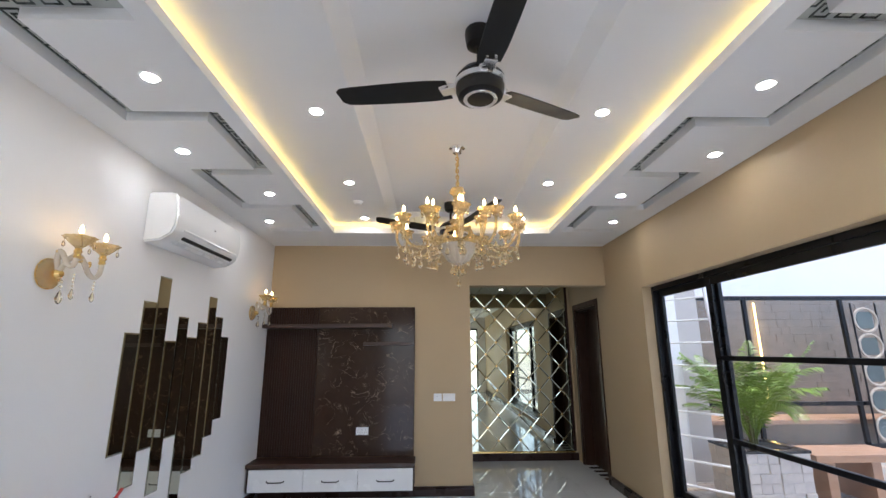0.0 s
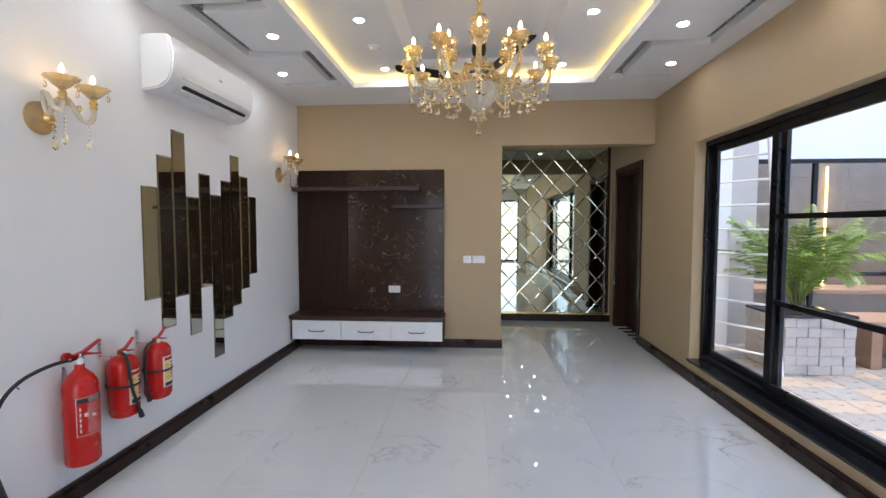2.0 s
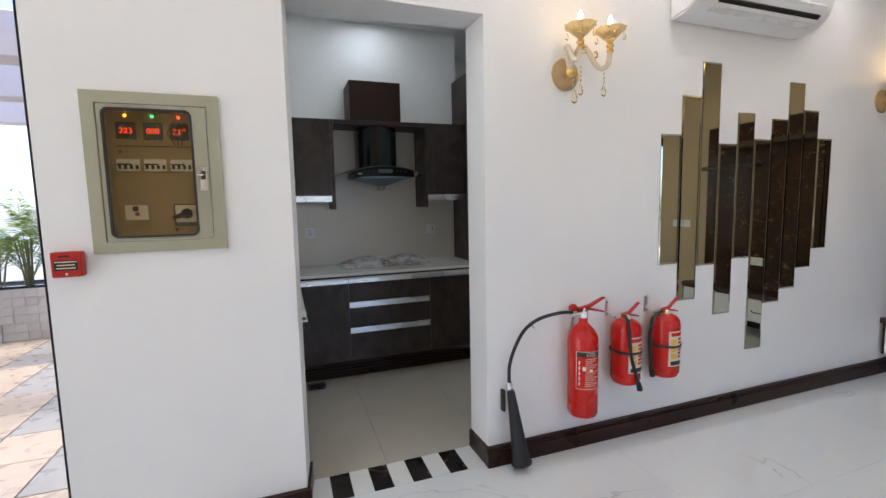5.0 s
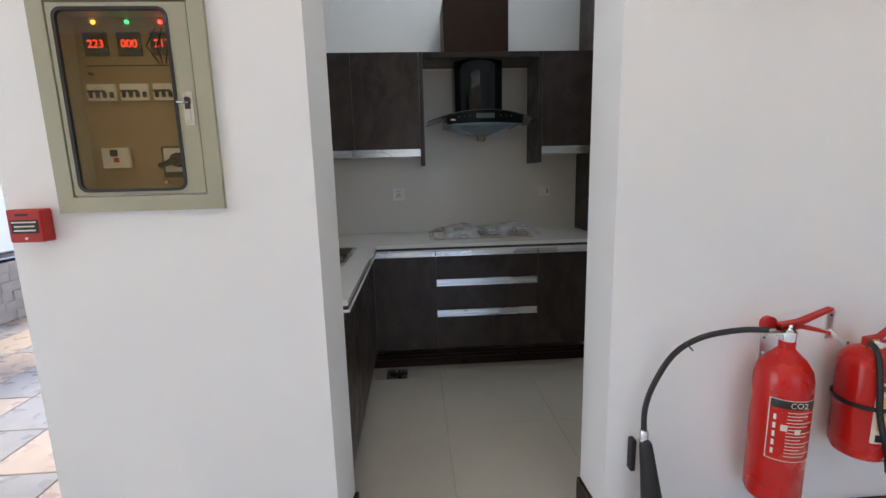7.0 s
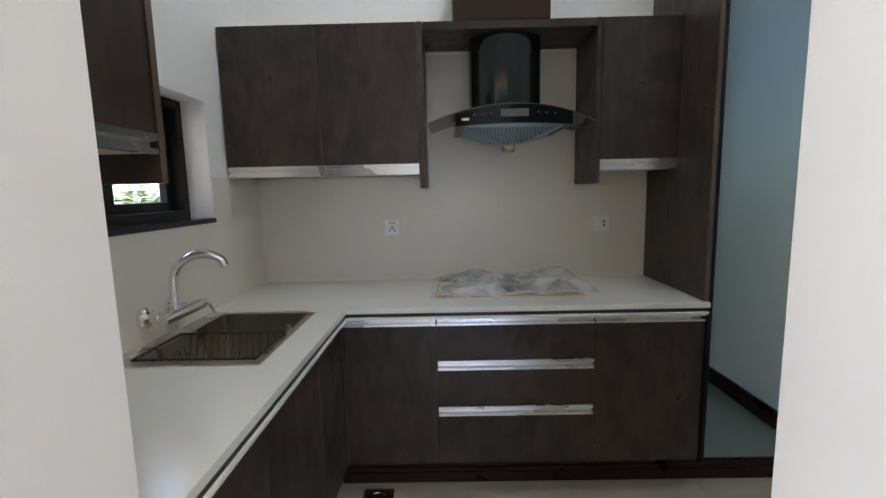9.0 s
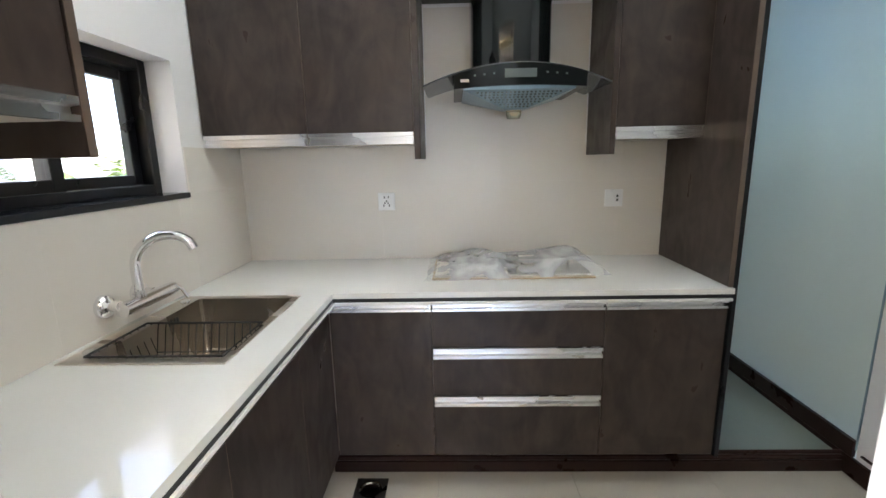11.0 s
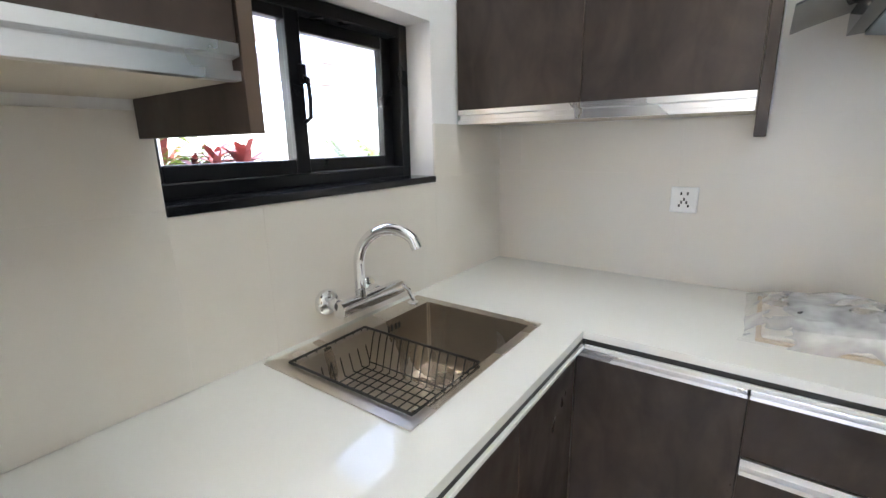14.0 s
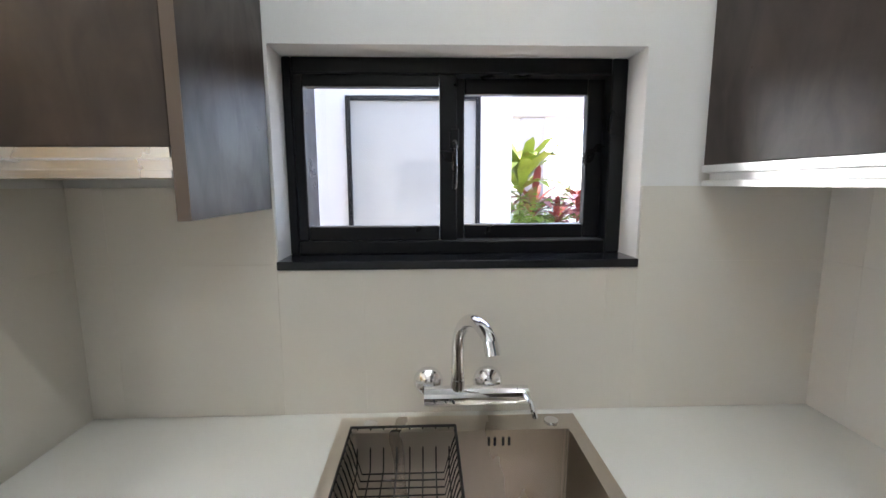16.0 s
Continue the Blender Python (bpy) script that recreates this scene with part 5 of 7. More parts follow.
call = thing("fire_alarm_call_point", (0, -1.775, 1.185), "red wall-mounted fire alarm call point", "fire alarm")
part("housing", box(nb(), 0.0, -1.826, 1.186, 0.045, -1.730, 1.282, 0.004), M_REDP, call)
part("glass_plate", box(nb(), 0.0452, -1.815, 1.212, 0.047, -1.741, 1.252, 0.001), M_DARK, call, "dark instruction plate")
bm = nb()
for k, w in enumerate((0.03, 0.028, 0.034)):
    box(bm, 0.0472, -1.778 - w, 1.219 + 0.012 * k, 0.0477, -1.778 + w, 1.223 + 0.012 * k)
part("print", bm, M_LABEL, call)
part("print", box(nb(), 0.0452, -1.80, 1.263, 0.0458, -1.765, 1.270), M_DARK, call)
part("keyhole", lathe(nb(), [(0.004, 0.045), (0.004, 0.047), (0.0, 0.047)], 8, (0, -1.778, 1.198), "x"), M_PLAST, call)

# television wall
TVY = 3.82
panel = thing("tv_wall_panel", (0.94, TVY, 0.41), "dark walnut and brown marble television wall panel", "wall panel")
part("backing", box(nb(), 0.002, TVY + 0.012, 0.452, 1.882, ROOM_N - 0.001, 2.245, 0.002), M_WOOD, panel)
n = 22
for k in range(n):
    x = 0.004 + 0.653 * k / n
    part("slat", box(nb(), x, TVY - 0.006, 0.452, x + 0.653 / n * 0.62, TVY + 0.0115, 2.243, 0.002), M_WOOD, panel)
part("marble_slab", box(nb(), 0.661, TVY - 0.002, 0.452, 1.880, TVY + 0.0115, 2.245, 0.002), M_TVM, panel, "polished brown marble with pale veins")
shelf = solid("wall_shelf", box(nb(), 0.002, TVY - 0.19, 1.975, 1.60, TVY - 0.0065, 2.025, 0.003), M_WOODH, "long dark walnut ledge across the panel", "shelf")
solid("wall_shelf", box(nb(), 1.245, TVY - 0.12, 1.76, 1.878, TVY - 0.0025, 1.80, 0.003), M_WOODH, "short walnut shelf on the marble slab", "shelf")

cab = thing("tv_cabinet", (0.95, 3.66, 0.15), "floating white and walnut television cabinet with drawers", "cabinet")
CYF = 3.50
part("top", box(nb(), 0.002, CYF - 0.012, 0.405, 1.905, ROOM_N - 0.042, 0.450, 0.003), M_WOODH, cab, "dark walnut top")
part("body", box(nb(), 0.022, CYF + 0.022, 0.156, 1.895, ROOM_N - 0.018, 0.404, 0.002), M_WOOD, cab)
part("side_panel", box(nb(), 1.886, CYF, 0.154, 1.896, CYF + 0.021, 0.404, 0.002), M_WOOD, cab)
part("side_panel", box(nb(), 0.022, CYF, 0.154, 0.036, CYF + 0.021, 0.404, 0.002), M_WOOD, cab)
for a, b in ((0.038, 0.650), (0.653, 1.262), (1.265, 1.884)):
    d = part("drawer", box(nb(), a, CYF, 0.160, b, CYF + 0.020, 0.392, 0.002), M_LACQ, cab, "white lacquer drawer front")
    c = (a + b) / 2
    bm = nb()
    tube(bm, [(c - 0.095, CYF + 0.001, 0.272), (c - 0.092, CYF - 0.016, 0.270), (c - 0.07, CYF - 0.022, 0.262), (c + 0.07, CYF - 0.022, 0.262), (c + 0.092, CYF - 0.016, 0.270), (c + 0.095, CYF + 0.001, 0.272)], 0.0055, 8)
    part("handle", bm, M_BLACK, d, "black bar handle")


def wall_plate(name, axis, a, b, z, w, h, face, label, category, detail):
    """A white plate on a wall; axis 'y': on a wall that faces -y at y=face, axis 'x': on one that faces +x."""
    t = thing(name, (a, face, z) if axis == "y" else (face, a, z), label, category)
    def put(u0, v0, u1, v1, d0, d1, m, nm, bev=0.001):
        if axis == "y":
            part(nm, box(nb(), a + u0, face - d0, z + v0, a + u1, face - d1, z + v1, bev), m, t)
        else:
            part(nm, box(nb(), face + d0, a + u0, z + v0, face + d1, a + u1, z + v1, bev), m, t)
    put(-w / 2, -h / 2, w / 2, h / 2, 0.0005, 0.009, M_PLAST, "plate", 0.003)
    for u0, v0, u1, v1, d, m, nm in detail:
        put(u0, v0, u1, v1, 0.0091, 0.0091 + d, m, nm, 0.0006)
    return t


wall_plate("light_switch", "y", 2.174, 0, 1.122, 0.100, 0.092, ROOM_N, "white single fan dimmer plate on the beige wall", "switch", [(-0.016, -0.016, 0.016, 0.016, 0.006, M_PLAST, "dial"), (-0.002, 0.0, 0.002, 0.014, 0.0065, M_DARK, "mark")])
wall_plate("light_switch", "y", 2.316, 0, 1.122, 0.155, 0.092, ROOM_N, "white multi-gang switch plate on the beige wall", "switch", [(-0.072 + 0.036 * k, -0.038, -0.038 + 0.036 * k, 0.038, 0.002, M_PLAST, "rocker") for k in range(4)])
wall_plate("power_socket", "y", 1.252, 0, 0.742, 0.150, 0.088, TVY - 0.0025, "white triple power socket on the marble slab", "socket",
           [(u + s * 0.010 - 0.002, v - 0.005, u + s * 0.010 + 0.002, v + 0.005, 0.0004, M_DARK, "pin_slot") for u in (-0.045, 0.0, 0.045) for s, v in ((-1, -0.012), (1, -0.012), (0, 0.012))])

# mirrored end of the passage: bevelled diamonds with gold studs
frame_t = thing("mirror_wall", (3.4, ALC_N, 0.11), "bevelled diamond mirror wall with gold studs", "mirror")
MX0, MX1, MZ0, MZ1, MY = 1.72, 4.36, 0.135, 2.745, ALC_N
part("gold_strip", box(nb(), MX0, MY - 0.02, 0.1115, MX1 + 0.02, MY - 0.001, MZ0, 0.002), M_GOLD, frame_t, "gold strip along the foot")
part("side_strip", box(nb(), MX1 + 0.001, MY - 0.02, MZ0 + 0.001, MX1 + 0.04, MY - 0.001, 2.798, 0.002), M_SKIRT, frame_t, "dark side strip")
part("backing", box(nb(), MX0, MY - 0.006, MZ0, MX1, MY - 0.001, MZ1), M_DARK, frame_t)
DW, DHH = 0.346, 0.380
X0c = 2.823


def clip_poly(pts, lo, hi, ax):
    for bound, keep in ((lo, 1), (hi, -1)):
        out = []
        for i in range(len(pts)):
            p, q = pts[i], pts[(i + 1) % len(pts)]
            ip, iq = keep * (p[ax] - bound) >= -1e-9, keep * (q[ax] - bound) >= -1e-9
            if ip:
                out.append(p)
            if ip != iq:
                u = (bound - p[ax]) / (q[ax] - p[ax])
                out.append(tuple(p[k] + u * (q[k] - p[k]) for k in (0, 1)))
        pts = out
        if len(pts) < 3:
            return []
    return pts


studs = []
for i in range(-7, 12):
    for j in range(0, 16):
        c = (X0c + DW / 2 * i, 0.11 + DHH / 2 * j)
        if (i + j) % 2 == 0:
            outer = clip_poly(clip_poly([(c[0] - DW / 2, c[1]), (c[0], c[1] - DHH / 2), (c[0] + DW / 2, c[1]), (c[0], c[1] + DHH / 2)], MX0, MX1, 0), MZ0, MZ1, 1)
            if len(outer) < 3:
                continue
            gx, gz = sum(p[0] for p in outer) / len(outer), sum(p[1] for p in outer) / len(outer)
            bm = nb()
            k, bevel = 0.912, 0.0105 + 0.0022 * ((i * 7 + j * 5) % 4) / 3
            back = [bm.verts.new((p[0], MY - 0.0065, p[1])) for p in outer]
            mid = [bm.verts.new((gx + (p[0] - gx) * 0.994, MY - 0.009, gz + (p[1] - gz) * 0.994)) for p in outer]
            top = [bm.verts.new((gx + (p[0] - gx) * k, MY - bevel, gz + (p[1] - gz) * k)) for p in outer]
            for r0, r1 in ((back, mid), (mid, top)):
                for q in range(len(outer)):
                    bm.faces.new((r0[q], r0[(q + 1) % len(outer)], r1[(q + 1) % len(outer)], r1[q]))
            bm.faces.new(top)
            part("mirror_pane", bm, M_GMIRR, frame_t, smooth=None)
        elif MX0 < c[0] < MX1 and MZ0 < c[1] < MZ1:
            studs.append(c)
for c in studs:
    part("stud", lathe(nb(), [(0.026, -0.0066), (0.026, -0.015), (0.018, -0.021), (0.0, -0.022)], 4, (c[0], MY, c[1]), "y"), M_GOLD, frame_t)

# black and white marble thresholds
def threshold(name, x0, y0, x1, y1, n, along):
    t = thing(name, ((x0 + x1) / 2, (y0 + y1) / 2, 0), "threshold strip of black and white marble pieces", "threshold", kind="structure")
    for k in range(n):
        m = M_MWHT if k % 2 == 0 else M_MBLK
        if along == "y":
            a, b = y0 + (y1 - y0) * k / n, y0 + (y1 - y0) * (k + 1) / n
            part("stone_piece", box(nb(), x0, a + 0.0006, -0.011, x1, b - 0.0006, 0.0005, 0.0006), m, t)
        else:
            a, b = x0 + (x1 - x0) * k / n, x0 + (x1 - x0) * (k + 1) / n
            part("stone_piece", box(nb(), a + 0.0006, y0, -0.011, b - 0.0006, y1, 0.0005, 0.0006), m, t)


threshold("threshold_kitchen", KW, KD0 + 0.016, -0.001, KD1 - 0.016, 9, "y")
threshold("threshold_passage", ROOM_E + 0.001, D0 + 0.031, ROOM_E + 0.199, D1 - 0.031, 9, "y")

# ---- the kitchen ----
BF, SF = -1.47, -0.94       # door faces of the two base runs
GAP = 0.0015


def alu_pull(parent, axis, a, b, face, z0, z1, out):
    """A long aluminium profile handle with a finger lip; it stands out from the face by out."""
    h = z1 - z0
    pr = [(0.0, z1), (out, z1), (out, z1 - 0.34 * h), (out * 0.12, z1 - 0.40 * h), (out * 0.12, z0 + 0.30 * h), (out * 0.92, z0 + 0.26 * h), (out * 0.92, z0), (0.0, z0)]
    bm = nb()
    if axis == "y":
        prism(bm, [(face + p[0], p[1]) for p in pr], a, b, "y")
    else:
        prism(bm, [(face + p[0], p[1]) for p in pr], a, b, "x")
    return part("handle", bm, M_ALU, parent, "long aluminium profile handle", smooth=None)


# base units along the hood wall
def base_unit(y0, y1, fronts, label):
    t = thing("base_cabinet", (-1.75, (y0 + y1) / 2, 0.13), label, "cabinet", "base cabinets")
    part("body", box(nb(), KB + 0.002, y0 + 0.001, 0.165, BF - 0.022, y1 - 0.001, 0.855), M_DARK, t)
    for z0, z1 in fronts:
        d = part("door" if len(fronts) == 1 else "drawer", box(nb(), BF - 0.020, y0 + GAP, z0, BF, y1 - GAP, z1, 0.0012), M_LAM, t)
        part("edge_band", box(nb(), BF - 0.0195, y0 + 0.0002, z0, BF + 0.0006, y0 + GAP, z1), M_EDGE, d, "pale worn edge")
        alu_pull(d, "y", y0 + 0.003, y1 - 0.003, BF - 0.018, z1 + 0.001, min(z1 + 0.046, 0.850), 0.024)
    return t


base_unit(-0.938, -0.529, [(0.172, 0.812)], "slate brown base cabinet with one door")
base_unit(-0.529, 0.158, [(0.172, 0.397), (0.444, 0.609), (0.657, 0.812)], "slate brown cabinet with three drawers")
base_unit(0.158, 0.630, [(0.172, 0.812)], "slate brown base cabinet beside the tall panel")


def base_unit_s(x0, x1, label):
    t = thing("base_cabinet", ((x0 + x1) / 2, -1.2, 0.13), label, "cabinet", "base cabinets")
    part("body", box(nb(), x0 + 0.001, KS + 0.002, 0.165, x1 - 0.001, SF - 0.022, 0.66), M_DARK, t)
    d = part("door", box(nb(), x0 + GAP, SF - 0.020, 0.172, x1 - GAP, SF, 0.812, 0.0012), M_LAM, t)
    part("edge_band", box(nb(), x0 + 0.0002, SF - 0.0195, 0.172, x0 + GAP, SF + 0.0006, 0.812), M_EDGE, d, "pale worn edge")
    alu_pull(d, "x", x0 + 0.003, x1 - 0.003, SF - 0.018, 0.813, 0.850, 0.024)


base_unit_s(-1.466, -1.115, "slate brown corner base cabinet under the sink")
base_unit_s(-1.115, -0.655, "slate brown base cabinet under the sink")
base_unit_s(-0.655, KW - 0.002, "slate brown base cabinet by the doorway")
# plinth, with its moulded face, runs on to the end wall
plinth = thing("cabinet_plinth", (-1.565, 0.0, 0.0), "dark brown moulded plinth under the base cabinets", "plinth")
PY0, PY1 = SF - 0.06, KN - 0.018
part("base_board", box(nb(), -1.600, PY0, 0.0, -1.580, PY1, 0.054, 0.002), M_SKIRT, plinth)
part("middle_moulding", box(nb(), -1.600, PY0, 0.0545, -1.585, PY1, 0.078, 0.004), M_SKIRT, plinth)
part("top_moulding", box(nb(), -1.600, PY0, 0.0785, -1.590, PY1, 0.100, 0.004), M_SKIRT, plinth)
solid("cabinet_plinth", box(nb(), -1.5795, SF - 0.105, 0.0, KW - 0.002, SF - 0.085, 0.128, 0.003), M_SKIRT, "dark brown flat plinth under the sink cabinets", "plinth")
bm = nb()
box(bm, NB + 0.002, 0.662, 0.0, -1.602, KN - 0.018, 0.070)
structure("floor_niche", bm, M_NICHE, "raised niche floor, the glass's green reflection in its colour", "floor")

# worktop, with a cut-out for the sink
SX0, SX1, SY0, SY1 = -1.392, -0.872, -1.440, -1.045
bm = nb()
FR, FS = -1.444, -0.912
ZT, ZU = 0.90, 0.878
box(bm, KB + 0.001, KS + 0.001, ZU, SX0, FS, ZT)
box(bm, SX0, KS + 0.001, ZU, SX1, SY0, ZT)
box(bm, SX0, SY1, ZU, SX1, FS, ZT)
box(bm, SX1, KS + 0.001, ZU, KW - 0.001, FS, ZT)
box(bm, KB + 0.001, FS, ZU, FR, 0.6318, ZT)
top = thing("worktop", (-1.6, -0.6, 0.855), "white quartz worktop in an l-shape", "worktop")
part("slab", bm, M_QUARTZ, top)
# black strip almost flush with the slab paints the dark shadow line
bm = nb()
box(bm, FR - 0.030, FS - 0.002, 0.8626, FR - 0.002, 0.625, 0.8775)
box(bm, FR - 0.002, FS - 0.030, 0.8626, KW - 0.002, FS - 0.002, 0.8775)
part("shadow_gap", bm, M_DARK, top, "near-flush black strip painting the shade under the slab")
bm = nb()
box(bm, FR - 0.030, FS + 0.006, 0.8515, FR + 0.006, 0.625, 0.8622, 0.001)
box(bm, FR + 0.006, FS - 0.030, 0.8515, KW - 0.002, FS + 0.006, 0.8622, 0.001)
part("front_strip", bm, M_QUARTZ, top, "white strip below the gap")

# wall tiles
bm = nb()
box(bm, KB, KS, 0.876, KB + 0.004, 0.618, 1.470)
kw = structure("tiled_wall_west", bm, M_GROUT, "ivory tiled splashback behind the cooktop", "wall")
ROWS_Z = ((0.901, 1.288), (1.288, 1.473))
cache = {}


def wall_tiles(parent, cells, make):
    for a, b in cells:
        for z0, z1 in ROWS_Z:
            k = (round(b - a, 4), z0)
            if k not in cache:
                cache[k] = mesh("wall_tile", box(nb(), -(b - a) / 2 + 0.0001, -0.003, z0 + 0.0001, (b - a) / 2 - 0.0001, 0.003, z1 - 0.0001, 0.0003), M_KTILE)
            ob = new("wall_tile", cache[k])
            ob.matrix_world = make((a + b) / 2)
            ob.parent = parent


def spans(a, b, first, step):
    c = [a] + [first + step * k for k in range(12) if a + 0.02 < first + step * k < b - 0.02] + [b]
    return list(zip(c, c[1:]))


wall_tiles(kw, spans(KS + 0.007, 0.618, -1.40, 0.60), lambda c: pose(KB + 0.006, c, 0, 0, 0, 90))
ROWS_Z = ((1.473, 2.10),)
wall_tiles(kw, spans(-0.565, 0.216, -1.40, 0.60), lambda c: pose(KB + 0.006, c, 0, 0, 0, 90))
ROWS_Z = ((0.901, 1.288), (1.288, 1.473))
bm = nb()
box(bm, KB + 0.004, KS, 0.876, WX0, KS + 0.003, 1.470)
box(bm, WX1, KS, 0.876, KW, KS + 0.003, 1.470)
box(bm, WX0, KS, 0.876, WX1, KS + 0.003, KZ0 - 0.022)
ks = structure("tiled_wall_south", bm, M_GROUT, "ivory tiled splashback around the sink", "wall")
for a, b in ((KB + 0.009, WX0 - 0.002), (WX1 + 0.002, KW)):
    wall_tiles(ks, spans(a, b, -1.50, 0.60), lambda c: pose(c, KS + 0.005, 0))
ROWS_Z = ((0.901, KZ0 - 0.0225),)
cache = {}
wall_tiles(ks, spans(WX0 - 0.002, WX1 + 0.002, -1.50, 0.60), lambda c: pose(c, KS + 0.005, 0))
bm = nb()
box(bm, KW - 0.004, KS + 0.006, 0.876, KW, KD0 - 0.002, 1.470)
ke = structure("tiled_wall_east", bm, M_GROUT, "ivory tiled splashback by the doorway", "wall")
ROWS_Z = ((0.901, 1.288), (1.288, 1.473))
cache = {}
wall_tiles(ke, spans(KS + 0.009, KD0 - 0.002, 5, 0.6), lambda c: pose(KW - 0.006, c, 0, 0, 0, 90))

# upper cabinets
UF, UZ0, UZ1 = -1.723, 1.522, 2.15


def upper_unit(y0, y1, doors, label):
    t = thing("wall_cabinet", (-1.89, (y0 + y1) / 2, UZ0 - 0.05), label, "cabinet", "wall cabinets")
    part("body", box(nb(), KB + 0.010, y0 + 0.001, 1.476, UF - 0.022, y1 - 0.001, UZ1), M_CARC, t, "beige board carcass")
    w = (y1 - y0) / doors
    for k in range(doors):
        a, b = y0 + w * k, y0 + w * (k + 1)
        d = part("door", box(nb(), UF - 0.020, a + GAP, UZ0, UF, b - GAP, UZ1, 0.0012), M_LAM, t)
        part("edge_band", box(nb(), UF - 0.0195, b - GAP, UZ0, UF + 0.0006, b - 0.0002, UZ1), M_EDGE, d, "pale worn edge")
        alu_pull(d, "y", a + 0.003, b - 0.003, UF - 0.018, UZ0 - 0.050, UZ0 - 0.001, 0.022)
    return t


upper_unit(-1.503, -0.598, 2, "slate brown wall cabinet with two doors")
upper_unit(0.246, 0.613, 1, "slate brown wall cabinet beside the hood")
solid("side_panel", box(nb(), KB + 0.010, -0.5965, 1.407, UF + 0.004, -0.570, UZ1, 0.0015), M_LAM, "brown end panel of the wall cabinet", "panel")
solid("side_panel", box(nb(), KB + 0.010, 0.222, 1.411, UF + 0.004, 0.2445, UZ1, 0.0015), M_LAM, "brown end panel next to the hood", "panel")
solid("hood_bridge_panel", box(nb(), KB + 0.012, -0.5685, 2.114, UF - 0.002, 0.2205, UZ1, 0.0015), M_LAM, "brown bridging panel above the hood", "panel")
solid("hood_duct_box", box(nb(), KB + 0.002, -0.425, UZ1 + 0.001, UF + 0.002, 0.010, 2.475, 0.002), M_WOOD, "dark wooden box around the hood duct", "duct box")
tall = thing("tall_panel", (-1.76, 0.615, 0.90), "tall dark brown cabinet end panel", "panel")
part("board", box(nb(), KB + 0.010, 0.6140, 0.9015, -1.462, 0.6320, 2.60, 0.0015), M_LAM, tall)
part("front_edge", box(nb(), -1.4615, 0.6140, 0.9015, -1.4575, 0.6320, 2.60, 0.001), M_EDGE, tall, "paler edge band")
part("black_post", box(nb(), -1.500, 0.6325, 0.166, -1.458, 0.6500, 2.60, 0.001), M_BLACK, tall, "black post along its edge")
gl = thing("glass_wall_panel", (-1.8, KN, 0.09), "blue-grey glass panel in a thin black frame", "glass panel")
part("glass", box(nb(), NB + 0.004, KN + 0.004, 0.089, -1.556, KN + 0.012, 2.558, 0.001), M_FROST, gl)
part("bottom_rail", box(nb(), NB + 0.004, KN - 0.016, 0.0895, -1.556, KN + 0.0035, 0.168, 0.001), M_SKIRT, gl)
part("frame", box(nb(), -1.5555, KN - 0.006, 0.126, -1.5485, KN + 0.016, 2.559, 0.002), M_HBLUE, gl)

# wall cabinet beside the window, on the sink wall
t = thing("wall_cabinet", (-0.45, KS + 0.17, UZ0 - 0.05), "slate brown wall cabinet beside the kitchen window", "cabinet", "wall cabinets")
UY, UV = -1.145, 1.537
part("body", box(nb(), -0.667, KS + 0.008, 1.492, KW - 0.002, UY - 0.022, UZ1), M_CARC, t, "beige board carcass")
d = part("door", box(nb(), -0.667 + GAP, UY - 0.020, UV, KW - 0.004, UY, UZ1, 0.0012), M_LAM, t)
alu_pull(d, "x", -0.665, KW - 0.005, UY - 0.018, UV - 0.047, UV - 0.001, 0.022)
pn = thing("side_panel", (-0.68, KS + 0.19, 1.423), "brown end panel beside the window", "panel")
part("board", box(nb(), -0.690, KS + 0.008, 1.423, -0.6685, UY + 0.003, UZ1, 0.001), M_LAM, pn)
part("edge_band", box(nb(), -0.690, UY + 0.0032, 1.423, -0.6685, UY + 0.0045, UZ1), M_EDGE, pn, "pale brown edge band")

# cooker hood
hood = thing("cooker_hood", (-1.85, -0.175, 1.58), "black curved-glass cooker hood with a steel filter", "cooker hood")
YC = -0.175
bm = nb()
prism(bm, [(-2.045, YC - 0.172)] + [(-1.875 + 0.115 * math.cos(a), YC + 0.172 * math.sin(a)) for a in [radians(-90 + 7.5 * k) for k in range(25)]] + [(-2.045, YC + 0.172)], 1.765, 2.113, "z")
part("chimney", bm, M_HCHIM, hood, "glossy black chimney cover", smooth=40)
bm = nb()
nn = 18
rows_ = []
for i in range(nn + 1):
    u = -1 + 2 * i / nn
    y = YC + 0.375 * u
    zc = 1.762 - 0.068 * u * u
    xf = -1.585 - 0.075 * u * u
    rows_.append([bm.verts.new(p) for p in ((-2.045, y, zc + 0.006), (xf, y, zc), (xf, y, zc - 0.006), (-2.045, y, zc))])
for r0, r1 in zip(rows_, rows_[1:]):
    for k in range(4):
        bm.faces.new((r0[k], r0[(k + 1) % 4], r1[(k + 1) % 4], r1[k]))
bm.faces.new(rows_[0])
bm.faces.new(rows_[-1])
can = part("glass_canopy", bm, M_HSMOKE, hood, "curved smoked glass canopy", smooth=40)
bm = nb()
rows_ = []
for i in range(13):
    u = -1 + i / 6
    y = YC + 0.252 * u
    zc = 1.755 - 0.036 * u * u
    xf = -1.560 - 0.012 * u * u
    rows_.append([bm.verts.new(p) for p in ((-1.99, y, zc), (xf, y, zc - 0.002), (xf - 0.006, y, zc - 0.080 + 0.026 * u * u), (-1.99, y, zc - 0.080 + 0.026 * u * u))])
for r0, r1 in zip(rows_, rows_[1:]):
    for k in range(4):
        bm.faces.new((r0[k], r0[(k + 1) % 4], r1[(k + 1) % 4], r1[k]))
bm.faces.new(rows_[0])
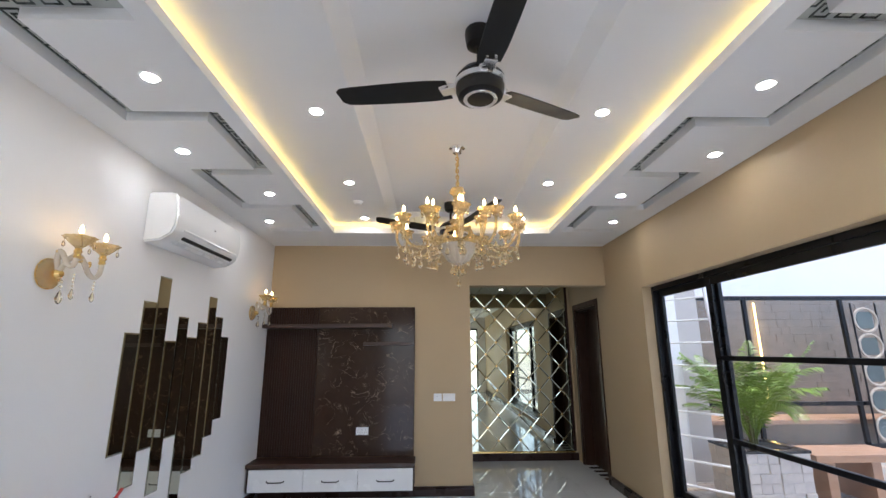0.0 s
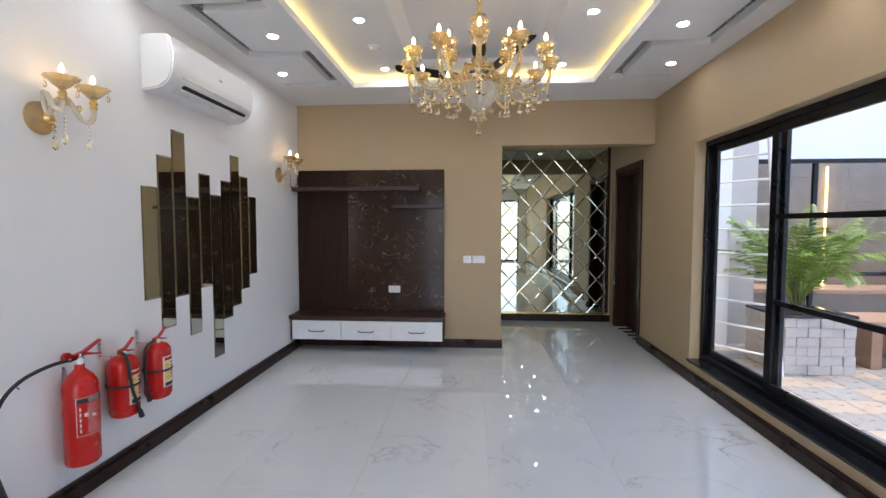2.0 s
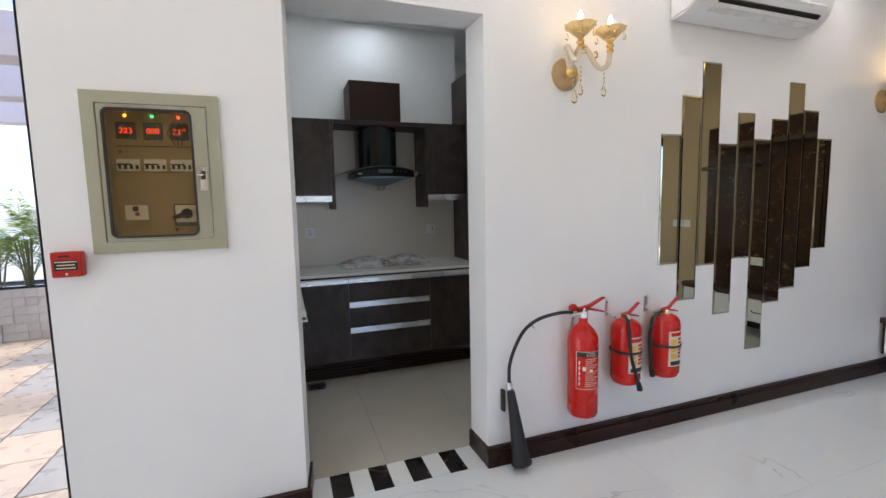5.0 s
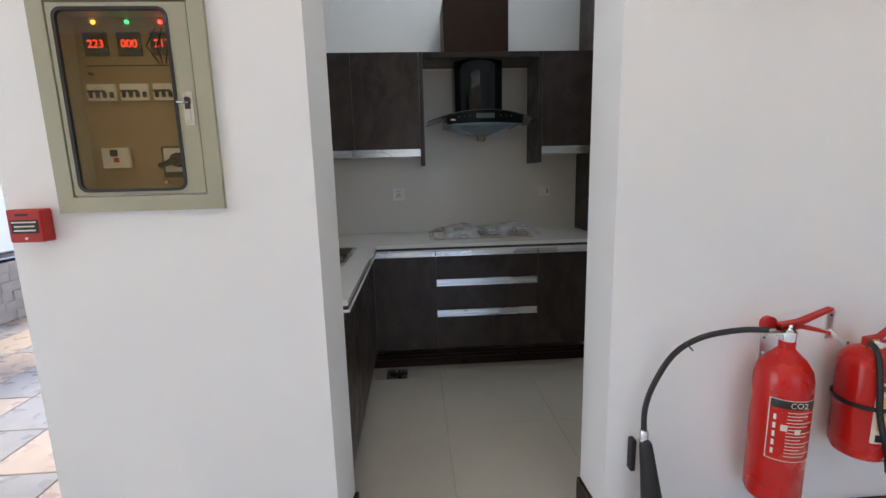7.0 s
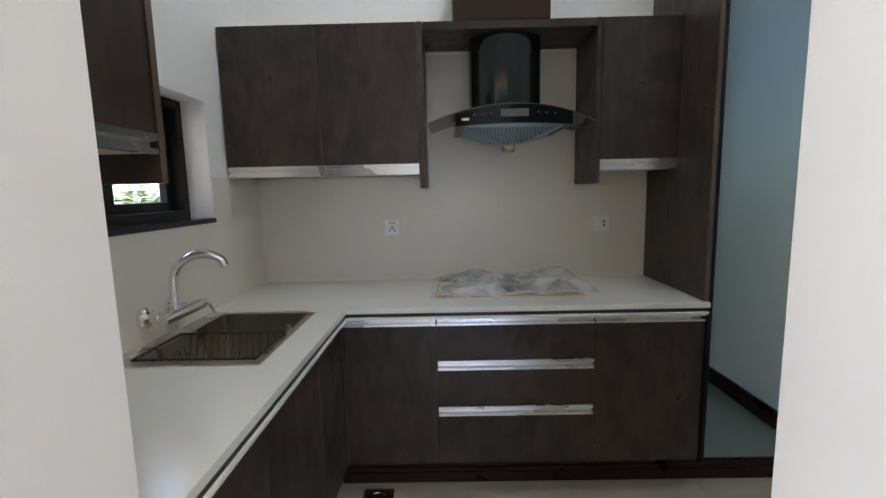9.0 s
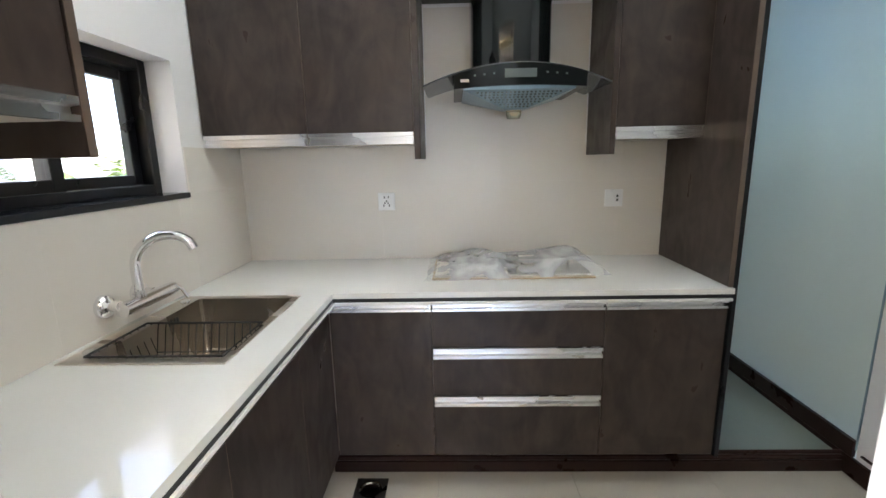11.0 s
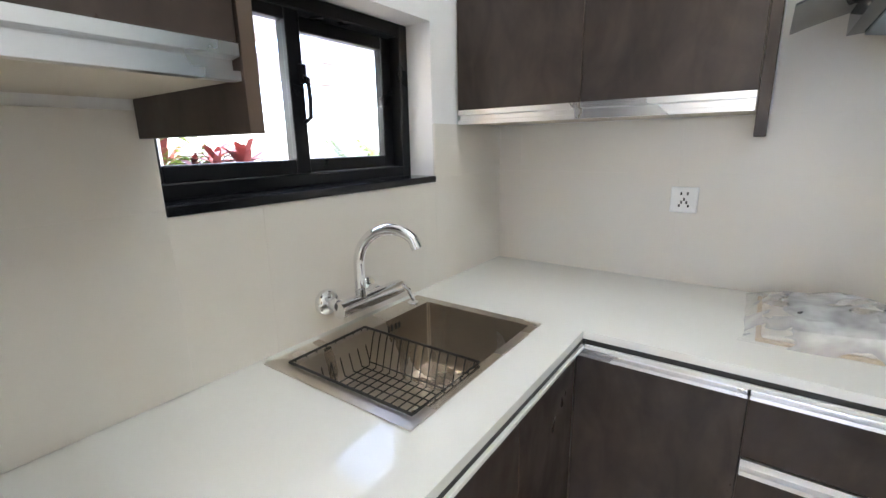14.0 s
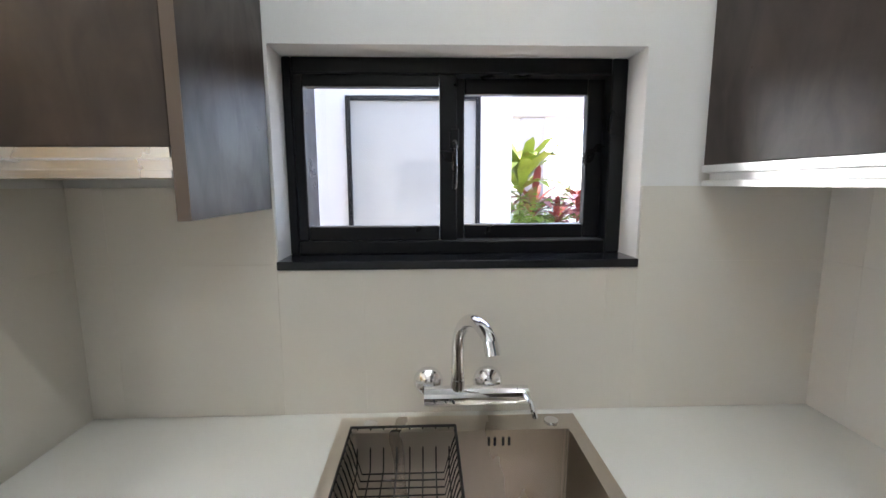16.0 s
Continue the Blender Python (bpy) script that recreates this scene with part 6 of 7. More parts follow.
bm.faces.new(rows_[-1])
fas = part("fascia", bm, M_HGLASS, hood, "glossy black control fascia", smooth=40)
part("display", box(nb(), -1.5635, YC - 0.060, 1.700, -1.5590, YC + 0.060, 1.732, 0.001), M_LCD, fas, "dark clock display")
for s in (-1, 1):
    for k in range(3):
        y = YC + s * (0.100 + 0.036 * k)
        part("touch_key", box(nb(), -1.5625, y - 0.004, 1.713 - 0.003 * k, -1.5600 - 0.001 * k, y + 0.004, 1.720 - 0.003 * k, 0.0006), M_LCD, fas, "small backlit touch mark")
part("maker_badge", box(nb(), -1.5675, YC - 0.226, 1.688, -1.5640, YC - 0.194, 1.698, 0.001), M_LABEL, fas, "small pale maker's badge")
bm = nb()
hi = [(-1.985, YC - 0.215), (-1.585, YC - 0.215), (-1.585, YC + 0.215), (-1.985, YC + 0.215)]
va = [bm.verts.new((*p, 1.690)) for p in hi]
vm = [bm.verts.new((*p, 1.662)) for p in hi]
vb = [bm.verts.new((-1.80, YC - 0.04, 1.600)), bm.verts.new((-1.72, YC - 0.04, 1.600)), bm.verts.new((-1.72, YC + 0.04, 1.600)), bm.verts.new((-1.80, YC + 0.04, 1.600))]
bm.faces.new(va)
bm.faces.new(vb)
for r0, r1 in ((va, vm), (vm, vb)):
    for k in range(4):
        bm.faces.new((r0[k], r0[(k + 1) % 4], r1[(k + 1) % 4], r1[k]))
fil = part("filter_tray", bm, M_HBLUE, hood, "steel filter tray with blue protective film", smooth=None)
bm = nb()
for r in range(1, 8):
    v = r / 8.5
    x, z, half = -1.585 - 0.135 * v + 0.0015, 1.662 - 0.062 * v - 0.0008, 0.195 - 0.165 * v
    m = int(half * 2 / 0.016)
    for k in range(m):
        y = YC + (k - (m - 1) / 2) * 0.016
        lathe(bm, [(0.0048, 0.0), (0.0, 0.0005)], 8, (x, y, z), "x")
tagged(part("filter_hole_field", bm, M_LCD, fil, "rows of round holes"), kind="stuff")
part("oil_cup", lathe(nb(), [(0.034, 0.599), (0.032, 0.580), (0.026, 0.566), (0.0, 0.564)], 18, (-1.76, YC, 1.0)), M_CRYS, hood, "clear plastic oil cup")

# cooktop under its plastic wrapping
hob = thing("cooktop", (-1.8, -0.19, 0.90), "gas cooktop still wrapped in clear plastic film", "cooktop")
HX0, HX1, HY0, HY1 = -2.00, -1.615, -0.53, 0.16
part("board", box(nb(), HX0, HY0, 0.9005, HX1, HY1, 0.908, 0.001), mat("raw_cardboard", (0.42, 0.31, 0.19), 0.8, vary=0.1), hob, "thin cardboard base")
part("plate", box(nb(), HX0 + 0.012, HY0 + 0.012, 0.9085, HX1 - 0.012, HY1 - 0.012, 0.920, 0.003), M_STEEL, hob, "steel plate")
for y, r in ((-0.38, 0.052), (-0.19, 0.036), (0.02, 0.052)):
    b = part("burner", lathe(nb(), [(r, 0.9205), (r, 0.930), (r * 0.75, 0.932), (r * 0.7, 0.936), (0.0, 0.937)], 20, (-1.85, y, 0)), M_RUB, hob, "black cast burner")
    bm = nb()
    for k in range(4):
        a = math.pi / 4 + k * math.pi / 2
        tube(bm, [(-1.85 + 0.02 * math.cos(a), y + 0.02 * math.sin(a), 0.940), (-1.85 + 0.10 * math.cos(a), y + 0.085 * math.sin(a), 0.940), (-1.85 + 0.105 * math.cos(a), y + 0.09 * math.sin(a), 0.921)], 0.005, 6)
    part("pan_support", bm, M_RUB, b)
for k in range(3):
    part("knob", lathe(nb(), [(0.019, 0.9205), (0.018, 0.938), (0.0, 0.940)], 14, (-1.66, -0.25 + 0.062 * k, 0)), M_RUB, hob, "black knob")
random.seed(23)
bm = nb()
GX, GY = 8, 15
gridv = []
for i in range(GX + 1):
    row = []
    for j in range(GY + 1):
        u, v = i / GX, j / GY
        x, y = HX0 - 0.025 + (HX1 - HX0 + 0.05) * u, HY0 - 0.03 + (HY1 - HY0 + 0.085) * v
        edge = min(u, 1 - u, v * 1.6, (1 - v) * 1.6) * 6
        h = 0.902 + 0.048 * min(1, edge) + 0.018 * v
        q = noise.noise(Vector((x * 9, y * 8, 1))) * 0.020 + random.uniform(-0.006, 0.006)
        ridge = 0.030 * max(0, 1 - abs((v - 0.85) * 4)) * (1 - u) + 0.022 * max(0, 1 - abs((v - 0.20 - 0.25 * u) * 7))
        row.append(bm.verts.new((x + q * 0.5, y + q, max(0.9025, h + (q + ridge) * min(1, edge)))))
    gridv.append(row)
for i in range(GX):
    for j in range(GY):
        bm.faces.new((gridv[i][j], gridv[i + 1][j], gridv[i + 1][j + 1], gridv[i][j + 1]))
bmesh.ops.solidify(bm, geom=bm.faces[:], thickness=0.0006)
film_ = part("plastic_film", bm, M_FILM, hob, "crumpled translucent plastic film", smooth=14)
film_.visible_shadow = False

# sink
sink = thing("kitchen_sink", (-1.13, -1.25, 0.90), "brushed steel single-bowl sink set in the worktop", "sink")
bm = nb()
OX0, OX1, OY0, OY1 = -1.420, -0.840, -1.475, -1.025
z = 0.9012
box(bm, OX0, OY0, z, SX0 + 0.004, OY1, z + 0.003)
box(bm, SX1 - 0.004, OY0, z, OX1, OY1, z + 0.003)
box(bm, SX0 + 0.004, OY0, z, SX1 - 0.004, -1.405, z + 0.003)
box(bm, SX0 + 0.004, SY1 - 0.004, z, SX1 - 0.004, OY1, z + 0.003)
part("rim", bm, M_STEEL, sink)
bm = nb()
BX0, BX1, BY0, BY1 = SX0 + 0.004, SX1 - 0.004, -1.405, SY1 - 0.004
top_, bot_ = [], []
for cxx, cyy, a0 in ((BX1 - 0.012, BY1 - 0.012, 0), (BX0 + 0.012, BY1 - 0.012, 90), (BX0 + 0.012, BY0 + 0.012, 180), (BX1 - 0.012, BY0 + 0.012, 270)):
    for k in range(4):
        a = radians(a0 + 30 * k)
        top_.append((cxx + 0.012 * math.cos(a), cyy + 0.012 * math.sin(a)))
r1 = [bm.verts.new((*p, 0.903)) for p in top_]
ccx, ccy = (BX0 + BX1) / 2, (BY0 + BY1) / 2
r2 = [bm.verts.new((ccx + (p[0] - ccx) * 0.985, ccy + (p[1] - ccy) * 0.985, 0.715)) for p in top_]
r3 = [bm.verts.new((ccx + (p[0] - ccx) * 0.955, ccy + (p[1] - ccy) * 0.945, 0.700)) for p in top_]
r4 = [bm.verts.new((ccx + (p[0] - ccx) * 0.18, ccy + (p[1] - ccy) * 0.22, 0.694)) for p in top_]
for a, b in ((r1, r2), (r2, r3), (r3, r4)):
    for k in range(len(a)):
        bm.faces.new((a[k], a[(k + 1) % len(a)], b[(k + 1) % len(b)], b[k]))
bm.faces.new(r4)
part("bowl", bm, M_STEEL, sink, smooth=40)
part("drain", lathe(nb(), [(0.045, 0.6955), (0.040, 0.699), (0.020, 0.697), (0.0, 0.6975)], 20, (ccx, ccy, 0)), M_CHROME, sink, "chrome drain strainer")
for k in range(4):
    x = -1.245 + (0, 0.014, 0.034, 0.048)[k]
    part("overflow_slot", box(nb(), x - 0.003, BY0 - 0.001, 0.866, x + 0.003, BY0 + 0.0035, 0.886, 0.001), M_DARK, sink)
for x in (-0.915, -1.355):
    part("hole_cover", lathe(nb(), [(0.018, 0.9043), (0.017, 0.908), (0.0, 0.909)], 18, (x, -1.440, 0)), M_CHROME, sink, "round steel hole cover")

# wire basket
bask = thing("dish_basket", (-0.995, -1.235, 0.83), "black wire dish basket hung over the sink bowl", "basket")
RX0, RX1, RY0, RY1, RZ, RB = -1.118, -0.872, -1.420, -1.048, 0.910, 0.815
part("rim", tube(nb(), [(RX0, RY0, RZ), (RX1, RY0, RZ), (RX1, RY1, RZ), (RX0, RY1, RZ), (RX0, RY0, RZ)], 0.0035, 6), M_WIRE, bask)
inset = 0.028
for k in range(15):
    y = RY0 + (RY1 - RY0) * (k + 0.5) / 15
    part("wire", tube(nb(), [(RX0, y, RZ), (RX0 + 0.008, y, RZ - 0.02), (RX0 + inset, y, RB), (RX1 - inset, y, RB), (RX1 - 0.008, y, RZ - 0.02), (RX1, y, RZ)], 0.0019, 5), M_WIRE, bask)
for k in range(8):
    x = RX0 + (RX1 - RX0) * (k + 0.5) / 8
    part("wire", tube(nb(), [(x, RY0, RZ), (x, RY0 + 0.008, RZ - 0.02), (x, RY0 + inset, RB + 0.003), (x, RY1 - inset, RB + 0.003), (x, RY1 - 0.008, RZ - 0.02), (x, RY1, RZ)], 0.0019, 5), M_WIRE, bask)

# tap
tap = thing("kitchen_tap", (-1.13, KS + 0.008, 0.99), "chrome wall-mounted mixer tap with swan neck", "tap")
W = KS + 0.0085
for x in (-1.055, -1.205):
    part("wall_flange", lathe(nb(), [(0.036, W), (0.037, W + 0.006), (0.035, W + 0.014), (0.029, W + 0.021), (0.020, W + 0.025), (0.016, W + 0.028), (0.016, W + 0.055), (0.0, W + 0.055)], 32, (x, 0, 0.988), "y"), M_CHROME, tap)
bodyt = part("mixer_body", tube(nb(), [(-1.045, W + 0.065, 0.978), (-1.266, W + 0.065, 0.978)], 0.0230, 24), M_CHROME, tap)
part("lever_cap", tube(nb(), [(-1.2675, W + 0.065, 0.978), (-1.294, W + 0.065, 0.978)], 0.0215, 24), M_CHROME, tap)
part("lever", tube(nb(), [(-1.284, W + 0.078, 0.988), (-1.296, W + 0.095, 0.972), (-1.304, W + 0.108, 0.938)], 0.0085, 10, 0.006), M_CHROME, tap)
neck = [(-1.125, W + 0.067, 0.99), (-1.125, W + 0.067, 1.05)]
for k in range(0, 13):
    a = math.pi - math.pi * 0.72 * k / 12
    q = 0.096 + 0.096 * math.cos(a)
    neck.append((-1.125 - q * 0.36, W + 0.067 + q * 0.93, 1.09 + 0.098 * math.sin(a)))
neck.append((neck[-1][0] - 0.003, neck[-1][1] + 0.008, neck[-1][2] - 0.018))
part("spout", tube(nb(), neck, 0.0150, 16), M_CHROME, tap, smooth=60)
part("spout_collar", lathe(nb(), [(0.0165, 0.995), (0.0165, 1.020), (0.0150, 1.022)], 18, (-1.125, W + 0.067, 0)), M_CHROME, tap)
part("aerator", tube(nb(), [neck[-2], (neck[-1][0] - 0.001, neck[-1][1] + 0.003, neck[-1][2] - 0.008)], 0.0160, 16), M_CHROME, tap)

# sockets over the worktop
wall_plate("power_socket", "x", -0.776, 0, 1.199, 0.086, 0.090, KB + 0.009, "white five-hole power socket on ivory tiles", "socket",
           [(u - 0.003, v - 0.005, u + 0.003, v + 0.005, 0.0004, M_DARK, "pin_slot") for u, v in ((-0.010, 0.022), (0.010, 0.022), (0.0, 0.002), (-0.014, -0.020), (0.014, -0.020), (-0.008, -0.008), (0.008, -0.008))])
wall_plate("power_socket", "x", 0.368, 0, 1.197, 0.090, 0.086, KB + 0.009, "white two-hole power socket on ivory tiles", "socket",
           [(0.012, v - 0.006, 0.022, v + 0.006, 0.0004, M_DARK, "pin_slot") for v in (-0.010, 0.010)] + [(-0.043, -0.042, -0.001, 0.042, 0.0012, M_PLAST, "rocker")])

# floor drain
dr = thing("floor_drain", (-1.455, -0.815, 0), "square steel floor drain with a round grate", "floor drain")
DRX, DRY = -1.470, -0.815
part("plate", box(nb(), DRX - 0.070, DRY - 0.070, -0.002, DRX + 0.070, DRY + 0.070, 0.0015, 0.001), mat("dark_steel", (0.10, 0.095, 0.09), 0.3, 0.9), dr)
part("ring", lathe(nb(), [(0.048, 0.0017), (0.050, 0.005), (0.040, 0.006), (0.036, 0.0025)], 24, (DRX, DRY, 0)), M_CHROME, dr)
bm = nb()
for k in range(5):
    box(bm, DRX - 0.034, DRY - 0.028 + 0.013 * k, 0.0018, DRX + 0.034, DRY - 0.022 + 0.013 * k, 0.004)
part("grate", bm, M_CHROME, dr)

# ---- courtyard and garden ----
def frond(bm, base, yaw, length, lift, droop, n=20, width=0.013, leaf=0.20):
    """A feather leaf: an arching rib with narrow leaflets on both sides."""
    d = Vector((math.cos(yaw), math.sin(yaw), 0))
    pts = [Vector(base) + d * (length * u * (1 - 0.15 * u)) + Vector((0, 0, lift * u - droop * u * u)) for u in [k / n for k in range(n + 1)]]
    tube(bm, pts, 0.006, 4, 0.0015)
    side = Vector((-d.y, d.x, 0))
    for k in range(3, n):
        f = (pts[k] - pts[k - 1]).normalized()
        ln = leaf * math.sin(math.pi * (0.12 + 0.83 * k / n)) * random.uniform(0.85, 1.1)
        for s in (-1, 1):
            tip = pts[k] + (side * s * 0.80 + f * 0.75).normalized() * ln + Vector((0, 0, -ln * random.uniform(0.25, 0.55)))
            mid = pts[k].lerp(tip, 0.45) + Vector((0, 0, 0.02))
            w = f * width
            v = [bm.verts.new(p) for p in (pts[k], mid + w, tip, mid - w)]
            bm.faces.new(v)


def palm(x, y, z, n, size, label):
    t = thing("areca_palm", (x, y, z), label, "palm plant")
    bm = nb()
    for k in range(9):
        a = random.uniform(0, 6.28)
        r = random.uniform(0.0, 0.07)
        tube(bm, [(r * math.cos(a), r * math.sin(a), 0), (r * 1.5 * math.cos(a), r * 1.5 * math.sin(a), 0.25 * size), (r * 2.4 * math.cos(a), r * 2.4 * math.sin(a), 0.55 * size)], 0.012, 6, 0.007)
    part("stems", bm, M_STEM, t, "slender green canes", world_space=False)
    bm = nb()
    for k in range(n):
        a = 2 * math.pi * k / n + random.uniform(-0.3, 0.3)
        L = random.uniform(0.45, 0.85) * size
        frond(bm, (0.05 * math.cos(a), 0.05 * math.sin(a), random.uniform(0.08, 0.38) * size), a, L, random.uniform(0.85, 1.45) * size, random.uniform(0.40, 0.80) * size, n=30, width=0.008, leaf=0.22 * size)
    tagged(part("fronds", bm, M_LEAF, t, "arching feathered leaves", world_space=False), kind="stuff")
    return t


def broad_plant(x, y, z, size, n, material, label):
    """A plant with broad lance-shaped leaves in a rosette on a thin stem."""
    t = thing("cordyline_plant", (x, y, z), label, "garden plant", "garden plants")
    part("stem", tube(nb(), [(0, 0, 0), (0.01, 0.01, 0.3 * size), (0.0, 0.02, 0.6 * size)], 0.012, 6, 0.008), M_STEM, t, world_space=False)
    bm = nb()
    for k in range(n):
        a, up = random.uniform(0, 6.28), random.uniform(0.1, 1.2)
        L = random.uniform(0.28, 0.45) * size
        d = Vector((math.cos(a) * math.cos(up), math.sin(a) * math.cos(up), math.sin(up)))
        s = Vector((-math.sin(a), math.cos(a), 0)) * 0.034 * size
        o = Vector((0, 0.02, random.uniform(0.40, 0.62) * size))
        sag = Vector((0, 0, -0.12 * size))
        rows_ = [(o, 0.25), (o + d * L * 0.4, 1.0), (o + d * L * 0.75 + sag * 0.4, 0.8), (o + d * L + sag, 0.05)]
        vs_ = [(bm.verts.new(p - s * w), bm.verts.new(p + Vector((0, 0, -0.012)) * w), bm.verts.new(p + s * w)) for p, w in rows_]
        for a0, b0 in zip(vs_, vs_[1:]):
            bm.faces.new((a0[0], a0[1], b0[1], b0[0]))
            bm.faces.new((a0[1], a0[2], b0[2], b0[1]))
    tagged(part("leaves", bm, material, t, world_space=False), kind="stuff")


def stone_planter(x0, y0, x1, y1, h, faces, label):
    """A planter faced with uneven split stones, with a dark coping and soil."""
    t = thing("stone_planter", ((x0 + x1) / 2, (y0 + y1) / 2, 0), label, "planter")
    part("core", box(nb(), x0 + 0.012, y0 + 0.012, 0, x1 - 0.012, y1 - 0.012, h - 0.03), M_STOW, t)
    bm = nb()
    for a, b, c, d in ((x0 - 0.02, y0 - 0.02, x1 + 0.02, y0 + 0.07), (x0 - 0.02, y1 - 0.07, x1 + 0.02, y1 + 0.02), (x0 - 0.02, y0 + 0.07, x0 + 0.07, y1 - 0.07), (x1 - 0.07, y0 + 0.07, x1 + 0.02, y1 - 0.07)):
        box(bm, a, b, h - 0.03, c, d, h)
    part("coping", bm, M_GRAN, t, "dark stone coping")
    part("soil", box(nb(), x0 + 0.07, y0 + 0.07, h - 0.028, x1 - 0.07, y1 - 0.07, h - 0.012), M_SOIL, t)
    protos = [mesh("stone", box(nb(), -0.058, -0.012 - p, -0.048, 0.058, 0.012, 0.048, 0.003), M_STOW) for p in (0.004, 0.012, 0.020)]
    rows_ = int((h - 0.03) / 0.098)
    for f in faces:
        L = (x1 - x0) if f in "sn" else (y1 - y0)
        n = max(1, round(L / 0.118))
        for r in range(rows_):
            for k in range(n):
                u = (k + 0.5) * L / n
                ob = new("stone", protos[random.randrange(3)])
                zz = 0.05 + 0.098 * r
                ob.matrix_world = {"s": pose(x0 + u, y0, zz), "n": pose(x0 + u, y1, zz, 0, 0, 180), "w": pose(x0, y0 + u, zz, 0, 0, -90), "e": pose(x1, y0 + u, zz, 0, 0, 90)}[f] @ Matrix.Diagonal((L / n / 0.118, 1, 1, 1))
                ob.matrix_world.translation -= t.location
                ob.location = ob.matrix_world.translation
                ob.parent = t
    return t


random.seed(5)
stone_planter(5.48, 3.09, 6.18, 3.69, 0.62, "sw", "cream split-stone planter with a dark coping")
palm(5.81, 3.38, 0.608, 46, 1.0, "green areca palm in the stone planter")
ladder = thing("ladder", (5.0, 2.9, 0), "white painted ladder leaning in the courtyard", "ladder")
lx = [((4.99, 3.52, 0.0), (5.04, 3.69, 2.75)), ((5.42, 3.00, 0.0), (5.31, 3.20, 2.75))]
for a, b in lx:
    part("rail", tube(nb(), [a, b], 0.020, 8), M_WPAINT, ladder)
for k in range(10):
    u = (k + 0.7) / 10.4
    part("rung", tube(nb(), [Vector(lx[0][0]).lerp(Vector(lx[0][1]), u), Vector(lx[1][0]).lerp(Vector(lx[1][1]), u)], 0.013, 6), M_WPAINT, ladder)
bench = thing("garden_bench", (6.96, 3.55, 0), "teak garden bench with slab legs", "bench")
for k in range(5):
    part("seat_plank", box(nb(), 6.40, 3.26 + 0.112 * k, 0.445, 7.52, 3.26 + 0.112 * k + 0.1105, 0.525, 0.004), M_TEAK, bench)
for x in (6.52, 7.05):
    part("leg", box(nb(), x, 3.29, 0.0, x + 0.11, 3.78, 0.444, 0.004), M_TEAK, bench)

# courtyard walls
bm = nb()
box(bm, ROOM_E + 0.2, 4.25, 0, 5.87, 4.40, 4.2)
structure("wall_courtyard_pillar", bm, mat("warm_grey_plaster", (0.50, 0.46, 0.42), 0.8, vary=0.06, fine=120, bump=0.1), "warm grey plastered pillar of the house", "wall")
bm = nb()
box(bm, 5.87, 6.9, -0.02, 13.0, 7.1, 2.75)
cw = structure("wall_courtyard", bm, M_STOB, "brown stone-clad courtyard wall", "wall")
bm = nb()
random.seed(8)
for r in range(18):
    x = 6.0 + (0.0 if r % 2 else -0.12)
    while x < 11.6:
        w = random.choice((0.18, 0.24, 0.30))
        box(bm, x, 6.86 - random.uniform(0, 0.012), 0.02 + 0.15 * r, x + w - 0.002, 6.90, 0.02 + 0.15 * r + 0.148)
        x += w
tagged(new("cladding_stones", mesh("cladding_stones", bm, M_STOB)), "rough brown cladding stones of the courtyard wall", "stone cladding", "", "stuff")
# white wall added to stand in for the overbright area above the courtyard
bm = nb()
box(bm, 5.87, 7.1, -0.02, 14.0, 7.3, 5.4)
structure("wall_backdrop", bm, M_WHITE, "tall white wall standing in for the bright backdrop", "wall")
scr = thing("glass_screen", (8.4, 6.0, 0), "black framed glass screen across the courtyard", "glass screen")
for x in (6.35, 7.78, 9.59, 11.6):
    part("post", box(nb(), x, 5.97, 0, x + 0.07, 6.03, 2.63, 0.003), M_BLACK, scr)
for z in (0.02, 0.72, 2.56):
    part("beam", box(nb(), 6.35, 5.965, z, 11.67, 6.035, z + 0.07, 0.003), M_BLACK, scr)
for a, b in ((6.42, 7.78), (7.85, 9.59), (9.66, 11.6)):
    pane(nb(), a, 5.995, 0.09, b, 6.001, 2.56, scr)
bm = nb()
box(bm, 8.61, 6.80, 0.3, 8.618, 6.84, 2.6)
solid("wall_light_strip", bm, M_LED, "warm light strip upright on the stone wall", "light strip")
ledge = solid("wall_ledge", box(nb(), 7.0, 6.1, 0.40, 11.0, 6.80, 0.47, 0.004), M_TEAK, "brown wooden ledge along the stone wall", "ledge")
solid("ledge_base", box(nb(), 7.05, 6.3, -0.02, 10.9, 6.78, 0.398), M_STOB, "dark stone base under the ledge", "plinth")
rs = thing("round_metal_screen", (9.95, 5.9, 0), "metal garden screen with stacked rings", "garden screen")
for k in range(5):
    bm = nb()
    c = (9.95, 5.90, 0.35 + 0.46 * k)
    tube(bm, [(c[0] + 0.21 * math.cos(a), c[1], c[2] + 0.21 * math.sin(a)) for a in [2 * math.pi * i / 28 for i in range(29)]], 0.022, 8, caps=False)
    part("ring", bm, mat("pale_bronze", (0.42, 0.35, 0.27), 0.4, 0.3) if k == 0 else bpy.data.materials["pale_bronze"], rs)
    part("infill", box(nb(), c[0] - 0.15, c[1] + 0.012, c[2] - 0.15, c[0] + 0.15, c[1] + 0.02, c[2] + 0.15, 0.003), M_LCD, rs)
part("post", tube(nb(), [(9.72, 5.9, 0), (9.72, 5.9, 2.5)], 0.015, 8), M_BLACK, rs)
part("post", tube(nb(), [(10.18, 5.9, 0), (10.18, 5.9, 2.5)], 0.015, 8), M_BLACK, rs)

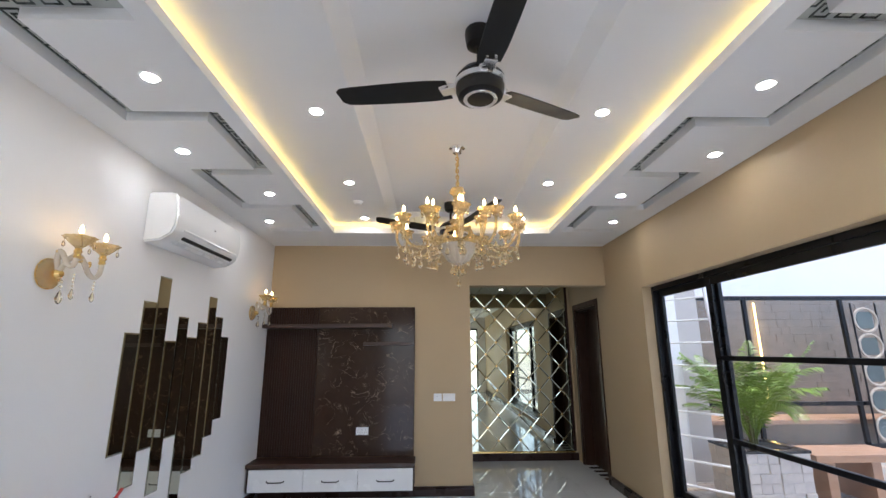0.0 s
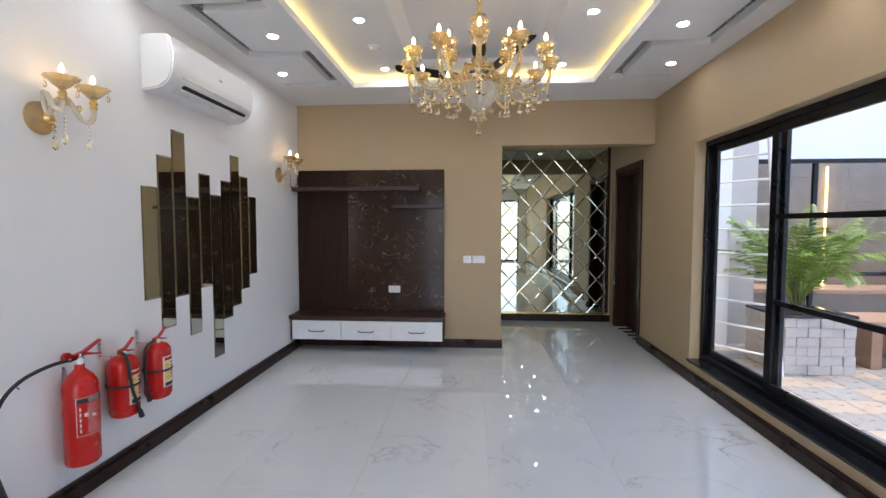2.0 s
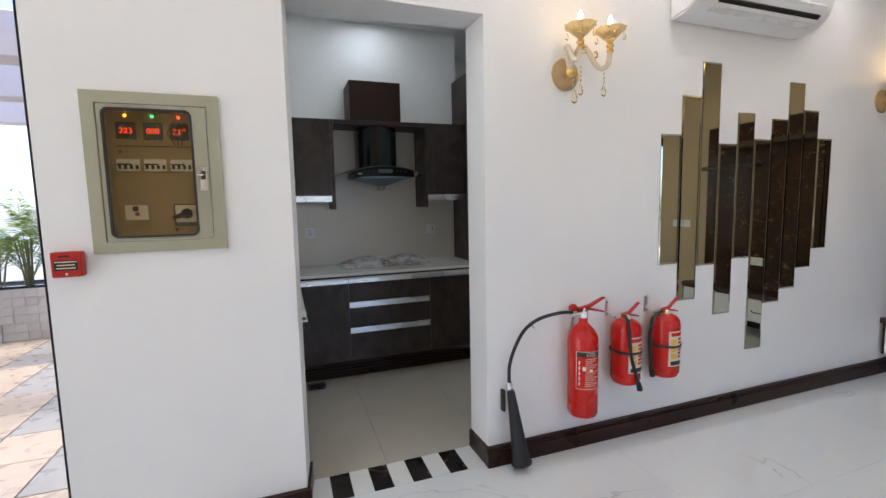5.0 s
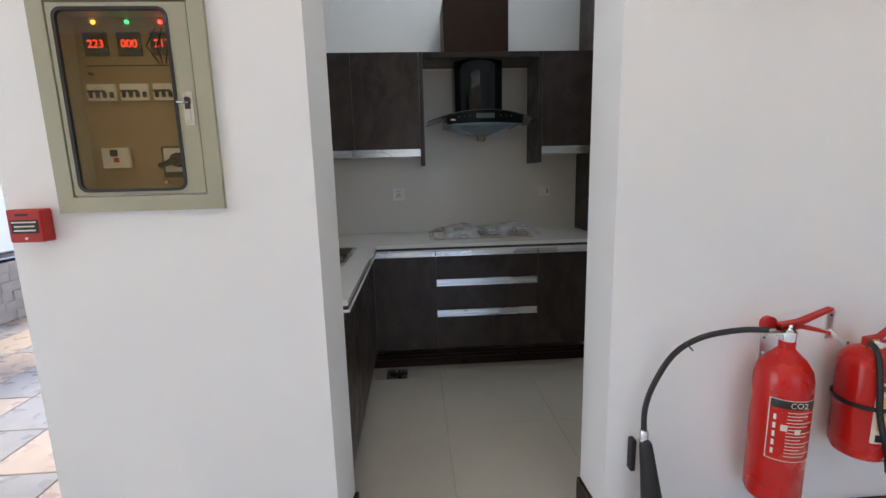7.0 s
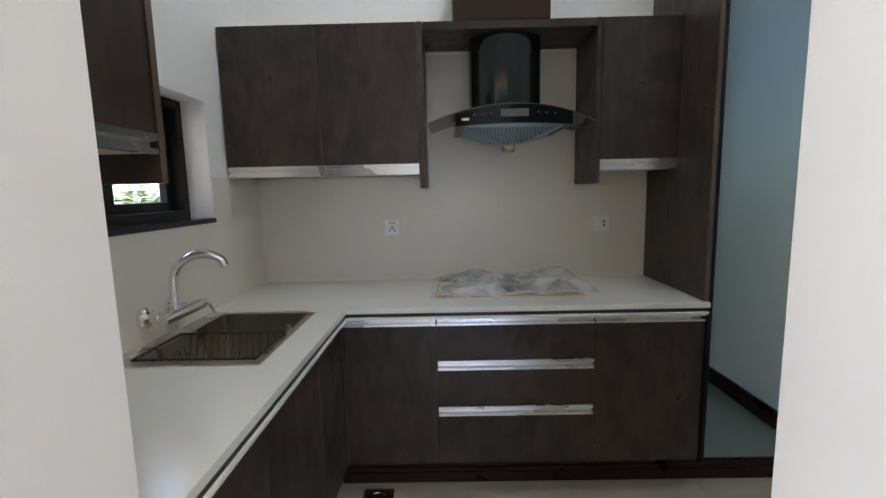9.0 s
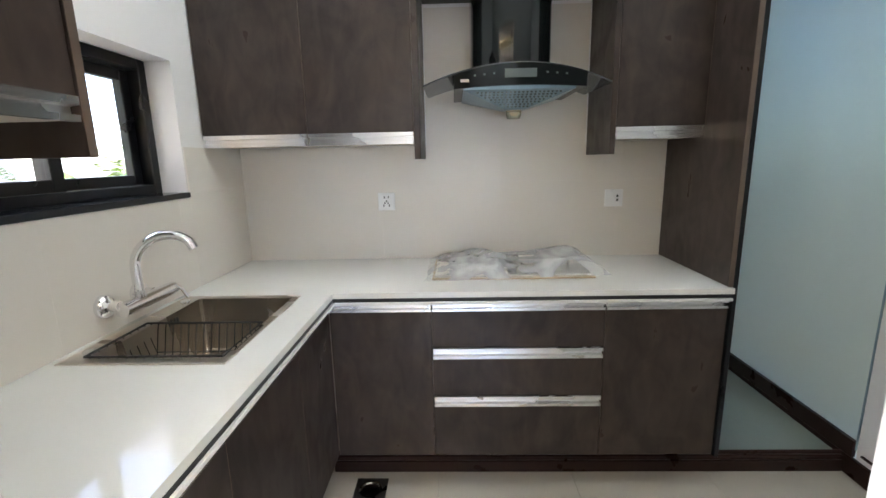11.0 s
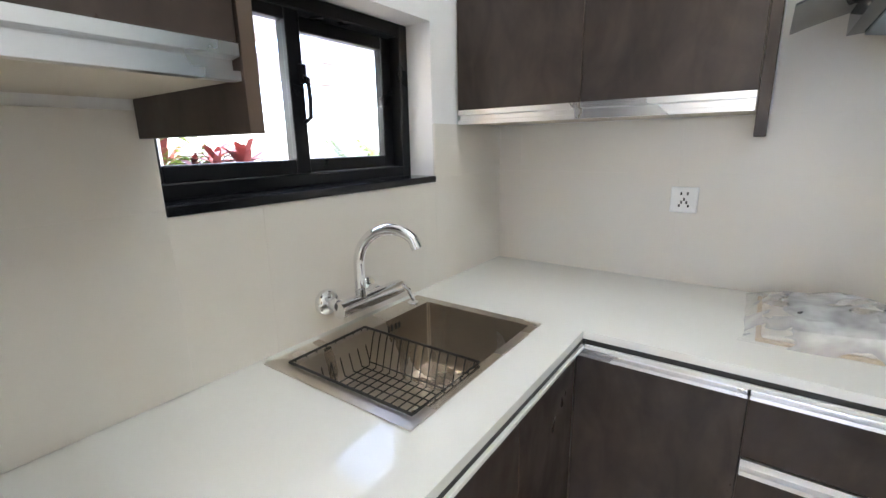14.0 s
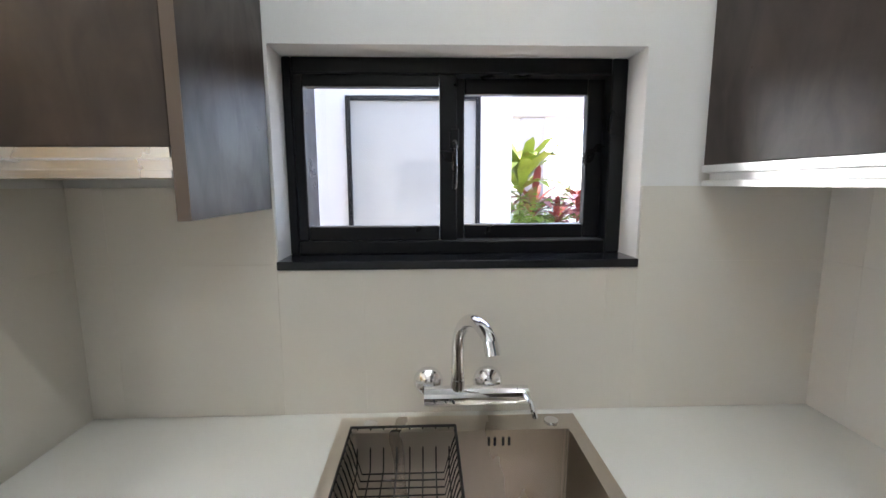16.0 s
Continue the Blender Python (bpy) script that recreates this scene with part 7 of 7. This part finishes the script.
# garden court outside the kitchen window
bm = nb()
box(bm, -1.72, -4.15, -0.02, KW - 0.001, -3.95, 3.2)
structure("wall_garden", bm, M_WHITE, "white plastered wall across the garden court", "wall")
gw = thing("window_4", (-0.65, -3.95, 0.2), "fixed glass window in a thin dark frame", "window", kind="structure")
for a, b, c, d in ((-1.47, 0.25, -1.435, 2.14), (-0.48, 0.25, -0.445, 2.14), (-1.434, 0.25, -0.481, 0.285), (-1.434, 2.105, -0.481, 2.14)):
    bar(gw, a, -3.949, b, c, -3.90, d)
# opaque pane; the whitish reflection in the glass is its flat colour
part("pane", box(nb(), -1.435, -3.949, 0.28, -0.48, -3.93, 2.11), mat("painted_reflection_pane", (0.36, 0.37, 0.36), 0.1, vary=0.05, coat=0.5), gw, "opaque pale pane, its whitish reflection painted on")
bm = nb()
box(bm, -7.0, -7.2, -0.02, -6.8, 3.0, 1.15)
box(bm, -6.8, -7.2, -0.02, KW, -7.0, 1.15)
structure("wall_boundary", bm, M_WHITE, "white boundary wall of the garden", "wall")
perg = thing("pergola", (-3.0, -4.0, 2.5), "pinkish plastered pergola beams over the garden court", "pergola")
for x in (-4.6, -3.2, -1.9):
    part("beam", box(nb(), x, -6.2, 2.45, x + 0.22, KS - 0.21, 2.75, 0.01), M_PINK, perg)
part("cross_beam", box(nb(), -4.9, -5.6, 2.20, KW - 0.01, -5.35, 2.449, 0.01), M_PINK, perg)
part("column", box(nb(), -2.36, -5.58, -0.02, -2.10, -5.37, 2.199, 0.01), M_PINK, perg)
part("column", box(nb(), -4.75, -5.58, -0.02, -4.50, -5.37, 2.199, 0.01), M_PINK, perg)
stone_planter(-4.6, -4.7, -4.1, -1.9, 0.62, "e", "long split-stone planter along the garden")
stone_planter(-3.8, -5.2, -1.75, -4.75, 0.62, "n", "split-stone planter under the pergola")
random.seed(11)
for x, y, s in ((-4.35, -2.3, 1.0), (-4.3, -3.0, 1.25), (-2.38, -4.95, 0.85), (-2.62, -5.0, 1.15), (-2.9, -4.95, 1.1), (-2.16, -5.02, 1.2)):
    broad_plant(x, y, 0.608, s, 30, M_LEAFR, "red-leaved cordyline in the stone planter")
broad_plant(-2.00, -4.90, 0.608, 1.75, 36, M_LEAFY, "yellow-green cordyline in the garden planter")
for x, y, s in ((-4.3, -2.65, 0.8), (-4.4, -3.5, 0.85), (-4.32, -3.80, 0.95), (-4.40, -4.15, 0.8), (-4.28, -4.45, 0.7), (-1.92, -4.92, 0.8), (-2.2, -5.05, 0.75)):
    palm(x, y, 0.608, 14, s, "young feathery palm in the garden planter")

# ---- floor and paving pieces ----
pieces("floor_tile", floor, grid_cells(0.0, ROOM_E, ROOM_S, ALC_N - 0.03, 0.8, 1.6, -0.04, 0.75), M_FLOOR, -0.012, 0.0)
pieces("floor_tile", floor_kitchen, grid_cells(KB, KW, KS, KN, 0.6, 0.6, -0.81, -0.52), M_KFLOOR, -0.012, 0.0)
a_cells, b_cells = [], []
for i, c in enumerate(grid_cells(ROOM_E + 0.2, 9.0, 0.6, 6.0, 0.30, 0.30, ROOM_E + 0.2, 0.6)):
    ij = (int((c[0] - ROOM_E) / 0.30), int((c[1] + 9) / 0.30))
    (a_cells if (ij[0] + 2 * ij[1]) % 4 in (0, 1) else b_cells).append(c)
pieces("paving_tile", court, a_cells, M_PAVA, -0.02, 0.0, 0.004, 0.003)
pieces("paving_tile", court, b_cells, M_PAVB, -0.02, 0.0, 0.004, 0.003)
a_cells, b_cells = [], []
for c in grid_cells(-4.1, -0.22, -4.75, KS - 0.2, 0.40, 0.40, -0.22, -4.75):
    ij = (int((c[0] + 9) / 0.40), int((c[1] + 9) / 0.40))
    (a_cells if (ij[0] + 2 * ij[1]) % 4 in (0, 1) else b_cells).append(c)
pieces("paving_tile", court2, a_cells, M_PAVA, -0.02, 0.0, 0.004, 0.003)
pieces("paving_tile", court2, b_cells, M_PAVB, -0.02, 0.0, 0.004, 0.003)
